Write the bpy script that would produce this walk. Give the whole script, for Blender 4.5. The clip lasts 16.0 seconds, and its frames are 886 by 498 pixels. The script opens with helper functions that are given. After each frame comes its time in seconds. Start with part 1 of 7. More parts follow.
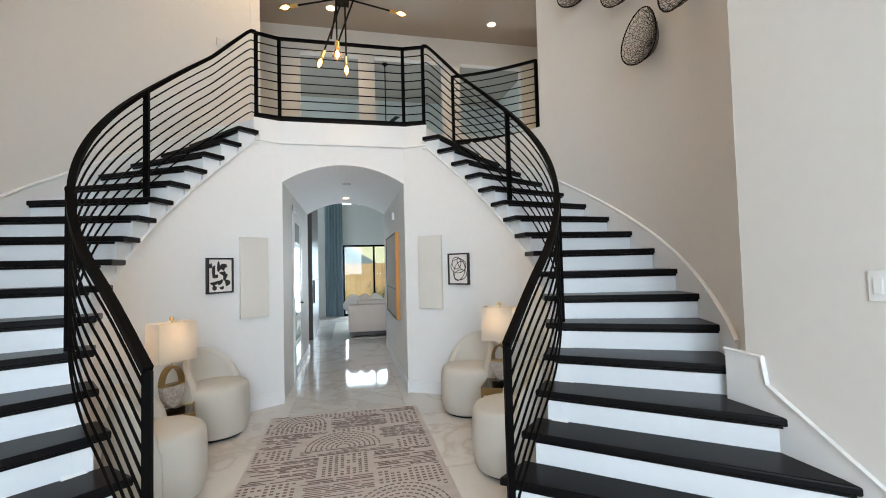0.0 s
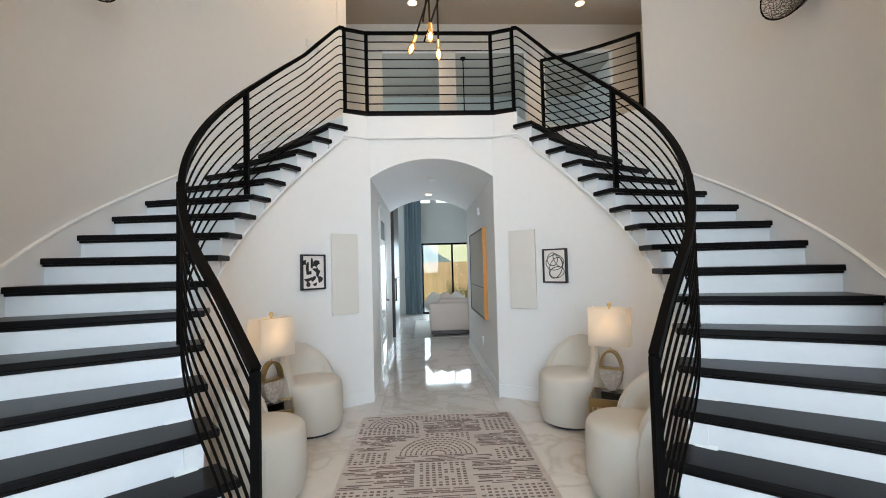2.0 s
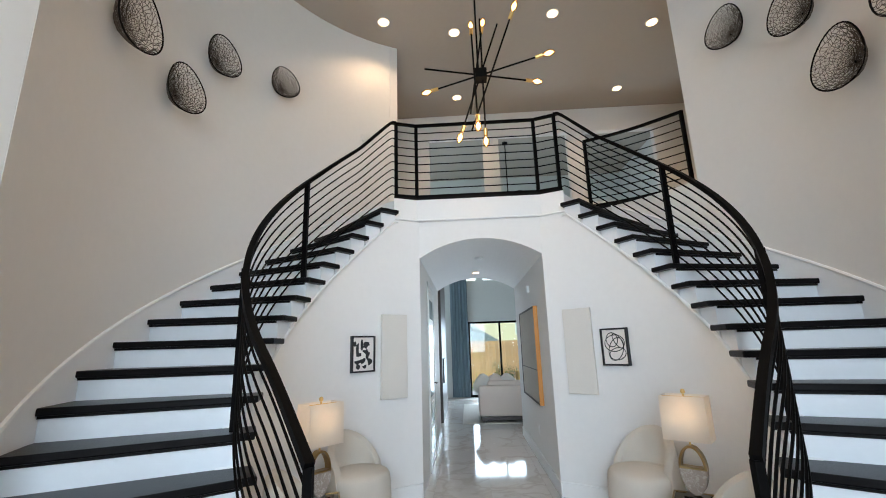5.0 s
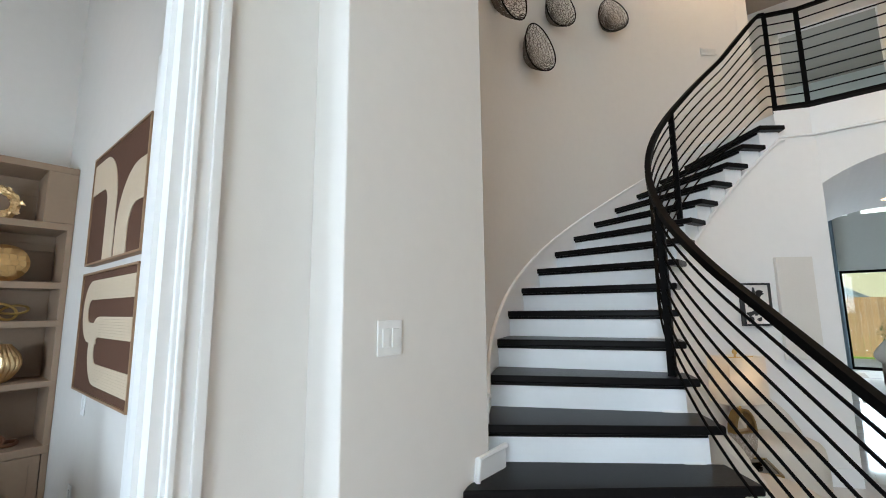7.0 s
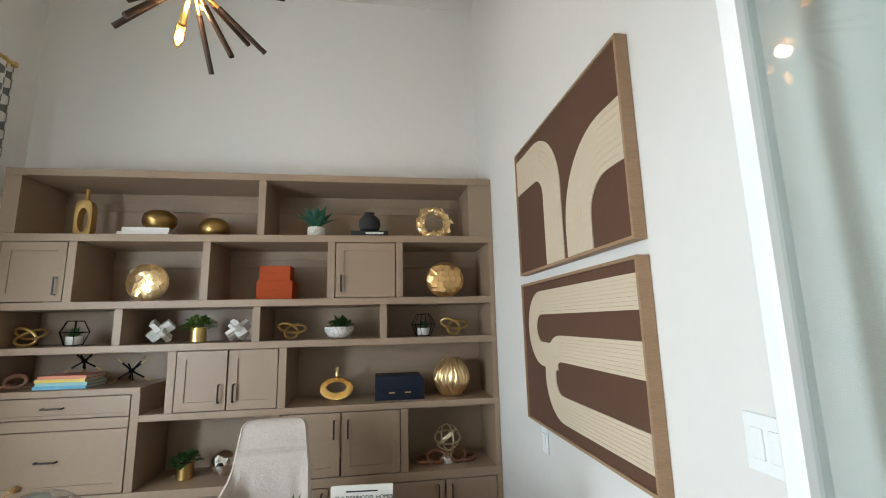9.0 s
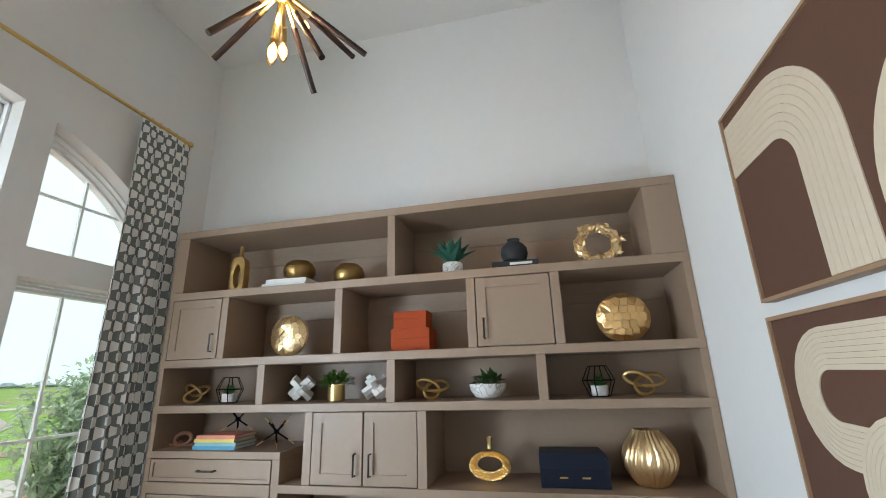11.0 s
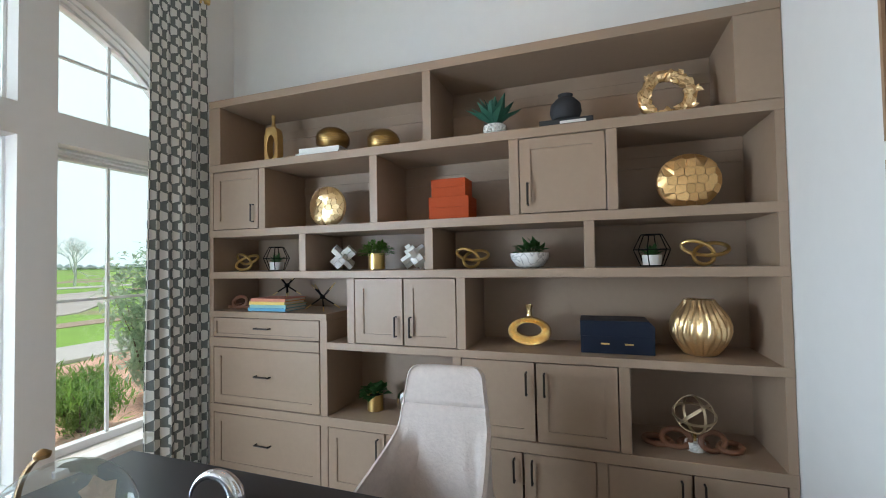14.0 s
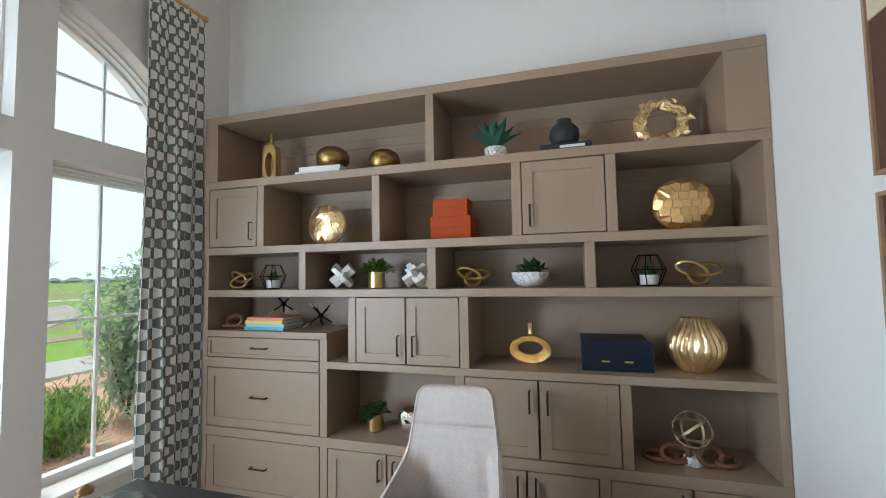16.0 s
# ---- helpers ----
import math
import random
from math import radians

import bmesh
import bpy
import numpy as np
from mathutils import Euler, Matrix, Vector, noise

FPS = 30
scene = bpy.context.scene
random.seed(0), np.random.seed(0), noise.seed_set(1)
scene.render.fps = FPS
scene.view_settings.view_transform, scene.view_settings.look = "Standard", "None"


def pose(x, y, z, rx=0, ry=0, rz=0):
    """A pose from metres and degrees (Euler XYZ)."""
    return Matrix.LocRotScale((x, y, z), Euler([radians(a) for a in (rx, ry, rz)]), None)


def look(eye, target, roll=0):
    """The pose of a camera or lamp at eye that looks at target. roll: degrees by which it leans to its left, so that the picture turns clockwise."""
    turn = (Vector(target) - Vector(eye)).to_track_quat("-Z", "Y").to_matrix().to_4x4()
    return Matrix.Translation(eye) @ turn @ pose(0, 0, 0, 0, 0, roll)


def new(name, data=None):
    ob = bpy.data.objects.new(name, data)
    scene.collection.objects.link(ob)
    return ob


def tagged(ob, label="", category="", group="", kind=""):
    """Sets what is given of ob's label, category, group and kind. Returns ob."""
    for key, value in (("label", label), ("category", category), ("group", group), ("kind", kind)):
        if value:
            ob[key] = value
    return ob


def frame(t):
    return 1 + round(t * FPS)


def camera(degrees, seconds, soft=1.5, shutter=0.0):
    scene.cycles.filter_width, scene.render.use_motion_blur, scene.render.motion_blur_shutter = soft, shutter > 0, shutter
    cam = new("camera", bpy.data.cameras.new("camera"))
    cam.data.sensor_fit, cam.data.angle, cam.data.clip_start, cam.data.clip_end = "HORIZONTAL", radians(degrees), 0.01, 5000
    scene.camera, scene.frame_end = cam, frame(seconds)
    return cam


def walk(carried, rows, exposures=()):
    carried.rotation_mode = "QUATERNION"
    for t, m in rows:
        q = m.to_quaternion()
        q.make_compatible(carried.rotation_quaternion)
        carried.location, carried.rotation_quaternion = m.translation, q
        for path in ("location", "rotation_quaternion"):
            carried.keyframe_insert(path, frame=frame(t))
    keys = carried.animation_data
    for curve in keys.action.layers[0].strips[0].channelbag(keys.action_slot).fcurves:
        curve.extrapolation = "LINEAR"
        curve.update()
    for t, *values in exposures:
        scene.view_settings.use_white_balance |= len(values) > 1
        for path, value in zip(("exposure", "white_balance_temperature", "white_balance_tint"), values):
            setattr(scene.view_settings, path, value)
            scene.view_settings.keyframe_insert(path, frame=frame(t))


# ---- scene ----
EXPOSURES = [(0.0, 0.05, 6300, 10), (3.0, 0.04, 6250, 10), (5.5, -0.06, 6000, 10), (6.5, -0.2, 6050, 10), (7.0, -0.22, 6350, 10), (8.0, -0.28, 6600, 10), (8.5, -0.26, 6700, 10), (9.0, -0.2, 6950, 10), (9.7, -0.12, 6800, 10), (12.0, -0.06, 6250, 10), (16.0, -0.1, 6250, 10)]
cam = camera(92.4, 16.0, soft=1.0)
PATH = [
    (0, (0.033, -5.137, 1.497), (0.466, -3.186, 1.575), -1.5),
    (0.5, (-0.036, -5.118, 1.489), (0.3, -3.148, 1.575), -1.4),
    (1, (-0.144, -5.081, 1.463), (0.104, -3.098, 1.553), -1.4),
    (1.5, (-0.174, -4.989, 1.452), (-0.014, -2.997, 1.536), -1.5),
    (2, (-0.131, -4.832, 1.478), (-0.033, -2.836, 1.56), -1.5),
    (2.5, (-0.112, -4.761, 1.5), (-0.065, -2.764, 1.604), -1.5),
    (3, (-0.159, -4.753, 1.516), (-0.133, -2.758, 1.651), -1.5),
    (3.2, (-0.192, -4.755, 1.512), (-0.163, -2.761, 1.662), -1.6),
    (5.3, (-0.186, -4.802, 1.505), (-0.36, -2.866, 1.975), -1.7),
    (5.5, (-0.236, -4.795, 1.486), (-0.528, -2.874, 1.958), -1.3),
    (6, (-0.388, -4.801, 1.441), (-1.043, -2.958, 1.857), -1.0),
    (6.5, (-0.649, -4.857, 1.447), (-1.618, -3.141, 1.788), -0.7),
    (7, (-0.975, -4.923, 1.445), (-2.234, -3.394, 1.724), -0.6),
    (7.5, (-1.278, -4.957, 1.458), (-2.824, -3.714, 1.714), -0.8),
    (8, (-1.587, -4.996, 1.468), (-3.347, -4.08, 1.717), -1.3),
    (8.5, (-1.911, -5.08, 1.483), (-3.798, -4.476, 1.756), -1.3),
    (9, (-2.169, -5.07, 1.497), (-4.12, -4.783, 1.831), -1.3),
    (9.5, (-2.374, -5.026, 1.565), (-4.322, -5.025, 2.018), -1.4),
    (9.7, (-2.418, -5.033, 1.583), (-4.351, -5.129, 2.087), -1.6),
    (11.8, (-2.987, -4.989, 1.472), (-4.848, -5.599, 1.876), -1.4),
    (12, (-2.999, -4.977, 1.456), (-4.865, -5.621, 1.777), -1.3),
    (12.5, (-2.979, -4.958, 1.453), (-4.854, -5.632, 1.622), -1.0),
    (13, (-2.995, -4.934, 1.457), (-4.874, -5.612, 1.547), -0.9),
    (13.5, (-3.011, -4.946, 1.448), (-4.892, -5.623, 1.511), -1.0),
    (14, (-3.001, -5.037, 1.435), (-4.886, -5.705, 1.493), -1.0),
    (14.5, (-2.962, -5.181, 1.434), (-4.85, -5.839, 1.486), -0.9),
    (15, (-2.925, -5.218, 1.439), (-4.82, -5.855, 1.502), -0.9),
    (15.5, (-2.913, -5.179, 1.477), (-4.816, -5.787, 1.559), -1.0),
    (16, (-2.928, -5.149, 1.472), (-4.841, -5.723, 1.589), -1.0),
]
walk(cam, [(t, look(eye, target, roll)) for t, eye, target, roll in PATH], EXPOSURES)
# world: overcast sky and a weak wide sun
world = bpy.data.worlds.new("world")
scene.world = world
world.use_nodes = True
wn = world.node_tree.nodes
sky = wn.new("ShaderNodeTexSky")
sky.sky_type = "NISHITA"
sky.sun_disc = False
sky.sun_elevation, sky.sun_rotation = radians(48), radians(200)
sky.dust_density, sky.air_density = 2.0, 1.0
pale = wn.new("ShaderNodeHueSaturation")
pale.inputs["Saturation"].default_value = 0.35
world.node_tree.links.new(sky.outputs[0], pale.inputs["Color"])
world.node_tree.links.new(pale.outputs[0], wn["Background"].inputs["Color"])
wn["Background"].inputs["Strength"].default_value = 0.105


def lamp(name, kind, m, energy, color, size=0.1, size_y=None, spot=None):
    d = bpy.data.lights.new(name, kind)
    d.energy, d.color = energy, color
    if kind == "AREA":
        d.shape, d.size, d.size_y = "RECTANGLE", size, size_y or size
    elif kind == "SUN":
        d.angle = radians(size)
    else:
        d.shadow_soft_size = size
    if spot:
        d.spot_size, d.spot_blend = radians(spot), 0.8
    ob = new(name, d)
    ob.matrix_world = m
    return ob


DAY = (0.75, 0.88, 1.0)
WARM = (1.0, 0.66, 0.36)
CEIL = 6.05
lamp("sun", "SUN", look((0, -20, 30), (0, 0, 0)), 3.0, (1.0, 0.96, 0.9), 12)
lamp("entry_daylight", "AREA", look((0, -9.4, 3.0), (0, 0, 2.0)), 520, DAY, 4.4, 4.0)
lamp("office_daylight", "AREA", look((-2.92, -7.83, 1.26), (-4.7, -4.9, 0.0)), 118, (0.68, 0.84, 1.0), 0.66, 1.5)
lamp("rear_daylight", "AREA", look((1.0, 8.7, 1.2), (1.0, 0, 1.0)), 230, DAY, 3.6, 2.0)
# Added fill for the tall room, at an unseen opening in its west wall.
lamp("rear_upper_fill", "AREA", look((-3.9, 6.0, 4.4), (3, 6.0, 4.4)), 100, DAY, 3.0, 2.4)
CANS = [(-1.2, 0.35), (-0.2, 0.65), (-0.2, 2.35), (2.75, 2.35), (1.2, 0.4), (2.7, 0.7), (-1.2, -3.2), (1.2, -3.2)]
for cx, cy in CANS:
    lamp("can_lamp", "SPOT", look((cx, cy, CEIL - 0.04), (cx, cy, 0)), 48, WARM, 0.05, spot=125)


# ---- materials ----
def mat(name, color, rough=0.5, metal=0.0, vary=0.06, scale=8.0, bump=0.0, bump_scale=60.0, rand=0.0, emit=0.0, coat=0.0, stretch=None, spec=0.5):
    """A principled surface: two scales of tone, fine relief, and a shade of its own for each object."""
    m = bpy.data.materials.new(name)
    m.use_nodes = True
    n, l = m.node_tree.nodes, m.node_tree.links
    p = n["Principled BSDF"]
    p.inputs["Roughness"].default_value, p.inputs["Metallic"].default_value = rough, metal
    p.inputs["Coat Weight"].default_value = coat
    p.inputs["Specular IOR Level"].default_value = spec
    tc = n.new("ShaderNodeTexCoord")
    mp = n.new("ShaderNodeMapping")
    l.new(tc.outputs["Object"], mp.inputs[0])
    if stretch:
        mp.inputs["Scale"].default_value = stretch
    a, b = n.new("ShaderNodeTexNoise"), n.new("ShaderNodeTexNoise")
    a.inputs["Scale"].default_value, b.inputs["Scale"].default_value = scale / 6, scale * 5
    a.inputs["Detail"].default_value = b.inputs["Detail"].default_value = 4
    l.new(mp.outputs[0], a.inputs[0]), l.new(mp.outputs[0], b.inputs[0])
    s = n.new("ShaderNodeMath")
    s.operation = "ADD"
    l.new(a.outputs[0], s.inputs[0]), l.new(b.outputs[0], s.inputs[1])
    r = n.new("ShaderNodeMapRange")
    r.inputs["From Min"].default_value, r.inputs["From Max"].default_value = 0.6, 1.4
    r.inputs["To Min"].default_value, r.inputs["To Max"].default_value = 1 - vary, 1 + vary
    l.new(s.outputs[0], r.inputs["Value"])
    val = r.outputs[0]
    if rand:
        oi, q, mul = n.new("ShaderNodeObjectInfo"), n.new("ShaderNodeMapRange"), n.new("ShaderNodeMath")
        q.inputs["To Min"].default_value, q.inputs["To Max"].default_value = 1 - rand, 1 + rand
        l.new(oi.outputs["Random"], q.inputs["Value"])
        mul.operation = "MULTIPLY"
        l.new(q.outputs[0], mul.inputs[0]), l.new(val, mul.inputs[1])
        val = mul.outputs[0]
    h = n.new("ShaderNodeHueSaturation")
    h.inputs["Color"].default_value = (*color, 1)
    l.new(val, h.inputs["Value"])
    l.new(h.outputs[0], p.inputs["Base Color"])
    if bump:
        c, bp = n.new("ShaderNodeTexNoise"), n.new("ShaderNodeBump")
        c.inputs["Scale"].default_value, c.inputs["Detail"].default_value = bump_scale, 3
        bp.inputs["Strength"].default_value, bp.inputs["Distance"].default_value = bump, 0.01
        l.new(mp.outputs[0], c.inputs[0]), l.new(c.outputs[0], bp.inputs["Height"]), l.new(bp.outputs[0], p.inputs["Normal"])
    if emit:
        p.inputs["Emission Color"].default_value, p.inputs["Emission Strength"].default_value = (*color, 1), emit
    return m


def glass(name, tint=(0.95, 0.98, 0.98), rough=0.0):
    m = bpy.data.materials.new(name)
    m.use_nodes = True
    n, l = m.node_tree.nodes, m.node_tree.links
    t, g, f, x = n.new("ShaderNodeBsdfTransparent"), n.new("ShaderNodeBsdfGlossy"), n.new("ShaderNodeLayerWeight"), n.new("ShaderNodeMixShader")
    t.inputs[0].default_value = (*tint, 1)
    g.inputs["Roughness"].default_value = rough
    pw, ad = n.new("ShaderNodeMath"), n.new("ShaderNodeMath")
    pw.operation, pw.inputs[1].default_value = "POWER", 5.0
    ad.operation, ad.inputs[1].default_value, ad.inputs[2].default_value = "MULTIPLY_ADD", 0.7, 0.035
    l.new(f.outputs["Facing"], pw.inputs[0]), l.new(pw.outputs[0], ad.inputs[0])
    l.new(ad.outputs[0], x.inputs[0]), l.new(t.outputs[0], x.inputs[1]), l.new(g.outputs[0], x.inputs[2])
    l.new(x.outputs[0], n["Material Output"].inputs[0])
    return m


def marble(name, base, vein, scale=1.4, rough=0.06, rand=0.03):
    m = mat(name, base, rough, vary=0.04, scale=3, rand=rand)
    n, l = m.node_tree.nodes, m.node_tree.links
    p = n["Principled BSDF"]
    old = p.inputs["Base Color"].links[0].from_socket
    g, oi, w, nz, ramp, mix = (n.new("ShaderNodeNewGeometry"), n.new("ShaderNodeObjectInfo"), n.new("ShaderNodeTexNoise"), n.new("ShaderNodeTexNoise"),
                               n.new("ShaderNodeValToRGB"), n.new("ShaderNodeMix"))
    off = n.new("ShaderNodeVectorMath")
    off.operation = "MULTIPLY_ADD"
    off.inputs[1].default_value = (7, 5, 3)
    l.new(oi.outputs["Random"], off.inputs[0]), l.new(g.outputs["Position"], off.inputs[2])
    w.inputs["Scale"].default_value, nz.inputs["Scale"].default_value = scale, 0.9 * scale
    l.new(off.outputs[0], w.inputs[0])
    add = n.new("ShaderNodeVectorMath")
    add.operation = "MULTIPLY_ADD"
    add.inputs[1].default_value = (1.2, 1.2, 1.2)
    l.new(w.outputs["Color"], add.inputs[0]), l.new(off.outputs[0], add.inputs[2]), l.new(add.outputs[0], nz.inputs[0])
    nz.inputs["Detail"].default_value = 6
    e = ramp.color_ramp.elements
    e[0].position, e[1].position = 0.455, 0.545
    e[0].color = e[1].color = (0, 0, 0, 1)
    k = ramp.color_ramp.elements.new(0.5)
    k.color = (0.75, 0.75, 0.75, 1)
    l.new(nz.outputs[0], ramp.inputs[0])
    mix.data_type = "RGBA"
    l.new(ramp.outputs[0], mix.inputs[0])
    l.new(old, mix.inputs[6])
    mix.inputs[7].default_value = (*vein, 1)
    l.new(mix.outputs[2], p.inputs["Base Color"])
    return m


# Base colour above wall_paint's; arch and under-stair walls only.
M_WHITE = mat("lighter_wall", (0.82, 0.82, 0.81), 0.7, vary=0.02, scale=3, bump=0.05, bump_scale=180)
M_WALL = mat("wall_paint", (0.73, 0.71, 0.68), 0.75, vary=0.02, scale=3, bump=0.06, bump_scale=180)
M_CEILOFF = mat("office_ceiling_paint", (0.70, 0.68, 0.65), 0.85, vary=0.02, scale=3, bump=0.08, bump_scale=120)
# Albedo far below the walls': the high ceilings' dimness is in the colour.
M_CEIL_DIMMED = mat("dimmed_ceiling", (0.40, 0.36, 0.31), 0.85, vary=0.02, scale=3, bump=0.08, bump_scale=120)
M_TRIM = mat("trim_paint", (0.82, 0.83, 0.83), 0.32, vary=0.015, scale=6)
M_RISER = mat("riser_paint", (0.80, 0.82, 0.84), 0.35, vary=0.02, scale=5, bump=0.03)
M_TREAD = mat("tread_black", (0.007, 0.0065, 0.007), 0.3, vary=0.25, scale=6, bump=0.05, bump_scale=40, stretch=(1, 8, 1), spec=0.07)
M_IRON = mat("black_iron", (0.003, 0.0028, 0.0028), 0.5, 0.0, vary=0.2, scale=20, bump=0.04, bump_scale=200, spec=0.035)
M_TILE = marble("floor_tile", (0.68, 0.65, 0.61), (0.54, 0.49, 0.43))
M_GROUT = mat("grout", (0.45, 0.42, 0.38), 0.8)
M_TAUPE = mat("taupe_paint", (0.290, 0.202, 0.138), 0.46, vary=0.05, scale=6, bump=0.025, bump_scale=90)
M_GOLD = mat("gold", (0.92, 0.68, 0.32), 0.2, 1.0, vary=0.08, scale=20, bump=0.05, bump_scale=50)
M_BRASS = mat("brass", (0.70, 0.49, 0.19), 0.3, 1.0, vary=0.08, scale=20)
M_GLASS = glass("clear_glass")
M_BLACK = mat("black_paint", (0.014, 0.015, 0.018), 0.4, vary=0.2, scale=12)
M_CHROME = mat("chrome", (0.8, 0.8, 0.82), 0.08, 1.0, vary=0.02)
M_TEAL = mat("great_room_wall", (0.60, 0.62, 0.60), 0.8, vary=0.02, scale=3)
M_BULB = mat("bulb_filament", (1.0, 0.56, 0.24), 0.4, emit=9, vary=0)
M_CANGLOW = mat("can_glow", (1.0, 0.60, 0.28), 0.4, emit=6, vary=0)

# ---- mesh helpers ----


def part(name, bm, material, parent=None, label="", smooth=False):
    me = bpy.data.meshes.new(name)
    bmesh.ops.recalc_face_normals(bm, faces=bm.faces)
    bm.to_mesh(me)
    bm.free()
    me.materials.append(material)
    if smooth:
        for p in me.polygons:
            p.use_smooth = True
        me.set_sharp_from_angle(angle=radians(38))
    ob = new(name, me)
    if parent:
        ob.parent = parent
    if label:
        ob["label"] = label
    return ob


def thing(name, label, category, group="", at=(0, 0, 0), rz=0.0, kind=""):
    ob = new(name)
    ob.empty_display_size = 0.1
    ob.matrix_basis = pose(*at, 0, 0, rz)
    return tagged(ob, label, category, group, kind)


def setting(ob, label, category="wall"):
    return tagged(ob, label, category, kind="structure")


def B():
    return bmesh.new()


def box(bm, x0, x1, y0, y1, z0, z1, bevel=0.0):
    t = bmesh.new() if bevel else bm
    v = [t.verts.new((x, y, z)) for x in (x0, x1) for y in (y0, y1) for z in (z0, z1)]
    for f in ((0, 1, 3, 2), (4, 6, 7, 5), (0, 4, 5, 1), (2, 3, 7, 6), (0, 2, 6, 4), (1, 5, 7, 3)):
        t.faces.new([v[i] for i in f])
    if bevel:
        bmesh.ops.recalc_face_normals(t, faces=t.faces)
        bmesh.ops.bevel(t, geom=t.edges[:], offset=bevel, segments=2, affect="EDGES", profile=0.5)
        merge(bm, t)
    return bm


def merge(bm, t, m=None):
    me = bpy.data.meshes.new("tmp")
    if m:
        t.transform(m)
    t.to_mesh(me)
    t.free()
    bm.from_mesh(me)
    bpy.data.meshes.remove(me)
    return bm


def prism(bm, poly, z0, z1):
    a = [bm.verts.new((x, y, z0)) for x, y in poly]
    b = [bm.verts.new((x, y, z1)) for x, y in poly]
    bm.faces.new(a[::-1]), bm.faces.new(b)
    for i in range(len(poly)):
        j = (i + 1) % len(poly)
        bm.faces.new((a[i], a[j], b[j], b[i]))
    return bm


def loft(bm, rings, closed=True, caps=True):
    vs = [[bm.verts.new(p) for p in r] for r in rings]
    k = len(vs[0])
    for a, b in zip(vs, vs[1:]):
        for i in range(k if closed else k - 1):
            j = (i + 1) % k
            bm.faces.new((a[i], a[j], b[j], b[i]))
    if caps and closed:
        bm.faces.new(vs[0][::-1]), bm.faces.new(vs[-1])
    return bm


def tube(bm, pts, r, seg=8, loop=False, flat=None):
    """A round bar along pts, or with flat=(w, h) a rectangular one that stays upright."""
    pts = [Vector(p) for p in pts]
    rings, k = [], len(pts)
    side = None
    for i, p in enumerate(pts):
        a, b = pts[(i - 1) % k] if loop or i else p, pts[(i + 1) % k] if loop or i < k - 1 else p
        d = (b - a).normalized()
        if flat:
            s = d.cross(Vector((0, 0, 1)))
            s = s.normalized() if s.length > 1e-4 else Vector((1, 0, 0))
            u = s.cross(d)
            w, h = flat[0] / 2, flat[1] / 2
            rings.append([p + s * x + u * y for x, y in ((-w, -h), (w, -h), (w, h), (-w, h))])
        else:
            if side is None:
                side = d.orthogonal().normalized()
            side = (side - d * side.dot(d)).normalized()
            u = d.cross(side)
            rr = r(i / (k - 1)) if callable(r) else r
            rings.append([p + (side * math.cos(2 * math.pi * q / seg) + u * math.sin(2 * math.pi * q / seg)) * rr for q in range(seg)])
    if loop:
        rings.append(rings[0])
    return loft(bm, rings, caps=not loop)


def lathe(bm, profile, seg=24, at=(0, 0, 0), wob=None):
    rings = []
    for r, z in profile:
        ring = []
        for q in range(seg):
            a = 2 * math.pi * q / seg
            k = r * (wob(a, z) if wob else 1)
            ring.append((at[0] + k * math.cos(a), at[1] + k * math.sin(a), at[2] + z))
        rings.append(ring)
    return loft(bm, rings)


# ---- the plan ----
CY, RISE = -1.55, 0.178
R_IN, R_RAIL, R_WALL, R_OUT = 1.59, 1.70, 1.68, 2.70
NOSE = [None, 157.6, 149.6, 141.6, 133.6, 125.9, 118.0, 111.0, 104.0, 97.0, 90.0, 83.0, 76.0, 69.0, 62.3, 55.6, 48.9, 42.2, 35.5]
LOW = {1: -4.02, 2: -3.95, 3: -3.75, 4: -3.45}


def arc(r, deg, side=1):
    return (side * r * math.sin(radians(deg)), CY + r * math.cos(radians(deg)))


def zline(deg):
    """The height of the stairs' line of noses at an angle round the well."""
    for i in range(1, 18):
        if NOSE[i] >= deg >= NOSE[i + 1]:
            return RISE * (i + (NOSE[i] - deg) / (NOSE[i] - NOSE[i + 1]))
    return RISE if deg > NOSE[1] else RISE * 18


def inner(i, side, r=R_IN):
    return Vector((*arc(r, NOSE[i], side), 0))


def outer(i, side):
    return Vector((side * 2.10, LOW[i], 0)) if i in LOW else Vector((*arc(R_OUT - 0.004, NOSE[i], side), 0))


# ---- floor: polished stone-look tiles ----
floor = thing("floor", "polished cream marble-look porcelain tile floor", "floor", kind="structure")
part("subfloor", box(B(), -6, 6, -7.6, 8.8, -0.12, -0.004), M_GROUT, floor)

# ---- hall walls ----


def arc_wall(bm, r0, r1, d0, d1, side, z0, z1, n=40):
    rings = []
    for i in range(n + 1):
        d = d0 + (d1 - d0) * i / n
        a, b = arc(r0, d, side), arc(r1, d, side)
        f0, f1 = (z0(d), z1(d)) if callable(z0) or callable(z1) else (z0, z1)
        rings.append([(*a, f0), (*b, f0), (*b, f1), (*a, f1)])
    return loft(bm, rings)


END = 128.6
setting(part("wall_curved_west", arc_wall(B(), R_OUT, R_OUT + 0.14, 24.0, END, -1, 0, CEIL), M_WALL, smooth=True), "tall curved warm white plaster stairwell wall")
setting(part("wall_curved_east", arc_wall(B(), R_OUT, R_OUT + 0.14, 62.3, END, 1, 0, CEIL), M_WALL, smooth=True), "tall curved warm white plaster stairwell wall")
setting(part("wall_gallery_base", arc_wall(B(), R_OUT, R_OUT + 0.14, 20.0, 62.2, 1, 0, 3.2), M_WALL, smooth=True), "low curved wall under the upper gallery")
Y_C = CY + R_OUT * math.cos(radians(END))
setting(part("wall_west", box(B(), -2.30, -2.11, -4.06, Y_C, 0, CEIL, 0.006), M_WALL), "smooth white wall beside the office door")
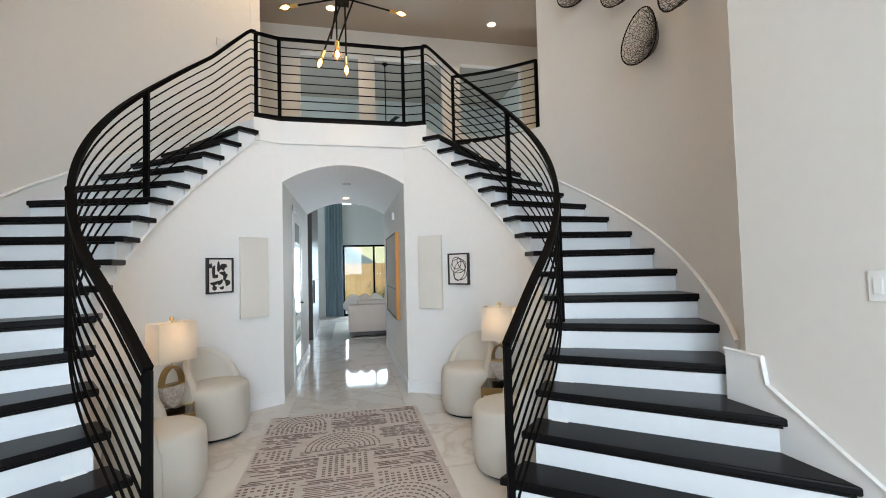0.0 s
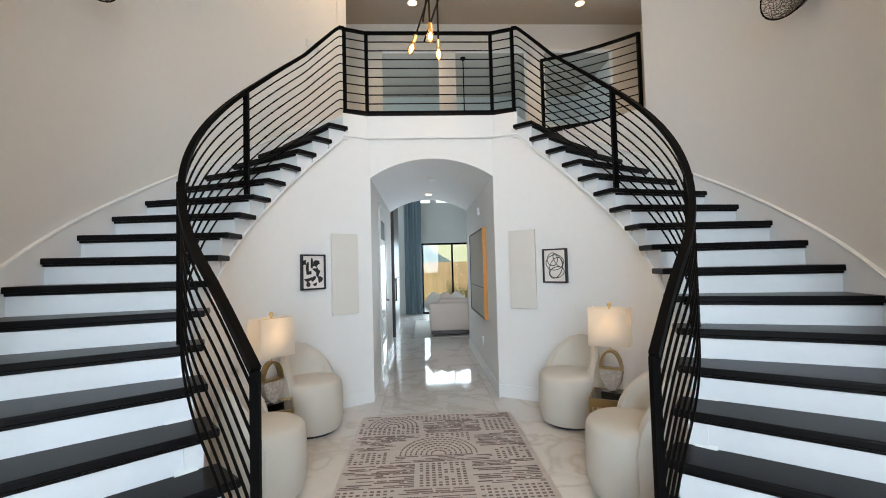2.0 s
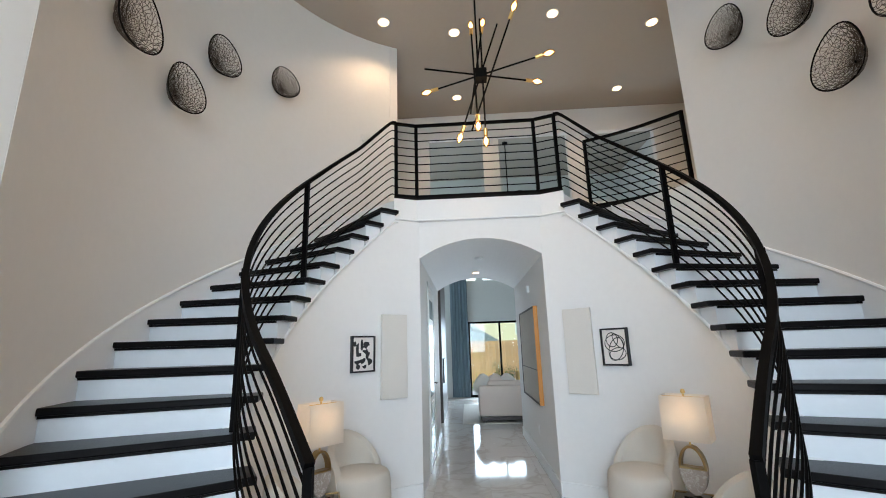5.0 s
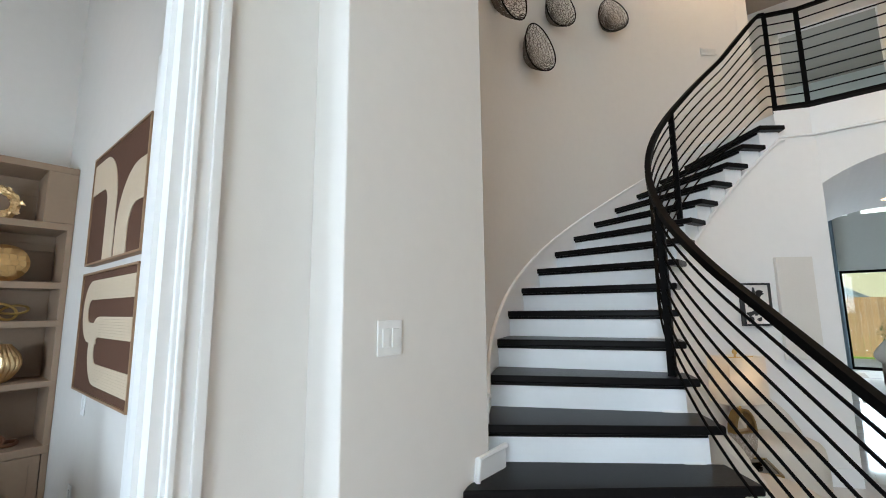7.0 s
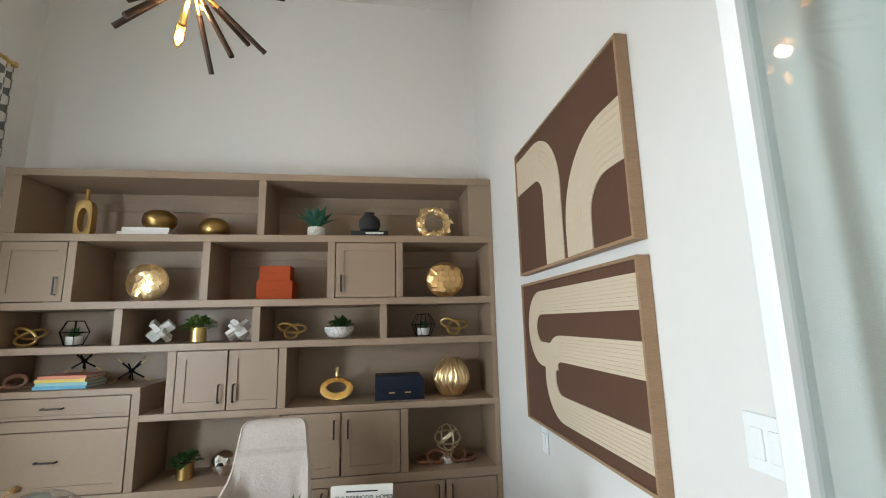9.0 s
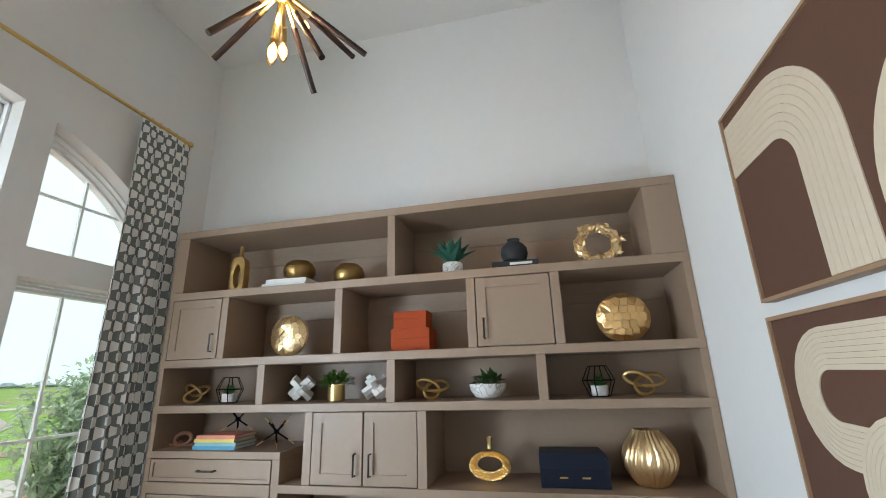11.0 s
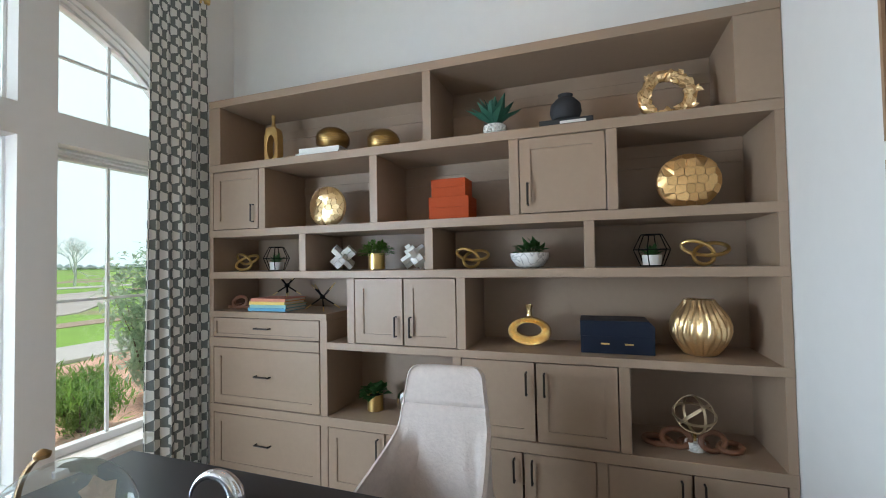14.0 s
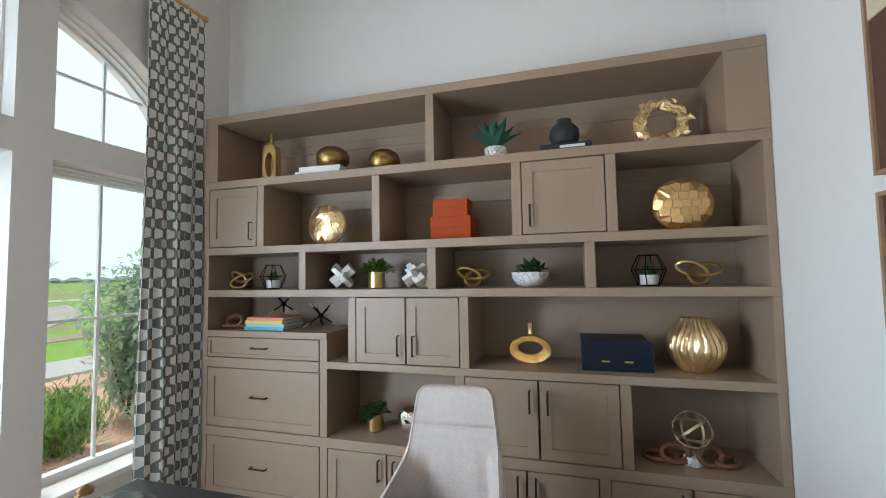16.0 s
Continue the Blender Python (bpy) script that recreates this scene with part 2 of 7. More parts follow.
setting(part("wall_east", box(B(), 2.11, 2.26, -7.3, Y_C, 0, CEIL, 0.006), M_WALL), "smooth white wall beside the stairs")
# office wall with its doorway
DOOR_N, DOOR_S, DOOR_Z = -4.49, -6.05, 2.46
bm = B()
box(bm, -2.45, -2.30, DOOR_N, -4.0, 0, CEIL), box(bm, -2.45, -2.30, -7.3, DOOR_S, 0, CEIL), box(bm, -2.45, -2.30, DOOR_S, DOOR_N, DOOR_Z, CEIL)
setting(part("wall_office_east", bm, M_WALL), "white wall with the tall office doorway")
# entry wall behind the walker, with glazed front doors and a transom
bm = B()
box(bm, -2.45, -1.3, -7.3, -7.15, 0, CEIL), box(bm, 1.3, 2.26, -7.3, -7.15, 0, CEIL), box(bm, -1.3, 1.3, -7.3, -7.15, 4.5, CEIL)
setting(part("wall_south", bm, M_WALL), "white entry wall round the front doors")
setting(part("ceiling_hall", box(B(), -4.2, 6, -7.3, 3.1, CEIL, CEIL + 0.12), M_CEIL_DIMMED), "high warm white plaster ceiling, darkened in colour to look dim", "ceiling")

# ---- the wall under the stairs with its arch ----
SPRING, APEX, HALF = 2.50, 2.715, 0.70
RA = (HALF ** 2 + (APEX - SPRING) ** 2) / (2 * (APEX - SPRING))


def vault(x):
    return APEX - RA + math.sqrt(RA * RA - x * x)


def stairwall(side):
    return arc_wall(B(), R_WALL, R_WALL + 0.1, 136, 24.7, side, lambda d: 0, lambda d: max(0.1, zline(d) - 0.19), 90)


for side, nm in ((-1, "west"), (1, "east")):
    setting(part("wall_under_stairs_" + nm, stairwall(side), M_WHITE, smooth=True), "curved white wall under the stairs")
FLAT = -0.02
bm = B()
X_J = abs(arc(R_WALL, 29.6)[0])
for side in (-1, 1):
    box(bm, *sorted((side * HALF, side * X_J)), FLAT, 3.0, 0, SPRING)
n = 20
rings = []
for i in range(n + 1):
    x = -HALF + 2 * HALF * i / n
    rings.append([(x, FLAT, vault(x)), (x, 3.0, vault(x)), (x, 3.0, 2.96), (x, FLAT, 2.96)])
loft(bm, rings)
for side in (-1, 1):
    box(bm, *sorted((side * HALF, side * X_J)), FLAT, 3.0, SPRING, 2.96)
setting(part("wall_arch", bm, M_WHITE), "white wall with a segmental arch and vaulted passage")

# ---- the landing above the arch ----
L1, L2 = (0.955, -0.10), (0.72, -0.015)
poly = [(-L1[0], L1[1]), (-L2[0], L2[1]), L2, L1, (1.42, 0.52), (1.56, 0.66), (2.50, -0.03), (4.6, -0.03), (4.6, 3.05), (-3.6, 3.05), (-3.6, 0.98), (-1.15, 0.94), (-1.6, 0.4)]
setting(part("floor_landing", prism(B(), poly, 2.97, 3.2), M_TRIM), "white edged upper landing floor", "floor")
poly = [(-L1[0] - 0.02, L1[1] - 0.03), (-L2[0], L2[1] - 0.03), (L2[0], L2[1] - 0.03), (L1[0] + 0.02, L1[1] - 0.03), (L1[0] + 0.02, L1[1] + 0.03), (L2[0], L2[1] + 0.05), (-L2[0], L2[1] + 0.05), (-L1[0] - 0.02, L1[1] + 0.03)]
setting(part("trim_landing_edge", prism(B(), poly, 3.2, 3.235), M_TREAD), "black stained wooden landing edge", "trim")
# band under the landing's edge with a thin moulding
bm = B()
front = [(-0.97, -0.165), (-0.72, -0.05), (0.72, -0.05), (0.97, -0.165)]
loft(bm, [[(x, y, 2.94), (x, y + 0.1, 2.94), (x, y + 0.1, 3.2), (x, y, 3.2)] for x, y in front])
setting(part("trim_landing_band", bm, M_TRIM), "white painted band under the landing", "trim")
setting(part("trim_landing_moulding", tube(B(), [(x, y - 0.012, 2.945) for x, y in front], 0.012, 6), M_TRIM), "thin white moulding", "trim")

# ---- stairs ----


def stair(side, nm):
    st = thing("staircase", "curved staircase with black treads and white risers", "staircase", "twin curved stairs", at=(side * 2.0, -3.0, 0))
    base = Vector((side * 2.0, -3.0, 0))
    for i in range(1, 18):
        z = i * RISE
        a, b, c, d = inner(i, side), outer(i, side), outer(i + 1, side), inner(i + 1, side)
        fwd = Vector((b.y - a.y, a.x - b.x, 0)).normalized()
        if fwd.dot(a - d) < 0:
            fwd = -fwd
        f = fwd * 0.012
        bm = B()
        quad = [a + f, b + f, c - fwd * 0.05, d - fwd * 0.03]
        t = prism(bmesh.new(), [(p.x - base.x, p.y - base.y) for p in quad], z - 0.042, z)
        bmesh.ops.recalc_face_normals(t, faces=t.faces)
        bmesh.ops.bevel(t, geom=t.edges[:], offset=0.009, segments=2, affect="EDGES", profile=0.5)
        merge(bm, t)
        part("tread", bm, M_TREAD, st, "black stained wooden tread" if i == 1 else "")
        ra = a + (b - a).normalized() * 0.075 - fwd * 0.025
        rb = b - fwd * 0.025
        q = [ra, rb, rb - fwd * 0.02, ra - fwd * 0.02]
        cq = [ra + fwd * 0.016, rb + fwd * 0.016, rb + fwd * 0.001, ra + fwd * 0.001]
        part("cove", prism(B(), [(p.x - base.x, p.y - base.y) for p in cq], z - 0.058, z - 0.0425), M_TREAD, st)
        part("riser", prism(B(), [(p.x - base.x, p.y - base.y) for p in q], z - RISE - 0.002, z - 0.041), M_RISER, st)
        if i < 4:
            continue
        d0, d1 = NOSE[i] - 0.9, NOSE[i + 1] - 0.2
        blk = arc_wall(B(), R_WALL - 0.025, R_WALL + 0.06, d0, d1, side, lambda d: max(0.0, zline(d) - 0.30), lambda d, zz=z: zz - 0.041, 5)
        blk.transform(Matrix.Translation(-base))
        part("stringer_step", blk, M_RISER, st)
    pts = [Vector((*arc(R_WALL - 0.03, d, side), max(0.02, zline(d) - 0.30))) - base for d in [134 - 100 * k / 60 for k in range(61)]]
    part("moulding", tube(B(), pts, 0.014, 6), M_TRIM, st, smooth=True)
    # skirt on the outer wall
    sk = B()
    top = lambda d: zline(d) + 0.12
    d_end = 30 if side < 0 else 40
    arc_wall(sk, R_OUT - 0.014, R_OUT, 125.5, d_end, side, lambda d: zline(d) - 0.30, top, 60)
    sk.transform(Matrix.Translation(-base))
    part("skirt", sk, M_TRIM, st, smooth=True)
    part("skirt_cap", tube(B(), [Vector((*arc(R_OUT - 0.012, 125.5 - (125.5 - d_end) * k / 60, side), top(125.5 - (125.5 - d_end) * k / 60))) - base for k in range(61)], 0.015, 6), M_TRIM, st, smooth=True)
    # skirt where the stairs meet the straight wall
    k = 0.0 if side > 0 else -0.18
    prof = [(-3.12, 0.99 + k), (-3.34, 0.985 + k), (-3.36, 0.85 + k), (-3.82, 0.57 + k * 0.6), (-4.02, 0.46 + k * 0.5)]
    lo = B()
    loft(lo, [[(side * 2.11 - base.x, y - base.y, 0.02), (side * 2.092 - base.x, y - base.y, 0.02), (side * 2.092 - base.x, y - base.y, z), (side * 2.11 - base.x, y - base.y, z)] for y, z in prof])
    part("wall_skirt", lo, M_TRIM, st)
    part("wall_skirt_cap", tube(B(), [(side * 2.09 - base.x, y - base.y, z) for y, z in prof], 0.013, 6), M_TRIM, st)
    return st


stair(-1, "west")
stair(1, "east")

# ---- railings ----
BARS = 9


def rail_lift(d):
    return 0.88 if d > 50 else 0.88 + 0.10 * (50 - d) / 15


def stair_rail(side):
    ra = thing("stair_railing", "black iron stair railing with thin horizontal bars", "railing", "stair railings", at=(side * 0.765, -3.195, RISE))
    base = Vector((side * 0.765, -3.195, RISE))

    def at(d, k):
        """A point of bar k (0 the handrail, BARS the foot) at an angle."""
        r = R_RAIL + (0.12 * ((d - 138) / 17.3) ** 2 if d > 138 else 0) + (0.045 * (46 - d) / 13 if d < 46 else 0)
        lift = rail_lift(d) * (1 - k / (BARS + 0.6))
        return Vector((*arc(r, d, side), zline(d) + lift)) - base
    steps = [155.3 - (155.3 - 33.4) * i / 70 for i in range(71)]
    part("handrail", tube(B(), [at(d, 0) for d in steps], 0, flat=(0.038, 0.034)), M_IRON, ra, "flat black handrail", smooth=True)
    for k in range(1, BARS + 1):
        part("bar", tube(B(), [at(d, k) for d in steps], 0.0068, 6), M_IRON, ra, smooth=True)
    for d, foot in ((115.5, 6), (74.4, 12)):
        x, y = arc(R_RAIL, d, side)
        top = zline(d) + rail_lift(d)
        part("post", box(B(), x - base.x - 0.02, x - base.x + 0.02, y - base.y - 0.02, y - base.y + 0.02, foot * RISE - base.z, top - base.z), M_IRON, ra)
    part("newel_post", box(B(), -0.017, 0.017, -0.017, 0.017, 0, 1.105 - base.z, 0.004), M_IRON, ra)
    return ra


stair_rail(-1)
stair_rail(1)


def straight_rail(pts, z0, z1, label):
    base = Vector((*pts[0], z0))
    ra = thing("landing_railing", label, "railing", "landing railings", at=tuple(base))
    for k in range(BARS + 1):
        z = z1 - (z1 - z0 - 0.02) * k / BARS - base.z
        path = [(p[0] - base.x, p[1] - base.y, z) for p in pts]
        if k in (0, BARS):
            part("handrail" if k == 0 else "foot_rail", tube(B(), path, 0, flat=(0.036, 0.03)), M_IRON, ra)
        else:
            part("bar", tube(B(), path, 0.0068, 6), M_IRON, ra)
    for p in (pts if len(pts) < 5 else (pts[0], pts[-1])):
        x, y = p[0] - base.x, p[1] - base.y
        part("post", box(B(), x - 0.019, x + 0.019, y - 0.019, y + 0.019, 0, z1 - z0 + 0.012), M_IRON, ra)
    return ra


straight_rail([(-L1[0], L1[1] + 0.01), (-L2[0], L2[1] + 0.01), (L2[0], L2[1] + 0.01), (L1[0], L1[1] + 0.01)], 3.235, 4.187, "black iron landing railing with thin horizontal bars")
gal = [(1.52 + 0.98 * k / 6, 0.66 - 0.66 * k / 6 + 0.07 * math.sin(math.pi * k / 6)) for k in range(7)]
setting(part("trim_gallery_edge", tube(B(), [(x, y, 3.215) for x, y in gal], 0, flat=(0.09, 0.035)), M_TREAD), "black stained wooden gallery edge", "trim")
straight_rail(gal, 3.235, 4.19, "black iron gallery railing with thin horizontal bars")

# ---- upper hall: back wall with openings to the tall room behind ----
bm = B()
xs = [(-3.6, -0.80), (0.27, 0.58), (1.92, 2.28), (3.60, 4.6)]
for a, b in xs:
    box(bm, a, b, 3.0, 3.14, 2.97, 5.56)
box(bm, -3.6, 4.6, 3.0, 3.14, 5.56, 6.9)
for a, b in ((-0.80, 0.27), (0.58, 1.92), (2.28, 3.60)):
    box(bm, a, b, 3.0, 3.14, 2.97, 4.1)
setting(part("wall_upper_hall", bm, M_WALL), "cream upper hall wall with three openings")
setting(part("wall_gallery_east", box(B(), 4.6, 4.74, -0.1, 3.1, 2.97, CEIL), M_WALL), "cream gallery end wall")
setting(part("wall_gallery_south", box(B(), 2.5, 4.7, -0.44, -0.3, 2.97, CEIL), M_WALL), "cream gallery wall")
setting(part("wall_upper_west", box(B(), -3.74, -3.6, 0.9, 3.1, 2.97, CEIL), M_WALL), "cream upper hall end wall")
setting(part("wall_upper_southwest", box(B(), -3.6, -1.2, 0.86, 1.0, 2.97, CEIL), M_WALL), "cream upper hall wall")
bm = B()
prism(bm, [(-3.6, 4.2), (-1.9, CEIL), (-3.6, CEIL)], 0, 1.9)
bm.transform(Matrix(((1, 0, 0, 0), (0, 0, 1, 1.05), (0, 1, 0, 0), (0, 0, 0, 1))))
setting(part("ceiling_slope", bm, M_CEIL_DIMMED), "sloping cream ceiling over the upper hall, darkened in colour", "ceiling")

# ---- great room behind the arch ----
bm = B()
box(bm, -4.0, -0.4, 8.55, 8.7, 3.5, 4.7), box(bm, -4.0, -0.16, 8.55, 8.7, 4.7, 6.9), box(bm, -4.0, -0.16, 8.55, 8.7, 0, 3.5), box(bm, 2.9, 5.0, 8.55, 8.7, 0, 6.9), box(bm, -0.16, 2.9, 8.55, 8.7, 2.22, 3.5), box(bm, -0.16, 2.9, 8.55, 8.7, 4.7, 6.9)
for a, b in ((0.14, 0.36), (0.86, 1.08), (1.52, 1.74), (2.2, 2.9)):
    box(bm, a, b, 8.55, 8.7, 3.5, 4.7)
setting(part("wall_great_room_north", bm, M_TEAL), "pale grey wall above the sliding doors")
# The high opening is added, out of view, behind the upper fill lamp.
bm = B()
box(bm, -4.15, -4.0, 3.0, 4.6, 0, 6.9), box(bm, -4.15, -4.0, 7.4, 8.7, 0, 6.9), box(bm, -4.15, -4.0, 4.6, 7.4, 0, 3.2), box(bm, -4.15, -4.0, 4.6, 7.4, 5.6, 6.9)
setting(part("wall_great_room_west", bm, M_TEAL), "pale grey wall with an added high opening, out of view")
setting(part("wall_great_room_east", box(B(), 5.0, 5.15, 3.0, 8.7, 0, 6.9), M_TEAL), "pale grey great room wall")
setting(part("ceiling_great_room", box(B(), -4.15, 5.15, 3.0, 8.7, 6.9, 7.0), M_CEIL_DIMMED), "white great room ceiling in the same darkened colour", "ceiling")
bm = B()
box(bm, -4.0, -X_J, 3.0, 3.14, 0, 2.97), box(bm, X_J, 5.0, 3.0, 3.14, 0, 2.97)
setting(part("wall_great_room_south", bm, M_TEAL), "pale grey great room wall beside the passage")

# ---- office shell ----
O_W, O_N, O_S, O_CEIL = -5.62, -4.25, -7.72, 4.33
setting(part("wall_office_north", box(B(), O_W - 0.14, -2.45, O_N, O_N + 0.14, 0, O_CEIL), M_WALL), "smooth white office wall behind two paintings")
setting(part("wall_office_west", box(B(), O_W - 0.14, O_W, O_S, O_N, 0, O_CEIL), M_WALL), "cream office wall above the bookcase")
setting(part("ceiling_office", box(B(), O_W - 0.14, -2.30, O_S - 0.3, O_N + 0.14, O_CEIL, O_CEIL + 0.1), M_CEILOFF), "high cream office ceiling", "ceiling")

# ---- office window wall ----
WX, WA, WB, W_SPR = -3.85, 1.44, 0.84, 2.27
PANES = [(-5.20, -4.44), (-4.27, -3.43), (-3.26, -2.50)]


def arch_z(x):
    return W_SPR + WB * math.sqrt(max(0.0, 1 - ((x - WX) / WA) ** 2))


bm = B()
edges = [O_W - 0.14, -5.20, -4.44, -4.27, -3.43, -3.26, -2.50, -2.30]
for a, b in zip(edges[0::2], edges[1::2]):
    box(bm, a, b, O_S - 0.3, O_S, 0, O_CEIL)
for a, b in PANES:
    box(bm, a, b, O_S - 0.3, O_S, 0, 0.37), box(bm, a, b, O_S - 0.3, O_S, 2.105, W_SPR)
    rings = []
    for i in range(15):
        x = a + (b - a) * i / 14
        z = arch_z(x)
        rings.append([(x, O_S - 0.3, z), (x, O_S, z), (x, O_S, O_CEIL), (x, O_S - 0.3, O_CEIL)])
    loft(bm, rings)
setting(part("wall_office_south", bm, M_WALL), "white office wall with three tall arched windows")
GY = O_S - 0.21
for k, (a, b) in enumerate(PANES):
    win = thing("window_%d" % (k + 1), "white framed window with muntins and an arched light", "window", kind="structure", at=((a + b) / 2, GY, 0.37))
    ox, oz = (a + b) / 2, 0.37
    w = (b - a) / 2
    fr = B()
    for x0, x1, z0, z1 in ((-w, -w + 0.045, 0, 1.735), (w - 0.045, w, 0, 1.735), (-w + 0.045, w - 0.045, 0, 0.045), (-w + 0.045, w - 0.045, 1.69, 1.735)):
        box(fr, x0, x1, -0.03, 0.03, z0, z1)
    for x0, x1, z0, z1 in ((-w, -w + 0.045, 1.90, arch_z(a) - oz), (w - 0.045, w, 1.90, arch_z(b) - oz), (-w + 0.045, w - 0.045, 1.90, 1.945)):
        box(fr, x0, x1, -0.03, 0.03, z0, z1)
    tube(fr, [(-w + 2 * w * i / 16, 0, arch_z(a + (b - a) * i / 16) - oz - 0.024) for i in range(17)], 0, flat=(0.06, 0.052))
    part("window_frame", fr, M_TRIM, win)
    # stepped stop mouldings that line the reveal before the frame
    st = B()
    for d0, d1, t in ((0.031, 0.075, 0.028), (0.076, 0.11, 0.014)):
        for x0, x1, z0, z1 in ((-w, -w + t, 0.005, 1.734), (w - t, w, 0.005, 1.734), (-w + t, w - t, 1.735 - t, 1.734), (-w, -w + t, 1.901, arch_z(a) - oz - 0.004), (w - t, w, 1.901, arch_z(b) - oz - 0.004)):
            box(st, x0, x1, d0, d1, z0, z1)
        tube(st, [(-w + 2 * w * i / 16, (d0 + d1) / 2, arch_z(a + (b - a) * i / 16) - oz - t / 2 - 0.002) for i in range(17)], 0, flat=(d1 - d0, t))
    part("stop_moulding", st, M_TRIM, win)
    mu = B()
    box(mu, -0.008, 0.008, -0.010, 0.010, 0.045, 1.69), box(mu, -w + 0.045, w - 0.045, -0.009, 0.009, 0.864, 0.88)
    part("muntin", mu, M_TRIM, win)
    mu = B()
    box(mu, -0.008, 0.008, -0.010, 0.010, 1.945, arch_z(ox) - oz - 0.03), box(mu, -w + 0.045, w - 0.045, -0.009, 0.009, 2.284, 2.30)
    part("muntin", mu, M_TRIM, win)
    part("window_sill", box(B(), -w - 0.015, w + 0.015, 0.112, 0.235, -0.03, 0.004, 0.004), M_TRIM, win)
    pane = part("pane", box(B(), -w + 0.04, w - 0.04, -0.004, 0.004, 0.04, 1.70), M_GLASS, win)
    pane.visible_shadow = False
    gl = B()
    loft(gl, [[(x, y, z) for y in (-0.004, 0.004) for z in ((1.935, arch_z(ox + x) - oz - 0.03) if y < 0 else (arch_z(ox + x) - oz - 0.03, 1.935))] for x in [-w + 0.03 + (2 * w - 0.06) * i / 12 for i in range(13)]])
    pane = part("pane", gl, M_GLASS, win)
    pane.visible_shadow = False

# ---- office doorway: casing, jamb and the open glazed leaf ----
dw = thing("door_1", "white casing of the tall office doorway", "door frame", kind="structure", at=(-2.30, DOOR_N, 0))
for yc, sgn in ((0.0, 1), (DOOR_S - DOOR_N, -1)):
    cs = B()
    for d, w0, w1 in ((0.018, 0.0, 0.10), (0.03, 0.012, 0.03), (0.028, 0.07, 0.10)):
        box(cs, 0, d, *sorted((yc + sgn * w0, yc + sgn * w1)), 0, DOOR_Z + 0.1, 0.004)
    part("casing", cs, M_TRIM, dw)
    part("jamb", box(B(), -0.16, 0.004, *sorted((yc, yc - sgn * 0.03)), 0, DOOR_Z), M_TRIM, dw)
    part("door_stop", box(B(), -0.09, -0.05, *sorted((yc - sgn * 0.03, yc - sgn * 0.045)), 0, DOOR_Z), M_TRIM, dw)
cs = B()
box(cs, 0, 0.018, DOOR_S - DOOR_N, 0, DOOR_Z, DOOR_Z + 0.1, 0.004), box(cs, 0, 0.028, DOOR_S - DOOR_N, 0, DOOR_Z + 0.07, DOOR_Z + 0.1, 0.004)
part("head_casing", cs, M_TRIM, dw)
leaf = thing("glazed_door", "open white wooden door with one tall glass pane", "door", at=(-2.47, -4.415, 0.012))
LW, LH, SW = 0.345, DOOR_Z - 0.03, 0.034
lf = B()
box(lf, -SW, 0, -0.019, 0.019, 0, LH, 0.004), box(lf, -LW, -LW + SW, -0.019, 0.019, 0, LH, 0.004)
part("stile", lf, M_TRIM, leaf)
lf = B()
box(lf, -LW + SW, -SW, -0.02, 0.02, LH - 0.3, LH), box(lf, -LW + SW, -SW, -0.02, 0.02, 0, 0.22)
part("rail", lf, M_TRIM, leaf)
lf = B()
for x0, x1, z0, z1 in ((-LW + SW, -LW + SW + 0.01, 0.22, LH - 0.3), (-SW - 0.01, -SW, 0.22, LH - 0.3), (-LW + SW + 0.01, -SW - 0.01, 0.22, 0.232), (-LW + SW + 0.01, -SW - 0.01, LH - 0.312, LH - 0.3)):
    box(lf, x0, x1, -0.021, 0.021, z0, z1)
part("glazing_bead", lf, M_TRIM, leaf)
pane = part("pane", box(B(), -LW + SW + 0.004, -SW - 0.004, -0.004, 0.004, 0.225, LH - 0.305), glass("door_glass", (0.83, 0.865, 0.855)), leaf)
pane.visible_shadow = False
for hz in (0.25, 1.42, 2.18):
    hg = B()
    box(hg, 0.0, 0.03, -0.045, -0.018, hz - 0.05, hz + 0.05)
    tube(hg, [(0.012, -0.05, hz - 0.05), (0.012, -0.05, hz + 0.05)], 0.008)
    part("hinge", hg, M_TRIM, leaf)
hd = B()
box(hd, -LW + 0.008, -LW + 0.042, 0.023, 0.03, 0.88, 1.0)
tube(hd, [(-LW + 0.025, 0.03, 0.94), (-LW + 0.025, 0.07, 0.94), (-LW + 0.13, 0.07, 0.94)], 0.009)
part("lever_handle", hd, M_BLACK, leaf, "black lever handle")
lf = B()
box(lf, -LW - 0.001, -LW + 0.0, -0.011, 0.011, 0.94, 1.03)
part("latch_plate", lf, M_BLACK, leaf)


def switch_plate(name, at, rz, gangs, label, kind="switch"):
    sw = thing(name, label, kind, at=at, rz=rz)
    w = 0.072 + 0.046 * (gangs - 1)
    part("plate", box(B(), -w / 2, w / 2, -0.007, 0, -0.062, 0.062, 0.003), M_TRIM, sw)
    for g in range(gangs):
        x = (g - (gangs - 1) / 2) * 0.046
        part("rocker", box(B(), x - 0.016, x + 0.016, -0.012, -0.006, -0.033, 0.033, 0.002), M_TRIM, sw)
    return sw


switch_plate("light_switch", (-2.108, -3.855, 1.345), 90, 2, "white two gang rocker light switch on the wall")
switch_plate("light_switch", (2.108, -3.87, 1.37), -90, 2, "white two gang rocker light switch on the wall")
switch_plate("light_switch", (-3.02, O_N - 0.002, 1.22), 0, 2, "white rocker light switch beside the door")
switch_plate("wall_outlet", (-4.33, O_N - 0.002, 0.90), 0, 1, "white wall outlet below the paintings", "outlet")
switch_plate("wall_outlet", (-4.45, O_N - 0.002, 0.36), 0, 1, "white wall outlet low on the wall", "outlet")
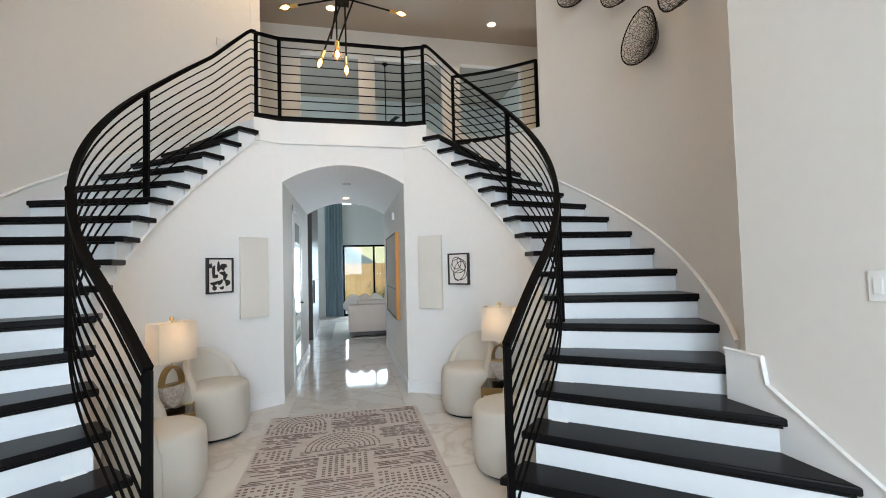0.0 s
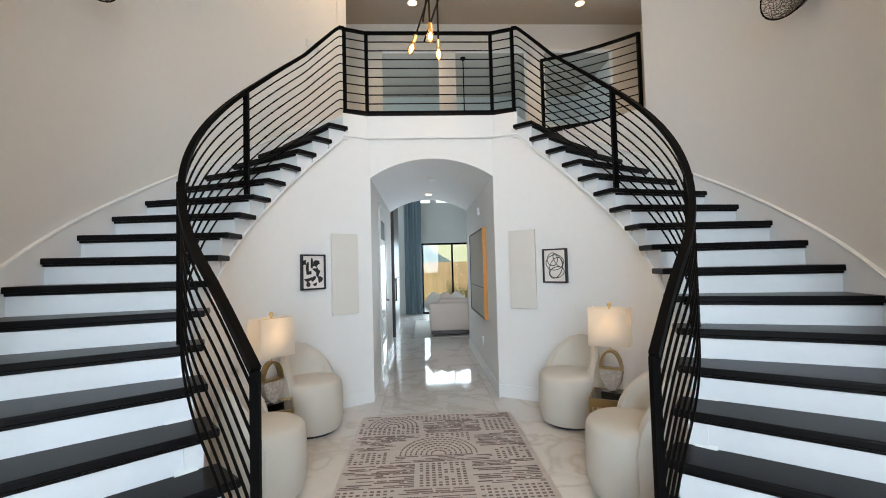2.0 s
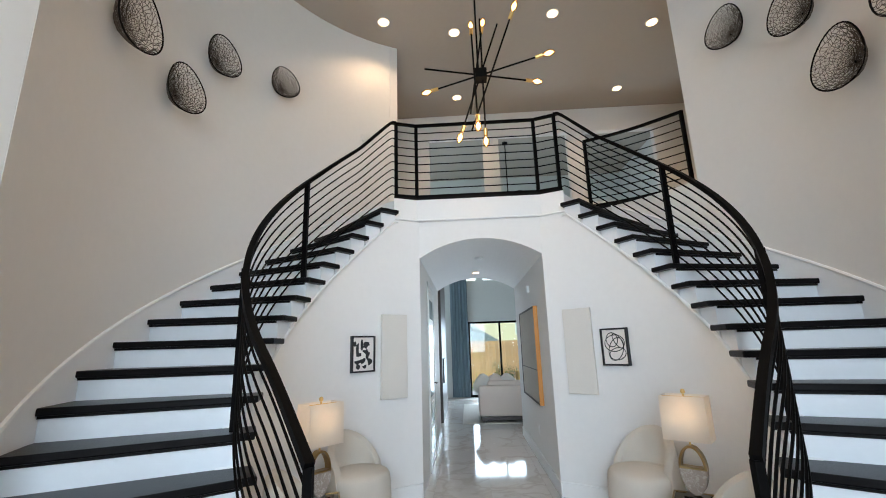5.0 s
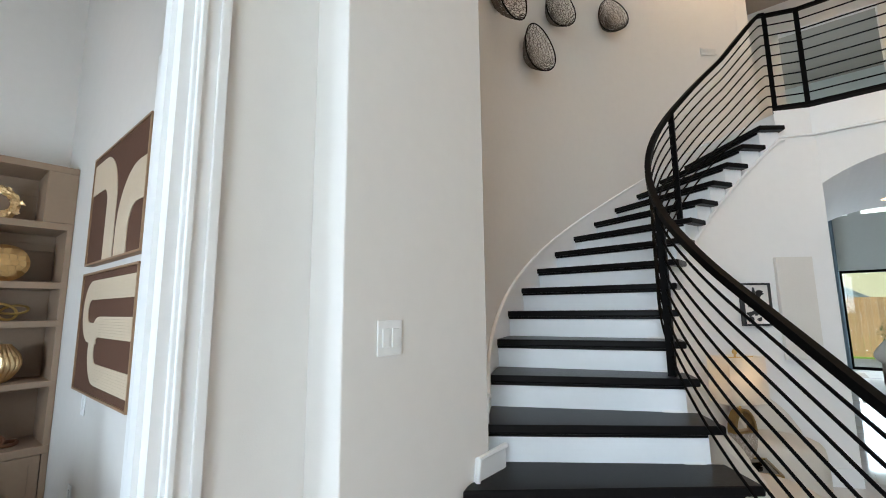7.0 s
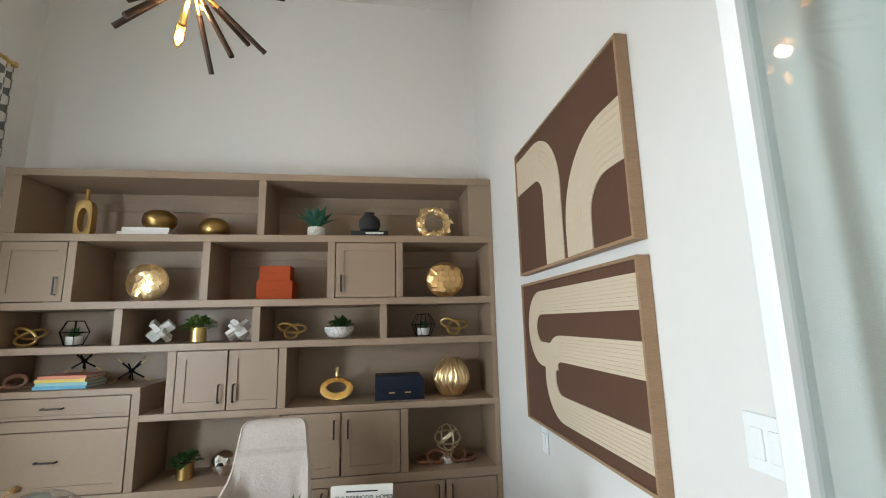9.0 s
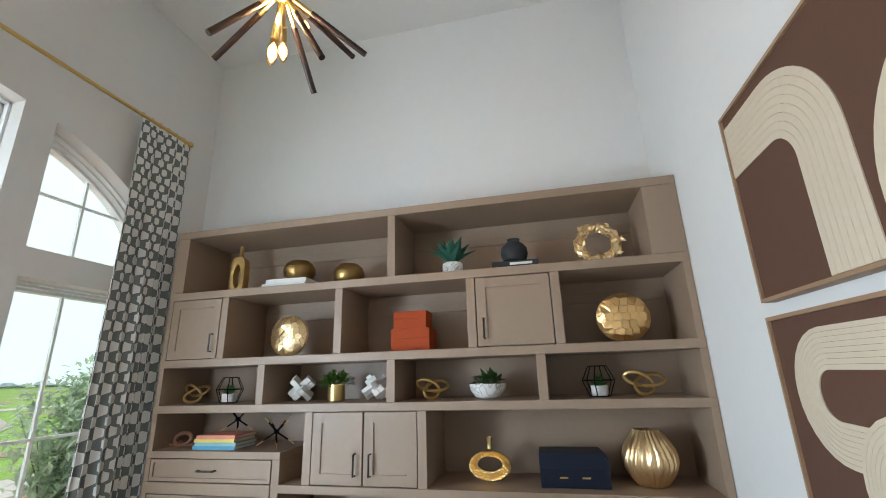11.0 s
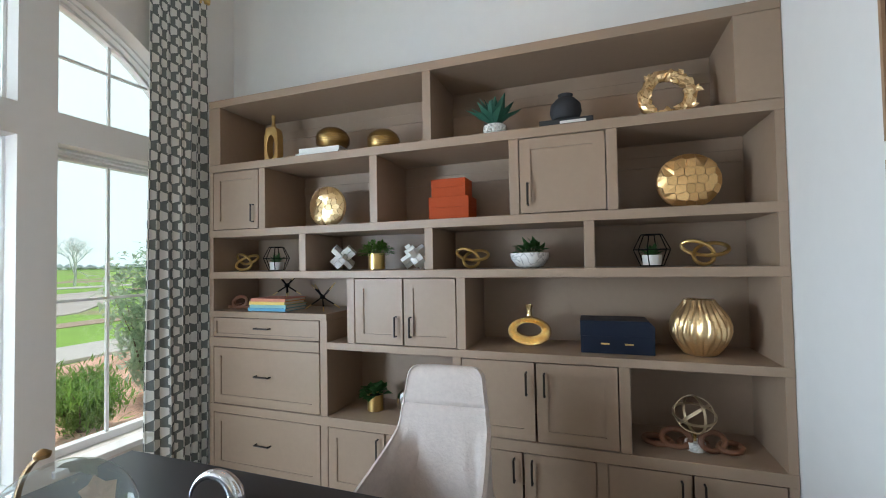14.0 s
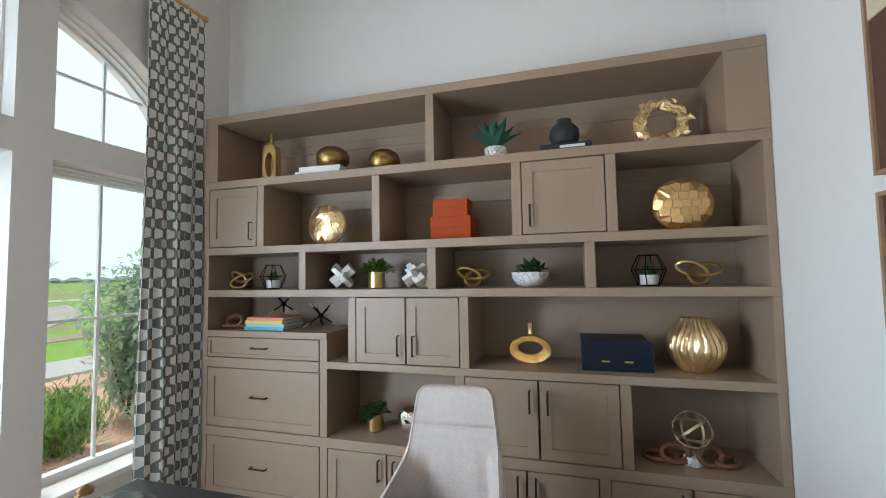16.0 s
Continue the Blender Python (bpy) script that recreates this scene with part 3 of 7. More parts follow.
setting(part("baseboard_office_north", box(B(), -5.18, -2.48, O_N - 0.016, O_N, 0, 0.13, 0.004), M_TRIM), "white painted baseboard", "baseboard")
setting(part("baseboard_office_south", box(B(), O_W, -2.48, O_S, O_S + 0.016, 0, 0.13, 0.004), M_TRIM), "white painted baseboard", "baseboard")
# This floor is out of view; its brown is picked to tune bounce light.
setting(part("floor_office", box(B(), O_W, -2.38, O_S, O_N, -0.003, 0.004), mat("unseen_floor_brown", (0.34, 0.27, 0.21), 0.4, vary=0.25, scale=6, stretch=(1, 8, 1))), "plain brown office floor, out of view, toned to tune bounce", "floor")

# ---- built-in bookcase ----
SX, SB = -5.185, -5.60
case = thing("bookcase", "taupe painted built-in bookcase with doors and drawers", "bookcase", at=(SX, -5.87, 0))
OY = -5.87
M_PULL = mat("dark_pull", (0.03, 0.024, 0.022), 0.35, 0.6)


def board(name, y0, y1, z0, z1, x0=SB, x1=SX):
    return part(name, box(B(), x0 - SX, x1 - SX, y0 - OY, y1 - OY, z0, z1, 0.0025), M_TAUPE, case)


YL, YR = -7.49, -4.252
part("back_panel", box(B(), SB - SX - 0.012, SB - SX + 0.006, YL - OY, YR - OY, 0, 2.55), M_TAUPE, case)
board("side_panel", YL, YL + 0.035, 0, 2.50), board("side_panel", YR - 0.038, YR, 0, 2.50)
board("top_board", YL, YR, 2.50, 2.55, x1=SX + 0.004)
board("side_filler", YL + 0.0005, YL + 0.10, 2.112, 2.499, x1=SX + 0.003), board("side_filler", -4.43, YR - 0.0005, 2.112, 2.499, x1=SX + 0.003)
for z0, z1, a, b in ((2.06, 2.11, YL, YR), (1.62, 1.668, YL, YR), (1.345, 1.39, YL, YR), (1.09, 1.13, YL, -6.56), (0.92, 0.962, -6.56, YR), (0.462, 0.518, YL, YR), (0.04, 0.085, YL, YR), (0.895, 0.958, YL, -6.612)):
    board("shelf", a + 0.001, b - 0.001, z0, z1, x1=SX + 0.005)
board("toe_kick", YL + 0.04, YR - 0.04, 0, 0.04, x1=SX - 0.03)
for a, z0, z1 in ((-5.92, 2.11, 2.50), (-7.07, 1.668, 2.06), (-6.26, 1.668, 2.06), (-5.44, 1.668, 2.06), (-4.968, 1.668, 2.06), (-6.76, 1.39, 1.62), (-5.92, 1.39, 1.62), (-5.08, 1.39, 1.62),
                  (-6.42, 0.962, 1.345), (-5.74, 0.962, 1.345), (-6.611, 0.518, 1.09), (-6.611, 0.085, 0.462), (-5.77, 0.518, 0.92), (-4.94, 0.518, 0.92), (-5.80, 0.085, 0.462), (-5.05, 0.085, 0.462)):
    board("divider", a, a + 0.05, z0, z1)
for z in (2.36, 1.93):
    part("back_rail", box(B(), SB - SX + 0.006, SB - SX + 0.016, YL - OY + 0.05, YR - OY - 0.05, z, z + 0.06, 0.003), M_TAUPE, case)


def front(kind, y0, y1, z0, z1, pull, frame=0.055):
    """A shaker front with a dark pull: pull is (y, z, upright)."""
    y0, y1, z0, z1 = y0 + 0.0055, y1 - 0.0055, z0 + 0.0055, z1 - 0.0055
    f = min(frame, (z1 - z0) * 0.25)
    ob = part(kind, box(B(), -0.018, -0.008, y0 + f - OY, y1 - f - OY, z0 + f, z1 - f), M_TAUPE, case)
    for k, (a, b, c, d) in enumerate(((y0, y0 + f, z0, z1), (y1 - f, y1, z0, z1), (y0 + f, y1 - f, z0, z0 + f), (y0 + f, y1 - f, z1 - f, z1))):
        part("stile" if k < 2 else "rail", box(B(), -0.018, 0.0, a - OY, b - OY, c, d), M_TAUPE, ob)
    y, z, up = pull
    h = B()
    r = 0.055
    e = [(0, y - OY, z - r), (0, y - OY, z + r)] if up else [(0, y - OY - r, z), (0, y - OY + r, z)]
    tube(h, [e[0], (0.026, *e[0][1:]), (0.026, *e[1][1:]), e[1]], 0.0055, 6)
    part("handle", h, M_PULL, ob)


front("cabinet_door", -7.455, -7.07, 1.668, 2.06, (-7.115, 1.77, True))
front("cabinet_door", -5.39, -4.968, 1.668, 2.06, (-5.345, 1.77, True))
front("cabinet_door", -6.37, -6.055, 0.962, 1.345, (-6.10, 1.07, True))
front("cabinet_door", -6.055, -5.74, 0.962, 1.345, (-6.01, 1.07, True))
front("drawer", -7.455, -6.612, 0.958, 1.09, (-7.04, 1.025, False), 0.02)
front("drawer", -7.455, -6.612, 0.518, 0.895, (-7.04, 0.72, False))
front("drawer", -7.455, -6.612, 0.085, 0.462, (-7.04, 0.29, False))
front("cabinet_door", -5.72, -5.33, 0.518, 0.92, (-5.375, 0.81, True))
front("cabinet_door", -5.33, -4.94, 0.518, 0.92, (-5.285, 0.81, True))
for a, c, b in ((-6.561, -6.18, -5.80), (-5.75, -5.40, -5.05), (-5.0, -4.645, -4.29)):
    front("cabinet_door", a, c, 0.085, 0.462, (c - 0.045, 0.37, True))
    front("cabinet_door", c, b, 0.085, 0.462, (c + 0.045, 0.37, True))

# ---- curtain and rod ----
M_CURT = mat("curtain_cloth", (0.15, 0.165, 0.155), 0.75, vary=0.12, scale=12, bump=0.15, bump_scale=300)
cn, cl = M_CURT.node_tree.nodes, M_CURT.node_tree.links
# pale hexagon-like dots woven in staggered rows over the cloth
uv = cn.new("ShaderNodeUVMap")
sep = cn.new("ShaderNodeSeparateXYZ")
cl.new(uv.outputs[0], sep.inputs[0])


def mnode(op, a, b=None, c=None):
    k = cn.new("ShaderNodeMath")
    k.operation = op
    for i, v in enumerate((a, b, c)):
        if v is None:
            continue
        if isinstance(v, (int, float)):
            k.inputs[i].default_value = v
        else:
            cl.new(v, k.inputs[i])
    return k.outputs[0]


def dots(shift):
    u = mnode("SUBTRACT", mnode("FRACT", mnode("ADD", mnode("DIVIDE", sep.outputs[0], 0.088), shift)), 0.5)
    v = mnode("SUBTRACT", mnode("FRACT", mnode("ADD", mnode("DIVIDE", sep.outputs[1], 0.124), shift)), 0.5)
    u, v = mnode("ABSOLUTE", u), mnode("ABSOLUTE", v)
    hexa = mnode("MAXIMUM", mnode("DIVIDE", u, 0.27), mnode("ADD", mnode("DIVIDE", u, 0.54), mnode("DIVIDE", v, 0.315)))
    return mnode("LESS_THAN", hexa, 1.0)


both = mnode("MAXIMUM", dots(0.0), dots(0.5))
cmix = cn.new("ShaderNodeMix")
cmix.data_type = "RGBA"
pb = cn["Principled BSDF"]
src = pb.inputs["Base Color"].links[0].from_socket
cl.new(both, cmix.inputs[0]), cl.new(src, cmix.inputs[6])
cmix.inputs[7].default_value = (0.74, 0.74, 0.69, 1)
cl.new(cmix.outputs[2], pb.inputs["Base Color"])


def curtain(name, x0, x1, y, z0, z1, material, folds, label, cloth_width, amp=0.035, axis_y=False):
    ob = thing(name, label, "curtain", at=((x0 + x1) / 2, y, z0))
    bm = B()
    uvl = bm.loops.layers.uv.new("UVMap")
    n, rows = folds * 10, 14
    grid = []
    for j in range(rows + 1):
        f = j / rows
        row = []
        for i in range(n + 1):
            s = i / n
            a = amp * (0.75 + 0.35 * math.sin(3.1 * s * folds + 2)) * (1 - 0.35 * f)
            ph = 2 * math.pi * folds * s + 0.5 * math.sin(2.2 * f + 5 * s)
            x = x0 + (x1 - x0) * s - (x0 + x1) / 2 + 0.012 * math.sin(ph * 2) + 0.02 * (1 - f) * math.sin(7 * s + 1)
            row.append(bm.verts.new((x, a * math.sin(ph) + 0.012 * math.sin(11 * s + 4 * f), f * (z1 - z0))))
        grid.append(row)
    rear = [[bm.verts.new(v.co + Vector((0, -0.004, 0))) for v in row] for row in grid]
    for sheet in (grid, rear):
        for j in range(rows):
            for i in range(n):
                fc = bm.faces.new((sheet[j][i], sheet[j][i + 1], sheet[j + 1][i + 1], sheet[j + 1][i]))
                for lp, (ii, jj) in zip(fc.loops, ((i, j), (i + 1, j), (i + 1, j + 1), (i, j + 1))):
                    lp[uvl].uv = (cloth_width * ii / n, (z1 - z0) * jj / rows)
    for i in range(n):
        for j in (0, rows):
            bm.faces.new((grid[j][i], rear[j][i], rear[j][i + 1], grid[j][i + 1]))
    for j in range(rows):
        for i in (0, n):
            bm.faces.new((grid[j][i], grid[j + 1][i], rear[j + 1][i], rear[j][i]))
    part("cloth", bm, material, ob, smooth=True)
    return ob


cur = curtain("curtain", -5.29, -4.86, -7.615, 0.02, 3.31, M_CURT, 6, "grey curtain with a pale hexagon pattern beside the window", 0.56, 0.024)
for i in range(7):
    tube_bm = tube(B(), [(0.215 - 0.07 * i + 0.02 * math.cos(a), 0.02 * math.sin(a) * 0 , 3.315 + 0.02 * math.sin(a)) for a in [2 * math.pi * q / 12 for q in range(12)]], 0.003, 5, loop=True)
    part("ring", tube_bm, M_BRASS, cur, smooth=True)
rod = thing("curtain_rod", "slim brass curtain rod above the windows", "curtain rod", at=(-5.28, -7.615, 3.335))
part("bar", tube(B(), [(0, 0, 0), (2.75, 0, 0)], 0.013, 12), M_BRASS, rod, smooth=True)
part("finial", lathe(B(), [(0.001, -0.02), (0.02, -0.016), (0.022, 0.012), (0.001, 0.018)], 12), M_BRASS, rod, smooth=True)
for x in (0.05, 1.4):
    part("bracket", tube(B(), [(x, -0.1, -0.03), (x, -0.005, -0.03), (x, 0, -0.014)], 0.008, 6), M_BRASS, rod)

# ---- paintings ----
M_BROWN = mat("brown_canvas", (0.105, 0.047, 0.027), 0.85, vary=0.08, scale=10, bump=0.2, bump_scale=400)
M_CREAM = mat("cream_relief", (0.60, 0.49, 0.36), 0.8, vary=0.05, scale=10, bump=0.2, bump_scale=300)
M_FRAME = mat("oak_frame", (0.33, 0.20, 0.115), 0.5, vary=0.2, scale=10, bump=0.1, stretch=(1, 1, 10))


def painting(x0, x1, z0, z1, bands, label):
    pa = thing("painting", label, "painting", "pair of paintings", at=((x0 + x1) / 2, O_N - 0.002, z0))
    cx, w, h = (x0 + x1) / 2, (x1 - x0) / 2, z1 - z0
    for a, b, c, d in ((-w, w, 0, 0.012), (-w, w, h - 0.012, h), (-w, -w + 0.012, 0.0125, h - 0.0125), (w - 0.012, w, 0.0125, h - 0.0125)):
        part("frame_side", box(B(), a, b, -0.045, 0, c, d), M_FRAME, pa)
    part("canvas", box(B(), -w + 0.012, w - 0.012, -0.036, -0.004, 0.012, h - 0.012), M_BROWN, pa)
    for nb, (path, width) in enumerate(bands):
        fy = -0.0395 - 0.0008 * nb
        lines = 8
        for k in range(lines):
            bm = B()
            off = (k + 0.5) / lines - 0.5
            pts = []
            for i, (px, pz) in enumerate(path):
                a, b = path[max(0, i - 1)], path[min(len(path) - 1, i + 1)]
                d = Vector((b[0] - a[0], b[1] - a[1])).normalized()
                pts.append((px - d.y * off * width - cx, pz + d.x * off * width - z0))
            hw = width / lines / 2 - 0.0004
            rings = []
            for i, (px, pz) in enumerate(pts):
                a, b = pts[max(0, i - 1)], pts[min(len(pts) - 1, i + 1)]
                d = Vector((b[0] - a[0], b[1] - a[1])).normalized()
                q = Vector((-d.y, d.x)) * hw
                rings.append([(px - q.x, -0.036, pz - q.y), (px + q.x, -0.036, pz + q.y), (px + q.x, fy, pz + q.y), (px - q.x, fy, pz - q.y)])
            loft(bm, rings)
            part("relief_strip", bm, M_CREAM, pa, "cream raised strip")
    return pa


def bend(cx, cz, r, a0, a1, n=14):
    return [(cx + r * math.cos(radians(a0 + (a1 - a0) * i / n)), cz + r * math.sin(radians(a0 + (a1 - a0) * i / n))) for i in range(n + 1)]


PX0, PX1 = -4.46, -3.36
painting(PX0, PX1, 1.735, 2.44, [
    ([(PX0 + 0.014, 2.29)] + bend(-4.18, 2.09, 0.20, 90, 0) + [(-3.98, 1.75)], 0.20),
    ([(-3.735, 1.75)] + bend(-3.49, 1.87, 0.245, 180, 90) + [(PX1 - 0.014, 2.115)], 0.22)], "brown canvas with two cream arched relief bands, oak frame")
painting(PX0, PX1, 0.985, 1.685, [
    ([(PX1 - 0.014, 1.575)] + bend(-4.20, 1.452, 0.123, 90, 270) + [(-4.03, 1.325)], 0.115),
    ([(PX1 - 0.014, 1.365)] + bend(-3.99, 1.235, 0.13, 90, 270) + [(PX1 - 0.014, 1.10)], 0.115)], "brown canvas with cream looping relief bands, oak frame")

# ---- outside ----
def ground_mat():
    m = mat("lawn_and_soil", (0.24, 0.43, 0.055), 0.9, vary=0.4, scale=3, bump=0.5, bump_scale=30)
    n, l = m.node_tree.nodes, m.node_tree.links
    p = n["Principled BSDF"]
    old = p.inputs["Base Color"].links[0].from_socket
    g, nz, r, mx = n.new("ShaderNodeNewGeometry"), n.new("ShaderNodeTexNoise"), n.new("ShaderNodeValToRGB"), n.new("ShaderNodeMix")
    nz.inputs["Scale"].default_value, nz.inputs["Detail"].default_value = 0.09, 5
    l.new(g.outputs["Position"], nz.inputs[0]), l.new(nz.outputs[0], r.inputs[0])
    r.color_ramp.elements[0].position, r.color_ramp.elements[1].position = 0.56, 0.60
    mx.data_type = "RGBA"
    l.new(r.outputs[0], mx.inputs[0]), l.new(old, mx.inputs[6])
    mx.inputs[7].default_value = (0.36, 0.27, 0.19, 1)
    l.new(mx.outputs[2], p.inputs["Base Color"])
    return m


M_LAWN = ground_mat()
M_SOIL = mat("red_soil", (0.70, 0.42, 0.31), 0.95, vary=0.55, scale=7, bump=0.8, bump_scale=14)
M_CONC = mat("pale_concrete", (0.60, 0.57, 0.53), 0.85, vary=0.08, scale=3)
bm = B()
box(bm, -900, 900, -1500, 700, -0.45, -0.22)
tagged(part("ground", bm, M_LAWN), "green lawn fading to far fields", "ground", kind="structure")


def bumpy(x0, x1, y0, y1, z, amp, nx, ny):
    bm = B()
    g = [[bm.verts.new((x0 + (x1 - x0) * i / nx, y0 + (y1 - y0) * j / ny, z + amp * noise.noise((i * 0.6, j * 0.6, 3.0)) + amp * 0.5 * noise.noise((i * 1.9, j * 1.9, 9.0)) - (0.04 if i in (0, nx) or j in (0, ny) else 0))) for j in range(ny + 1)] for i in range(nx + 1)]
    for i in range(nx):
        for j in range(ny):
            bm.faces.new((g[i][j], g[i + 1][j], g[i + 1][j + 1], g[i][j + 1]))
    return bm


tagged(part("soil_bed", bumpy(-22, 6, -13.6, -8.6, -0.19, 0.06, 130, 46), M_SOIL, smooth=True), "bare red soil bed before the house", "soil", kind="structure")
tagged(part("pavement", box(B(), -60, 40, -15.2, -13.62, -0.22, -0.16), M_CONC), "pale concrete pavement along the lawn", "pavement", kind="structure")
tagged(part("path", box(B(), -60, 40, -19.9, -18.8, -0.22, -0.2), mat("clay_path", (0.45, 0.33, 0.25), 0.95, vary=0.2, scale=3)), "narrow clay path across the lawn", "path", kind="structure")
tagged(part("road", prism(B(), [(-6, -19.92), (-13.1, -22.6), (-18.1, -28.3), (-23.4, -38.0), (-21, -36.5), (-8, -33), (6, -30)], -0.22, -0.18), mat("gravel", (0.50, 0.45, 0.41), 0.95, vary=0.2, scale=3)), "pale gravel turning place on the lawn", "road", kind="structure")
tagged(part("road", box(B(), -300, 60, -46.5, -43.5, -0.22, -0.17), M_CONC), "pale far road", "road", kind="structure")
# Near-white tree colour carries the distance haze and lifts the unlit side.
M_FAR_HAZED = mat("hazed_far_woods", (0.84, 0.88, 0.92), 0.95, vary=0.15, scale=0.2)
bm = B()
rr = random.Random(5)
for i in range(260):
    x = -560 + i * 3.4 + rr.uniform(-1, 1)
    h = rr.uniform(2.0, 5.0)
    lathe(bm, [(0.4, -0.3), (rr.uniform(2.5, 5), h * 0.35), (rr.uniform(1.5, 3), h * 0.8), (0.3, h)], 6, (x, -430 + rr.uniform(-25, 25), 0))
tagged(part("hazed_far_woods", bm, M_FAR_HAZED), "line of far trees painted pale with distance haze", "trees", kind="stuff")

LEAFS = [mat("leaf_green", (0.05, 0.13, 0.035), 0.5, vary=0.3, scale=10), mat("leaf_olive", (0.50, 0.62, 0.47), 0.5, vary=0.3, scale=10), mat("leaf_bright", (0.09, 0.20, 0.02), 0.5, vary=0.3, scale=10), mat("leaf_teal", (0.03, 0.115, 0.075), 0.45, vary=0.25, scale=10)]


def backlit(m, share):
    """Leaves that let some light through."""
    n, l = m.node_tree.nodes, m.node_tree.links
    p_, t_, x_ = n["Principled BSDF"], n.new("ShaderNodeBsdfTranslucent"), n.new("ShaderNodeMixShader")
    l.new(p_.inputs["Base Color"].links[0].from_socket, t_.inputs[0])
    x_.inputs[0].default_value = share
    l.new(p_.outputs[0], x_.inputs[1]), l.new(t_.outputs[0], x_.inputs[2]), l.new(x_.outputs[0], n["Material Output"].inputs[0])
    return m


for leaf_mat_ in LEAFS[:3]:
    backlit(leaf_mat_, 0.5)
M_BARK = mat("bark", (0.16, 0.12, 0.09), 0.9, vary=0.3, scale=20, bump=0.4)


def leaf_to(bm, p, d, length, width, up=Vector((0, 0, 1)), bend_=0.2):
    """One folded leaf from p along d."""
    d = d.normalized()
    s = d.cross(up)
    s = s.normalized() if s.length > 0.01 else Vector((1, 0, 0))
    nrm = s.cross(d)
    p = Vector(p)
    a, tip = bm.verts.new(p), bm.verts.new(p + d * length - nrm * bend_ * length)
    m = p + d * length * 0.5 - nrm * 0.04 * length
    c, l, r = bm.verts.new(m), bm.verts.new(m + s * width / 2 + nrm * width * 0.15), bm.verts.new(m - s * width / 2 + nrm * width * 0.15)
    for f in ((a, l, c), (a, c, r), (c, l, tip), (c, tip, r)):
        bm.faces.new(f)


def shrub(name, at, h, w, material, n, leaf, seed, label, upright=0.3, slim=0.4):
    r = random.Random(seed)
    ob = thing(name, label, "shrub", at=at)
    st, lv = B(), B()
    for k in range(9):
        a, q = r.uniform(0, 6.28), r.uniform(0.3, 1)
        tip = Vector((math.cos(a) * w / 2 * q, math.sin(a) * w / 2 * q, h * r.uniform(0.6, 0.98)))
        mid = tip * 0.5 + Vector((r.uniform(-0.05, 0.05), r.uniform(-0.05, 0.05), 0.05))
        pts = [Vector((0, 0, -0.02)), mid, tip]
        tube(st, pts, lambda f: 0.012 * (1.1 - f), 5)
        for i in range(n // 9):
            f = r.uniform(0.15, 1)
            p = (pts[0].lerp(mid, f * 2) if f < 0.5 else mid.lerp(tip, f * 2 - 1)) + Vector((r.gauss(0, 1), r.gauss(0, 1), r.gauss(0, 1))) * w * 0.09
            d = Vector((r.gauss(0, 1), r.gauss(0, 1), r.gauss(upright, 0.7)))
            leaf_to(lv, p, d, leaf * r.uniform(0.6, 1.2), leaf * slim)
    part("stems", st, M_BARK, ob)
    part("leaves", lv, material, ob)
    return ob


shrub("shrub", (-5.80, -9.85, -0.2), 0.55, 0.85, backlit(mat("leaf_juniper", (0.22, 0.38, 0.08), 0.6, vary=0.4, scale=10), 0.4), 4200, 0.11, 1, "low feathery green shrub before the window", 1.6, 0.16)
shrub("shrub", (-6.75, -9.75, -0.2), 0.34, 0.7, LEAFS[1], 700, 0.10, 2, "low pale green shrub before the window", 0.5)
shrub("young_tree", (-6.85, -10.35, -0.2), 2.15, 1.0, LEAFS[1], 3000, 0.14, 3, "slim young magnolia with pale green leaves", 0.3)
# pale cloud cover down to the horizon, far beyond the lawns
M_CLOUD = mat("cloud_cover", (0.84, 0.89, 0.95), 1.0, emit=0.95, vary=0.0, spec=0.0)
for yb in (-560.0, 560.0):
    tagged(part("backdrop", box(B(), -850, 850, yb - 1, yb + 1, -0.2, 420), M_CLOUD), "pale overcast sky at the horizon", "sky", kind="structure")
# bare tree far off; haze is painted into its pale bark
bare = thing("bare_tree", "bare tree beyond the lawn, its bark paled with haze", "tree", at=(-28.5, -50, -0.22))
bm = B()
rt = random.Random(8)


def limb(p, d, length, r, depth):
    q = p + d * length
    tube(bm, [p, p.lerp(q, 0.5) + Vector((rt.gauss(0, 0.04), rt.gauss(0, 0.04), 0)) * length, q], lambda f: r * (1 - 0.45 * f), 5)
    if depth:
        for k in range(4):
            nd = (d + Vector((rt.gauss(0, 0.5), rt.gauss(0, 0.5), rt.gauss(0.1, 0.25)))).normalized()
            limb(p.lerp(q, rt.uniform(0.5, 1)), nd, length * rt.uniform(0.55, 0.8), r * 0.5, depth - 1)


limb(Vector((0, 0, 0)), Vector((0, 0, 1)), 2.1, 0.13, 5)
part("trunk_and_limbs", bm, mat("hazed_bark", (0.74, 0.74, 0.75), 0.9, vary=0.2, scale=10), bare)

# ---- floor tiles ----
def slab(w, h):
    bm = B()
    box(bm, -w / 2, w / 2, -h / 2, h / 2, -0.006, 0.0)
    me = bpy.data.meshes.new("tile")
    bmesh.ops.recalc_face_normals(bm, faces=bm.faces)
    bm.to_mesh(me)
    bm.free()
    me.materials.append(M_TILE)
    return me


TILE = slab(0.5965, 1.1965)

# ---- rug ----
M_RUG = mat("rug_wool", (0.60, 0.545, 0.51), 0.95, vary=0.16, scale=14, bump=0.5, bump_scale=260, stretch=(1, 6, 1))
M_RUGD = mat("rug_dark_pile", (0.20, 0.15, 0.14), 0.95, vary=0.6, scale=5, bump=0.4, bump_scale=300)
rug = thing("area_rug", "beige rug with broken brown lines, dashes and arcs", "rug", at=(-0.02, -1.85, 0.001))
part("woven_field", box(B(), -0.735, 0.735, -1.32, 1.32, 0, 0.009, 0.003), M_RUG, rug)
rng = random.Random(21)
bm = B()


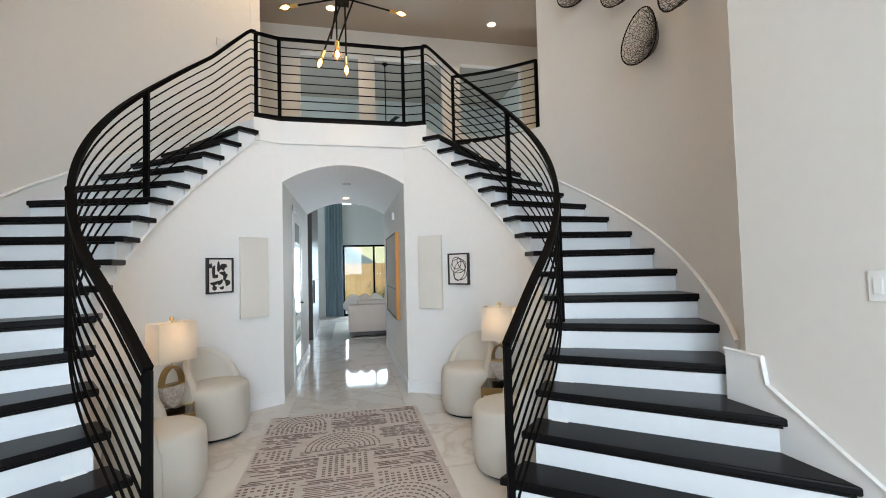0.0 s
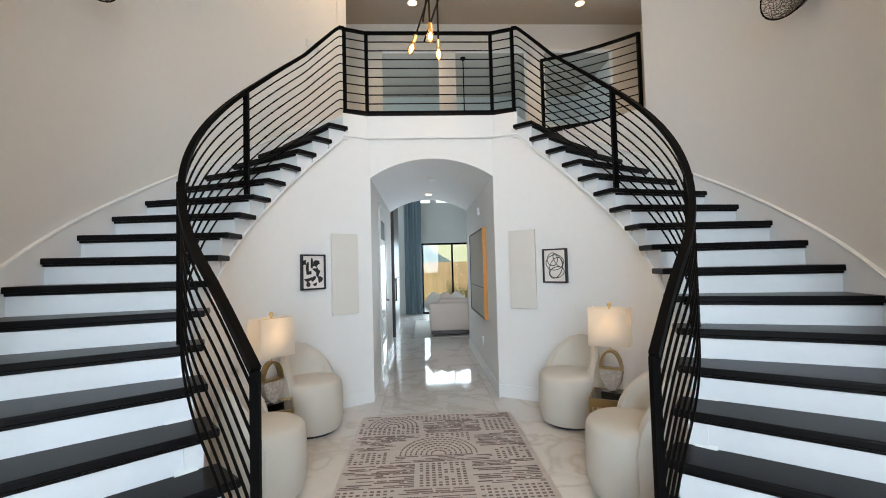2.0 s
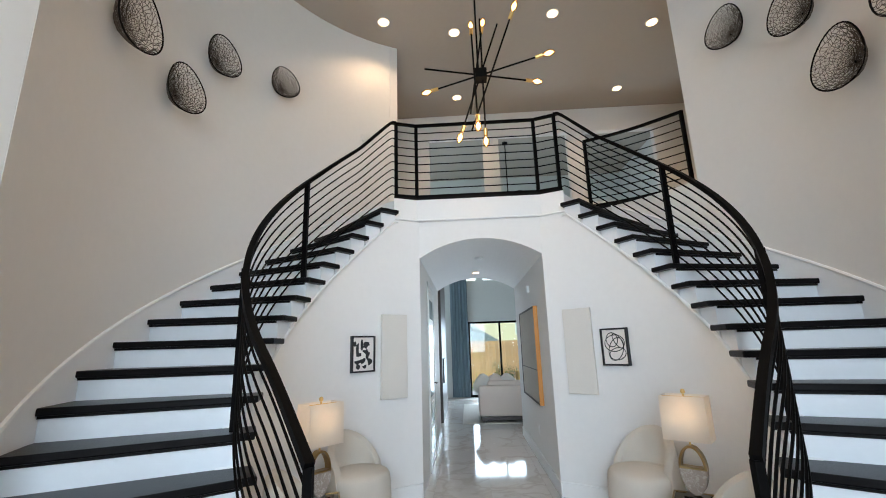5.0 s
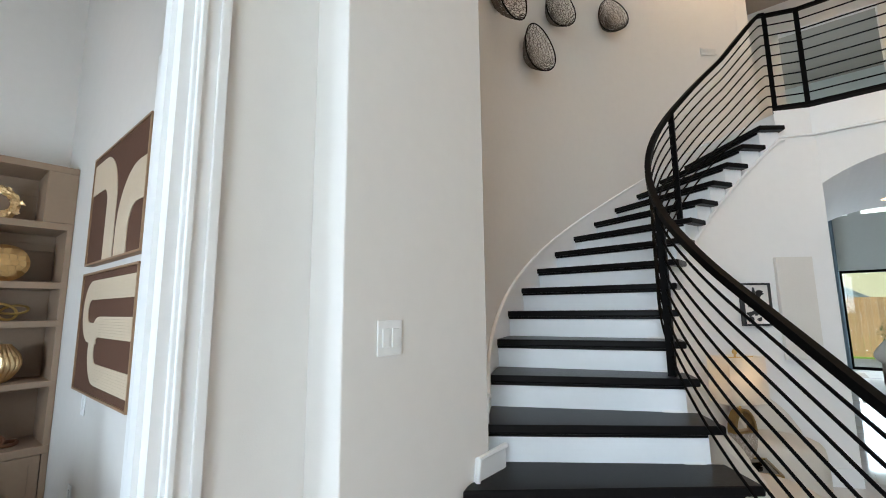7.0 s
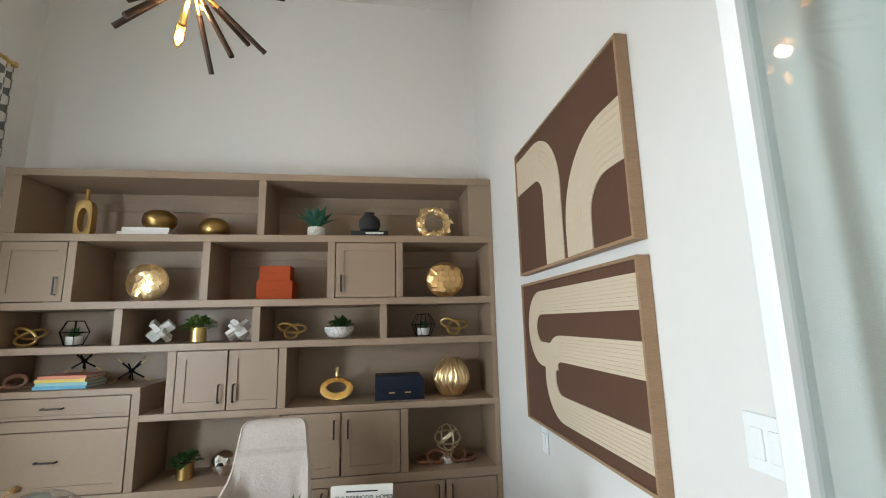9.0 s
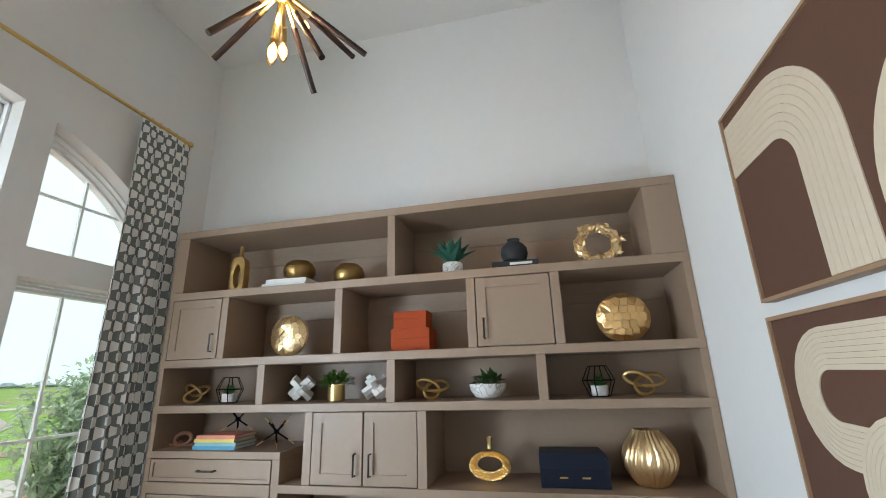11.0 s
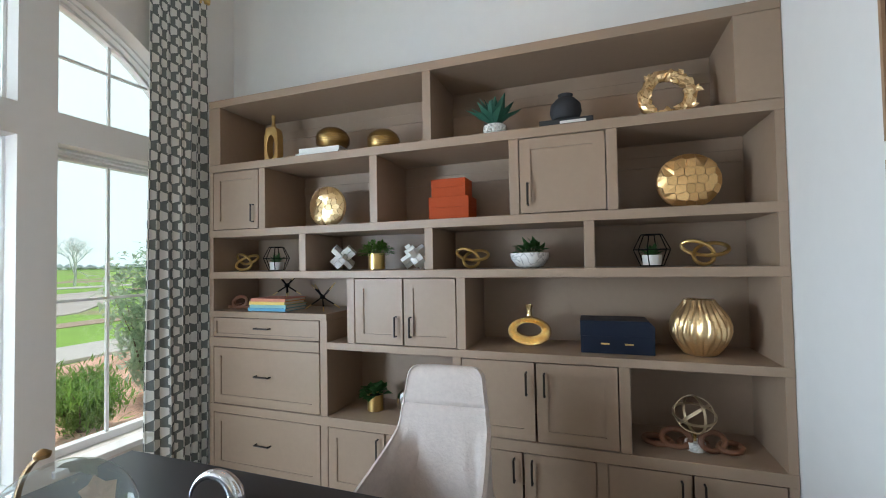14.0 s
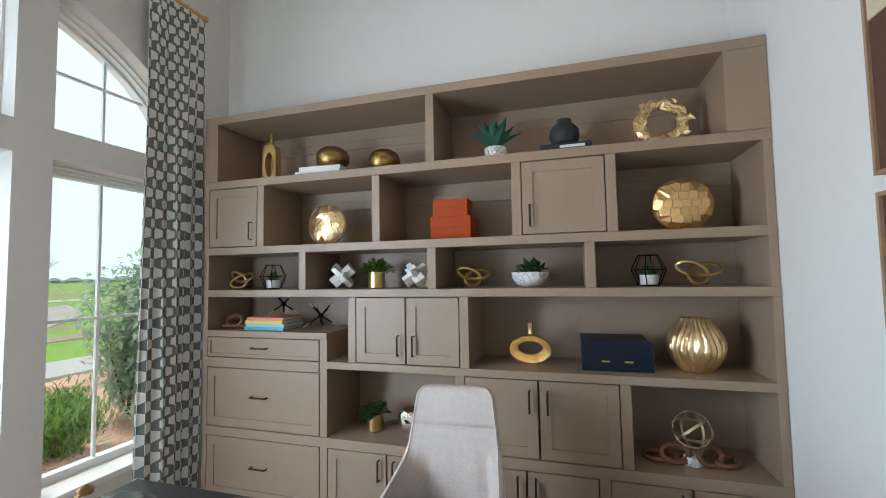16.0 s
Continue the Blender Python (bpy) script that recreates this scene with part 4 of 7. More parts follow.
def dash(x, y, w, h, a=0.0):
    c, s = math.cos(a), math.sin(a)
    if abs(x) > 0.71 or abs(y) > 1.29:
        return
    lo = [bm.verts.new((x + c * u - s * v, y + s * u + c * v, 0.0085)) for u, v in ((-w, -h), (w, -h), (w, h), (-w, h))]
    hi = [bm.verts.new((x + c * u - s * v, y + s * u + c * v, 0.0115)) for u, v in ((-w, -h), (w, -h), (w, h), (-w, h))]
    bm.faces.new(hi)
    for i in range(4):
        bm.faces.new((lo[i], lo[(i + 1) % 4], hi[(i + 1) % 4], hi[i]))



def line_band(a, b, y0, y1):
    """Broken dark lines that lie close together."""
    y = y0 + 0.012
    while y < y1:
        x = a + rng.uniform(0, 0.06)
        while x < b - 0.03:
            w = rng.uniform(0.05, 0.26)
            if rng.random() < 0.8:
                e = min(x + w, b - 0.008)
                dash((x + e) / 2, y, (e - x) / 2, rng.choice((0.003, 0.0045, 0.006)))
            x += w + rng.uniform(0.008, 0.03)
        y += rng.uniform(0.019, 0.027)


def dash_grid(a, b, y0, y1):
    """Short blocks in rows."""
    nx, ny = int((b - a) / 0.042), int((y1 - y0) / 0.034)
    for i in range(nx):
        for j in range(ny):
            if rng.random() < 0.9:
                dash(a + (b - a) * (i + 0.5) / nx, y0 + (y1 - y0) * (j + 0.5) / ny, 0.0125, rng.uniform(0.006, 0.009))


def arch_rows(cx, y0, r_max, up):
    """Concentric half rings of blocks."""
    r = 0.055
    while r < r_max:
        m = max(5, int(r * 75))
        for i in range(m + 1):
            t = math.pi * i / m
            dash(cx + r * math.cos(t), y0 + up * r * 1.05 * math.sin(t), 0.0145, 0.0058, up * t + math.pi / 2)
        r += 0.041


def taken(arches, x, y):
    return any((x - cx) ** 2 + (y - y0) ** 2 < (r + 0.02) ** 2 and (y - y0) * up > -0.02 for cx, y0, r, up in arches)


ARCHES = [(-0.42, 1.03, 0.24, 1), (-0.02, 0.42, 0.33, 1), (0.36, -0.62, 0.32, 1), (-0.36, -0.75, 0.25, -1)]
keep_dash = dash


def dash(x, y, w, h, a=0.0):
    if not taken(ARCHES, x, y) and not taken(ARCHES, x + w, y) and not taken(ARCHES, x - w, y):
        keep_dash(x, y, w, h, a)


row_y = 1.30
for k in range(9):
    h = (0.16, 0.30, 0.34, 0.22, 0.36, 0.28, 0.34, 0.3, 0.3)[k]
    cuts = sorted((-0.72, 0.72, rng.uniform(-0.4, -0.1), rng.uniform(0.12, 0.42)))
    for c in range(3):
        (line_band if (k + c) % 2 == 0 else dash_grid)(cuts[c], cuts[c + 1] - 0.02, row_y - h, row_y - 0.012)
    row_y -= h
dash = keep_dash
for cx, y0, r, up in ARCHES:
    arch_rows(cx, y0, r, up)
dp = part("line_pattern", bm, M_RUGD, rug)
dp["kind"] = "stuff"

# ---- barrel chairs ----
M_BOUCLE = mat("cream_boucle", (0.66, 0.62, 0.55), 0.95, vary=0.05, scale=30, bump=0.45, bump_scale=420)


def barrel_chair(at, rz):
    ch = thing("barrel_chair", "cream boucle barrel chair with a low curved back", "chair", "cream barrel chairs", at=at, rz=rz)
    seat = B()
    pr = [(0.20, 0.012), (0.262, 0.03), (0.285, 0.12), (0.288, 0.25), (0.28, 0.40), (0.274, 0.432), (0.258, 0.455), (0.23, 0.470), (0.12, 0.482), (0.01, 0.486)]
    lathe(seat, pr, 40)
    part("seat", seat, M_BOUCLE, ch, smooth=True)
    back = B()
    n = 28
    rings = []
    for i in range(n + 1):
        s = i / n
        a = radians(-98 + 196 * s)
        e = max(0.0, math.cos((s - 0.5) * math.pi)) ** 0.5
        top = 0.40 + 0.385 * e
        lean = -0.035 * e
        r0, r1 = 0.205, 0.305
        rings.append([((r + k) * math.cos(a), (r + k) * math.sin(a), z) for r, k, z in (
            (r1, 0, 0.02), (r1 + 0.004, 0, 0.25), (r1, lean * 0.5, (0.25 + top) / 2), (r1 - 0.012, lean, top - 0.03), (r1 - 0.045, lean, top), (r0 + 0.035, lean * 0.6, top - 0.004), (r0 + 0.005, lean * 0.4, top - 0.04), (r0 + 0.01, 0, 0.40), (r0 + 0.02, 0, 0.02))])
    loft(back, rings)
    part("backrest", back, M_BOUCLE, ch, smooth=True)
    for e in (-99, 99):
        part("piping", tube(B(), [(0.298 * math.cos(radians(e)), 0.298 * math.sin(radians(e)), 0.03 + 0.037 * k) for k in range(11)], 0.004, 5), M_BOUCLE, ch)
    part("plinth", lathe(B(), [(0.225, 0), (0.225, 0.013), (0.01, 0.013)], 32), M_BLACK, ch)
    return ch


barrel_chair((-1.19, -0.78, 0.001), 150)
barrel_chair((-1.22, -1.92, 0.001), 195)
barrel_chair((1.22, -0.86, 0.001), 30)
barrel_chair((1.18, -2.12, 0.001), -12)

# ---- side tables and lamps ----
M_SHADE = mat("linen_shade", (0.83, 0.79, 0.72), 0.9, vary=0.05, scale=60, bump=0.2, bump_scale=500)
sp = M_SHADE.node_tree.nodes["Principled BSDF"]
tr, mxs = M_SHADE.node_tree.nodes.new("ShaderNodeBsdfTranslucent"), M_SHADE.node_tree.nodes.new("ShaderNodeMixShader")
tr.inputs[0].default_value = (0.85, 0.80, 0.72, 1)
mxs.inputs[0].default_value = 0.14
M_SHADE.node_tree.links.new(sp.outputs[0], mxs.inputs[1]), M_SHADE.node_tree.links.new(tr.outputs[0], mxs.inputs[2])
M_SHADE.node_tree.links.new(mxs.outputs[0], M_SHADE.node_tree.nodes["Material Output"].inputs[0])
M_LAMPBULB = mat("frosted_bulb", (1.0, 0.8, 0.55), 0.4, emit=4, vary=0)
M_STONE = marble("taupe_stone", (0.34, 0.29, 0.25), (0.62, 0.57, 0.50), 9, 0.2)
M_AGED = mat("aged_brass", (0.36, 0.25, 0.11), 0.32, 1.0, vary=0.15, scale=20)
M_MIRROR = mat("dark_mirror", (0.10, 0.085, 0.07), 0.08, 1.0, vary=0.05)


def side_table(at, rz):
    tb = thing("side_table", "square brass side table with a dark top", "table", "brass side tables", at=at, rz=rz)
    w = 0.165
    part("tabletop", box(B(), -w + 0.012, w - 0.012, -w + 0.012, w - 0.012, 0.40, 0.418, 0.002), M_MIRROR, tb, "dark mirrored tabletop")
    for a, b, c, d in ((-w, w, -w, -w + 0.012), (-w, w, w - 0.012, w), (-w, -w + 0.012, -w + 0.0122, w - 0.0122), (w - 0.012, w, -w + 0.0122, w - 0.0122)):
        part("apron", box(B(), a, b, c, d, 0.36, 0.424), M_AGED, tb)
    for sx in (-1, 1):
        for sy in (-1, 1):
            part("leg", box(B(), sx * (w - 0.01) - 0.01, sx * (w - 0.01) + 0.01, sy * (w - 0.01) - 0.01, sy * (w - 0.01) + 0.01, 0, 0.359), M_AGED, tb)
    return tb


def table_lamp(at, rz):
    la = thing("table_lamp", "lit table lamp with a linen box shade and brass ring base", "lamp", "matching table lamps", at=at, rz=rz)
    part("foot", box(B(), -0.075, 0.075, -0.05, 0.05, 0, 0.028, 0.003), M_MIRROR, la, "dark stone foot")
    # oval stone body with the top cut away
    bm = B()
    ring = []
    for i in range(25):
        a = radians(180 + 180 * i / 24)
        ring.append((0.085 * math.cos(a), 0.20 + 0.165 * math.sin(a)))
    lo = [[(x, y, z) for x, z in ring] for y in (-0.026, -0.034, 0.034, 0.026)]
    lo[0] = [(x * 0.94, -0.036, 0.2 + (z - 0.2) * 0.96) for x, z in ring]
    lo[3] = [(x * 0.94, 0.036, 0.2 + (z - 0.2) * 0.96) for x, z in ring]
    lo[1] = [(x, -0.03, z) for x, z in ring]
    lo[2] = [(x, 0.03, z) for x, z in ring]
    loft(bm, lo)
    part("body", bm, M_STONE, la, "taupe marbled stone body", smooth=True)
    br = B()
    tube(br, [(0.08 * math.cos(a), 0, 0.20 + 0.145 * math.sin(a)) for a in [math.pi * i / 24 for i in range(25)]], 0, flat=(0.062, 0.016))
    part("ring", br, M_AGED, la, "aged brass half ring")
    part("collar", box(B(), -0.083, 0.083, -0.033, 0.033, 0.19, 0.214, 0.002), M_AGED, la)
    part("stem", tube(B(), [(0, 0, 0.345), (0, 0, 0.715)], 0.007), M_BRASS, la)
    part("finial", lathe(B(), [(0.001, 0.70), (0.014, 0.705), (0.017, 0.718), (0.012, 0.73), (0.001, 0.736)], 12), M_BRASS, la, smooth=True)
    sh = B()
    a0, b0, a1, b1 = 0.150, 0.090, 0.146, 0.087
    rings = [[(-a0, -b0, 0.39), (a0, -b0, 0.39), (a0, b0, 0.39), (-a0, b0, 0.39)], [(-a1, -b1, 0.69), (a1, -b1, 0.69), (a1, b1, 0.69), (-a1, b1, 0.69)]]
    loft(sh, rings, caps=False)
    bmesh.ops.solidify(sh, geom=sh.faces[:], thickness=0.003)
    part("shade", sh, M_SHADE, la, "cream linen box shade")
    part("spider", tube(B(), [(-a1, 0, 0.68), (a1, 0, 0.68)], 0.003, 6), M_BRASS, la)
    part("bulb", lathe(B(), [(0.001, 0.47), (0.02, 0.48), (0.03, 0.52), (0.02, 0.55), (0.012, 0.57)], 12), M_LAMPBULB, la, smooth=True)
    lamp("lamp_glow", "POINT", pose(at[0], at[1], at[2] + 0.58), 1.0, WARM, 0.05)
    return la


side_table((-1.34, -1.40, 0.001), 18)
side_table((1.36, -1.47, 0.001), -28)
table_lamp((-1.33, -1.41, 0.421), 52)
table_lamp((1.36, -1.46, 0.421), -38)

# ---- pictures on the curved wall ----
M_PAPER = mat("art_paper", (0.80, 0.76, 0.72), 0.85, vary=0.03)
M_PANEL = mat("canvas_panel", (0.72, 0.69, 0.64), 0.9, vary=0.03, scale=20, bump=0.25, bump_scale=300)


def on_wall(x, z, proud=0.0):
    """A pose on the curved wall, looking at the well's middle; local x along the wall, y into it."""
    a = math.asin(x / R_WALL)
    r = R_WALL - proud
    return (r * math.sin(a), CY + r * math.cos(a), z), -math.degrees(a)


def wall_panel(x):
    (px, py, pz), rz = on_wall(x, 1.425, 0.034)
    ob = thing("canvas_panel", "tall plain off-white canvas panel on the wall", "wall art", "plain canvas panels", at=(px, py, pz), rz=rz)
    part("canvas", box(B(), -0.15, 0.15, -0.016, 0.02, -0.43, 0.43, 0.004), M_PANEL, ob)
    part("batten", box(B(), -0.12, 0.12, 0.0202, 0.032, -0.4, 0.4), M_FRAME, ob)


def framed(x, z, draw, label):
    (px, py, pz), rz = on_wall(x, z, 0.032)
    ob = thing("framed_print", label, "picture", "black framed prints", at=(px, py, pz), rz=rz)
    w, h = 0.14, 0.178
    for a, b, c, d in ((-w, w, -h, -h + 0.016), (-w, w, h - 0.016, h), (-w, -w + 0.016, -h + 0.0162, h - 0.0162), (w - 0.016, w, -h + 0.0162, h - 0.0162)):
        part("frame_side", box(B(), a, b, -0.016, 0.02, c, d), M_BLACK, ob)
    part("paper", box(B(), -w + 0.016, w - 0.016, -0.002, 0.016, -h + 0.016, h - 0.016), M_PAPER, ob)
    bm = B()
    draw(bm)
    bm.transform(Matrix.Diagonal((1.22, 1, 1.12, 1)))
    part("ink", bm, M_BLACK, ob, "black ink shapes")


def blob(bm, cx, cz, rx, rz, a0=0, a1=360, tilt=0):
    pts = []
    for i in range(19):
        t = radians(a0 + (a1 - a0) * i / 18)
        x, z = rx * math.cos(t), rz * math.sin(t)
        c, s = math.cos(radians(tilt)), math.sin(radians(tilt))
        pts.append((cx + c * x - s * z, cz + s * x + c * z))
    if a1 - a0 == 360:
        pts = pts[:-1]
    lo = [bm.verts.new((x, -0.0025, z)) for x, z in pts]
    hi = [bm.verts.new((x, -0.0045, z)) for x, z in pts]
    bm.faces.new(hi)
    for i in range(len(pts)):
        j = (i + 1) % len(pts)
        bm.faces.new((lo[i], lo[j], hi[j], hi[i]))


def cutouts(bm):
    blob(bm, -0.07, 0.09, 0.022, 0.045, 0, 180, 100), blob(bm, 0.02, 0.06, 0.05, 0.022, 0, 180, 20), blob(bm, 0.055, -0.02, 0.035, 0.03, 0, 180, 70), blob(bm, -0.055, -0.055, 0.035, 0.03, 0, 180, 190), blob(bm, 0.0, -0.06, 0.03, 0.016, 0, 360, 50)
    box(bm, -0.068, -0.02, -0.0045, -0.0025, -0.02, 0.01)
    blob(bm, -0.045, 0.035, 0.028, 0.06, 90, 270), blob(bm, 0.045, 0.07, 0.032, 0.05, 0, 180, 60), blob(bm, 0.02, 0.0, 0.04, 0.03, 0, 180, -40)
    blob(bm, -0.015, 0.08, 0.012, 0.05), blob(bm, -0.03, -0.075, 0.04, 0.025, 0, 180, 30), blob(bm, 0.045, -0.07, 0.03, 0.045, 0, 180, -80)
    blob(bm, 0.05, 0.02, 0.03, 0.02, 0, 180, 120), blob(bm, -0.05, -0.11, 0.02, 0.022), blob(bm, 0.01, -0.10, 0.02, 0.028, 0, 180, 200)


def scribble(bm):
    for cx, cz, rx, rz, t in ((0.0, 0.03, 0.085, 0.07, 10), (0.01, -0.02, 0.06, 0.10, -20), (-0.02, 0.06, 0.05, 0.06, 0), (0.02, -0.06, 0.07, 0.05, 15), (0.03, 0.05, 0.03, 0.07, 30)):
        c, s = math.cos(radians(t)), math.sin(radians(t))
        tube(bm, [(cx + c * rx * math.cos(a) - s * rz * math.sin(a), -0.003, cz + s * rx * math.cos(a) + c * rz * math.sin(a)) for a in [2 * math.pi * i / 30 for i in range(30)]], 0.0036, 5, loop=True)


wall_panel(-0.985)
wall_panel(0.985)
framed(-1.262, 1.455, cutouts, "black framed print of bold black cutout shapes")
framed(1.268, 1.455, scribble, "black framed print of a looping black line")

# ---- woven bowls on the curved walls ----
M_WOVEN = mat("woven_metal", (0.085, 0.066, 0.052), 0.5, 0.0, vary=0.5, scale=30)


def wall_bowl(side, deg, z, w, h, seed, tilt):
    """A shallow egg-shaped bowl of tangled wire, hollow side to the room."""
    rr = random.Random(seed)
    x, y = arc(R_OUT - 0.012, deg, side)
    ob = thing("wall_bowl", "dark woven wire egg-shaped wall bowl", "wall decor", "woven wall bowls", at=(x, y, z), rz=-side * (deg - 22))

    def rim(a):
        e = 1 + 0.10 * math.sin(a)
        px, pz = w / 2 * math.cos(a) * (1 - 0.12 * math.sin(a)), h / 2 * math.sin(a) * e
        c, s = math.cos(radians(tilt)), math.sin(radians(tilt))
        return c * px - s * pz, s * px + c * pz

    def at(q, a):
        px, pz = rim(a)
        return Vector((px * q, -0.012 - 0.16 * q ** 2.4, pz * q))
    shell = B()
    grid = []
    for j in range(15):
        n_ = 46
        grid.append([shell.verts.new(at(min(1.0, 0.07 + 0.93 * j / 14 + (rr.uniform(-0.028, 0.028) if 0 < j < 14 else 0)), 2 * math.pi * (i + 0.5 * (j % 2) + rr.uniform(-0.35, 0.35)) / n_) + Vector((0, rr.uniform(-0.006, 0.006), 0))) for i in range(n_)])
    for j in range(14):
        for i in range(n_):
            k = (i + 1) % n_
            if rr.random() < 0.5:
                shell.faces.new((grid[j][i], grid[j][k], grid[j + 1][k], grid[j + 1][i]))
            else:
                shell.faces.new((grid[j][i], grid[j][k], grid[j + 1][k]))
                shell.faces.new((grid[j][i], grid[j + 1][k], grid[j + 1][i]))
    bmesh.ops.recalc_face_normals(shell, faces=shell.faces)
    bmesh.ops.wireframe(shell, faces=shell.faces[:], thickness=0.0062, use_replace=True, use_even_offset=False, use_boundary=True)
    wp = part("wire_weave", shell, M_WOVEN, ob)
    wp["kind"] = "stuff"
    part("rim", tube(B(), [at(1.0, 2 * math.pi * i / 32) for i in range(32)], 0.006, 6, loop=True), M_IRON, ob, smooth=True)
    part("hook", tube(B(), [(0, 0.012, 0), (0, -0.012, 0)], 0.01, 6), M_IRON, ob)


def deg_of(x, y):
    return math.degrees(math.atan2(abs(x), y - CY))


for x, y, z, w, h, s, t in ((-2.451, -2.287, 3.828, 0.37, 0.50, 1, 12), (-2.56, -1.571, 3.74, 0.34, 0.44, 2, 16), (-2.523, -1.118, 4.401, 0.33, 0.43, 3, 16), (-2.237, -0.304, 4.641, 0.32, 0.39, 4, 16)):
    wall_bowl(-1, deg_of(x, y), z, w, h, s, t)
for x, y, z, w, h, s, t in ((2.525, -1.97, 3.39, 0.35, 0.46, 5, -16), (2.49, -0.95, 4.50, 0.34, 0.44, 6, -14), (2.558, -1.65, 4.09, 0.34, 0.44, 7, -14), (2.29, -2.70, 3.41, 0.36, 0.45, 8, -14)):
    wall_bowl(1, deg_of(x, y), z, w, h, s, t)
x, y = arc(R_OUT - 0.012, deg_of(-1.49, 0.69), -1)
wv = thing("wall_vent", "small white slatted vent on the curved wall", "vent", at=(x, y, 4.43), rz=deg_of(-1.49, 0.69))
part("frame", box(B(), -0.09, 0.09, -0.006, 0.012, -0.05, 0.05, 0.003), M_WALL, wv)
for k in range(4):
    part("slat", box(B(), -0.075, 0.075, -0.010, -0.0065, -0.036 + 0.02 * k, -0.026 + 0.02 * k), M_WALL, wv)

# ---- hall chandelier ----
M_BULBGLASS = glass("amber_glass", (1.0, 0.86, 0.62))


def bulb_at(parent, p, d, socket_mat, r=0.03):
    d = d.normalized()
    m = Matrix.Translation(p) @ d.to_track_quat("Z", "Y").to_matrix().to_4x4()
    so = tube(B(), [(0, 0, -0.06), (0, 0, 0.0)], 0.017, 10)
    so.transform(m)
    part("socket", so, socket_mat, parent, smooth=True)
    gl = lathe(B(), [(0.012, 0), (r, 0.04), (r * 1.05, 0.06), (r * 0.7, 0.09), (0.004, 0.105)], 12)
    gl.transform(m)
    g = part("bulb", gl, M_BULBGLASS, parent, smooth=True)
    g.visible_shadow = False
    fi = lathe(B(), [(0.002, 0.01), (0.017, 0.035), (0.018, 0.062), (0.004, 0.09)], 8)
    fi.transform(m)
    part("filament", fi, M_BULB, g, "glowing warm filament")


HUB = Vector((0.02, -1.55, 3.77))
ch = thing("chandelier", "black rod chandelier with warm bare bulbs", "chandelier", at=tuple(HUB))
part("hub", box(B(), -0.05, 0.05, -0.05, 0.05, -0.045, 0.045, 0.004), M_IRON, ch)
part("stem", tube(B(), [(-0.02, 0, 0.03), (-0.02, 0, CEIL - HUB.z - 0.03)], 0.008), M_IRON, ch)
part("canopy", lathe(B(), [(0.065, CEIL - HUB.z - 0.03), (0.065, CEIL - HUB.z), (0.01, CEIL - HUB.z)], 20), M_IRON, ch, smooth=True)
RODS = [((-0.40, 0.10, -0.05), (0.45, -0.12, 0.05), 3), ((-0.47, -0.12, 0.02), (0.42, 0.14, 0.03), 2), ((-0.19, 0.06, -0.44), (0.14, -0.05, 0.47), 1), ((-0.08, 0.16, -0.44), (0.28, -0.14, 0.43), 2),
        ((-0.05, -0.10, -0.45), (-0.06, 0.06, 0.46), 3), ((0.03, 0.10, -0.46), (0.02, -0.07, 0.50), 1), ((-0.09, -0.02, -0.38), (0.04, 0.02, 0.44), 2)]
for k, (a, b, ends) in enumerate(RODS):
    off = Vector((rng.uniform(-0.03, 0.03), rng.uniform(-0.03, 0.03), rng.uniform(-0.02, 0.02)))
    a, b = Vector(a) + off, Vector(b) + off
    part("rod", tube(B(), [a, b], 0.0075, 8), M_IRON, ch, smooth=True)
    if ends & 1:
        bulb_at(ch, a + (a - b).normalized() * 0.05, a - b, M_BRASS)
    if ends & 2:
        bulb_at(ch, b + (b - a).normalized() * 0.05, b - a, M_BRASS)
lamp("chandelier_glow", "POINT", pose(0.02, -1.55, 3.45), 16, WARM, 0.25)

# ---- recessed ceiling lights ----


def ring_trim():
    """An open white trim ring round the lens."""
    prof = [(0.085, -0.008), (0.09, -0.002), (0.09, -0.0005), (0.074, -0.0005), (0.074, -0.006), (0.085, -0.008)]
    return loft(B(), [[(r * math.cos(2 * math.pi * q / 24), r * math.sin(2 * math.pi * q / 24), z) for q in range(24)] for r, z in prof], caps=False)


for cx, cy in CANS:
    dl = thing("ceiling_light", "lit recessed ceiling light with a white trim", "ceiling light", "recessed ceiling lights", at=(cx, cy, CEIL))
    part("trim_ring", ring_trim(), M_TRIM, dl, smooth=True)
    part("lens", lathe(B(), [(0.001, -0.0075), (0.072, -0.0075), (0.072, -0.0015), (0.001, -0.0015)], 20), M_CANGLOW, dl)
vent = thing("ceiling_vent", "small white slatted ceiling vent", "vent", at=(0.35, -0.75, CEIL))
part("frame", box(B(), -0.15, 0.15, -0.09, 0.09, -0.01, -0.001, 0.003), M_TRIM, vent)
for i in range(7):
    part("slat", box(B(), -0.13, 0.13, -0.07 + 0.022 * i, -0.06 + 0.022 * i, -0.016, -0.0105), M_IRON, vent)
det = thing("smoke_detector", "round white smoke detector in the passage vault", "detector", at=(0.02, 1.1, vault(0.02) - 0.001))
part("body", lathe(B(), [(0.06, 0), (0.06, -0.02), (0.04, -0.032), (0.005, -0.034)], 20), M_TRIM, det, smooth=True)
dl = thing("ceiling_light", "lit recessed light in the passage vault", "ceiling light", at=(0.0, 2.4, APEX - 0.001))
part("lens", lathe(B(), [(0.001, -0.006), (0.05, -0.006), (0.055, -0.001), (0.001, -0.001)], 20), M_CANGLOW, dl)
lamp("passage_lamp", "SPOT", look((0, 2.4, APEX - 0.03), (0, 2.4, 0)), 8, WARM, 0.05, spot=120)

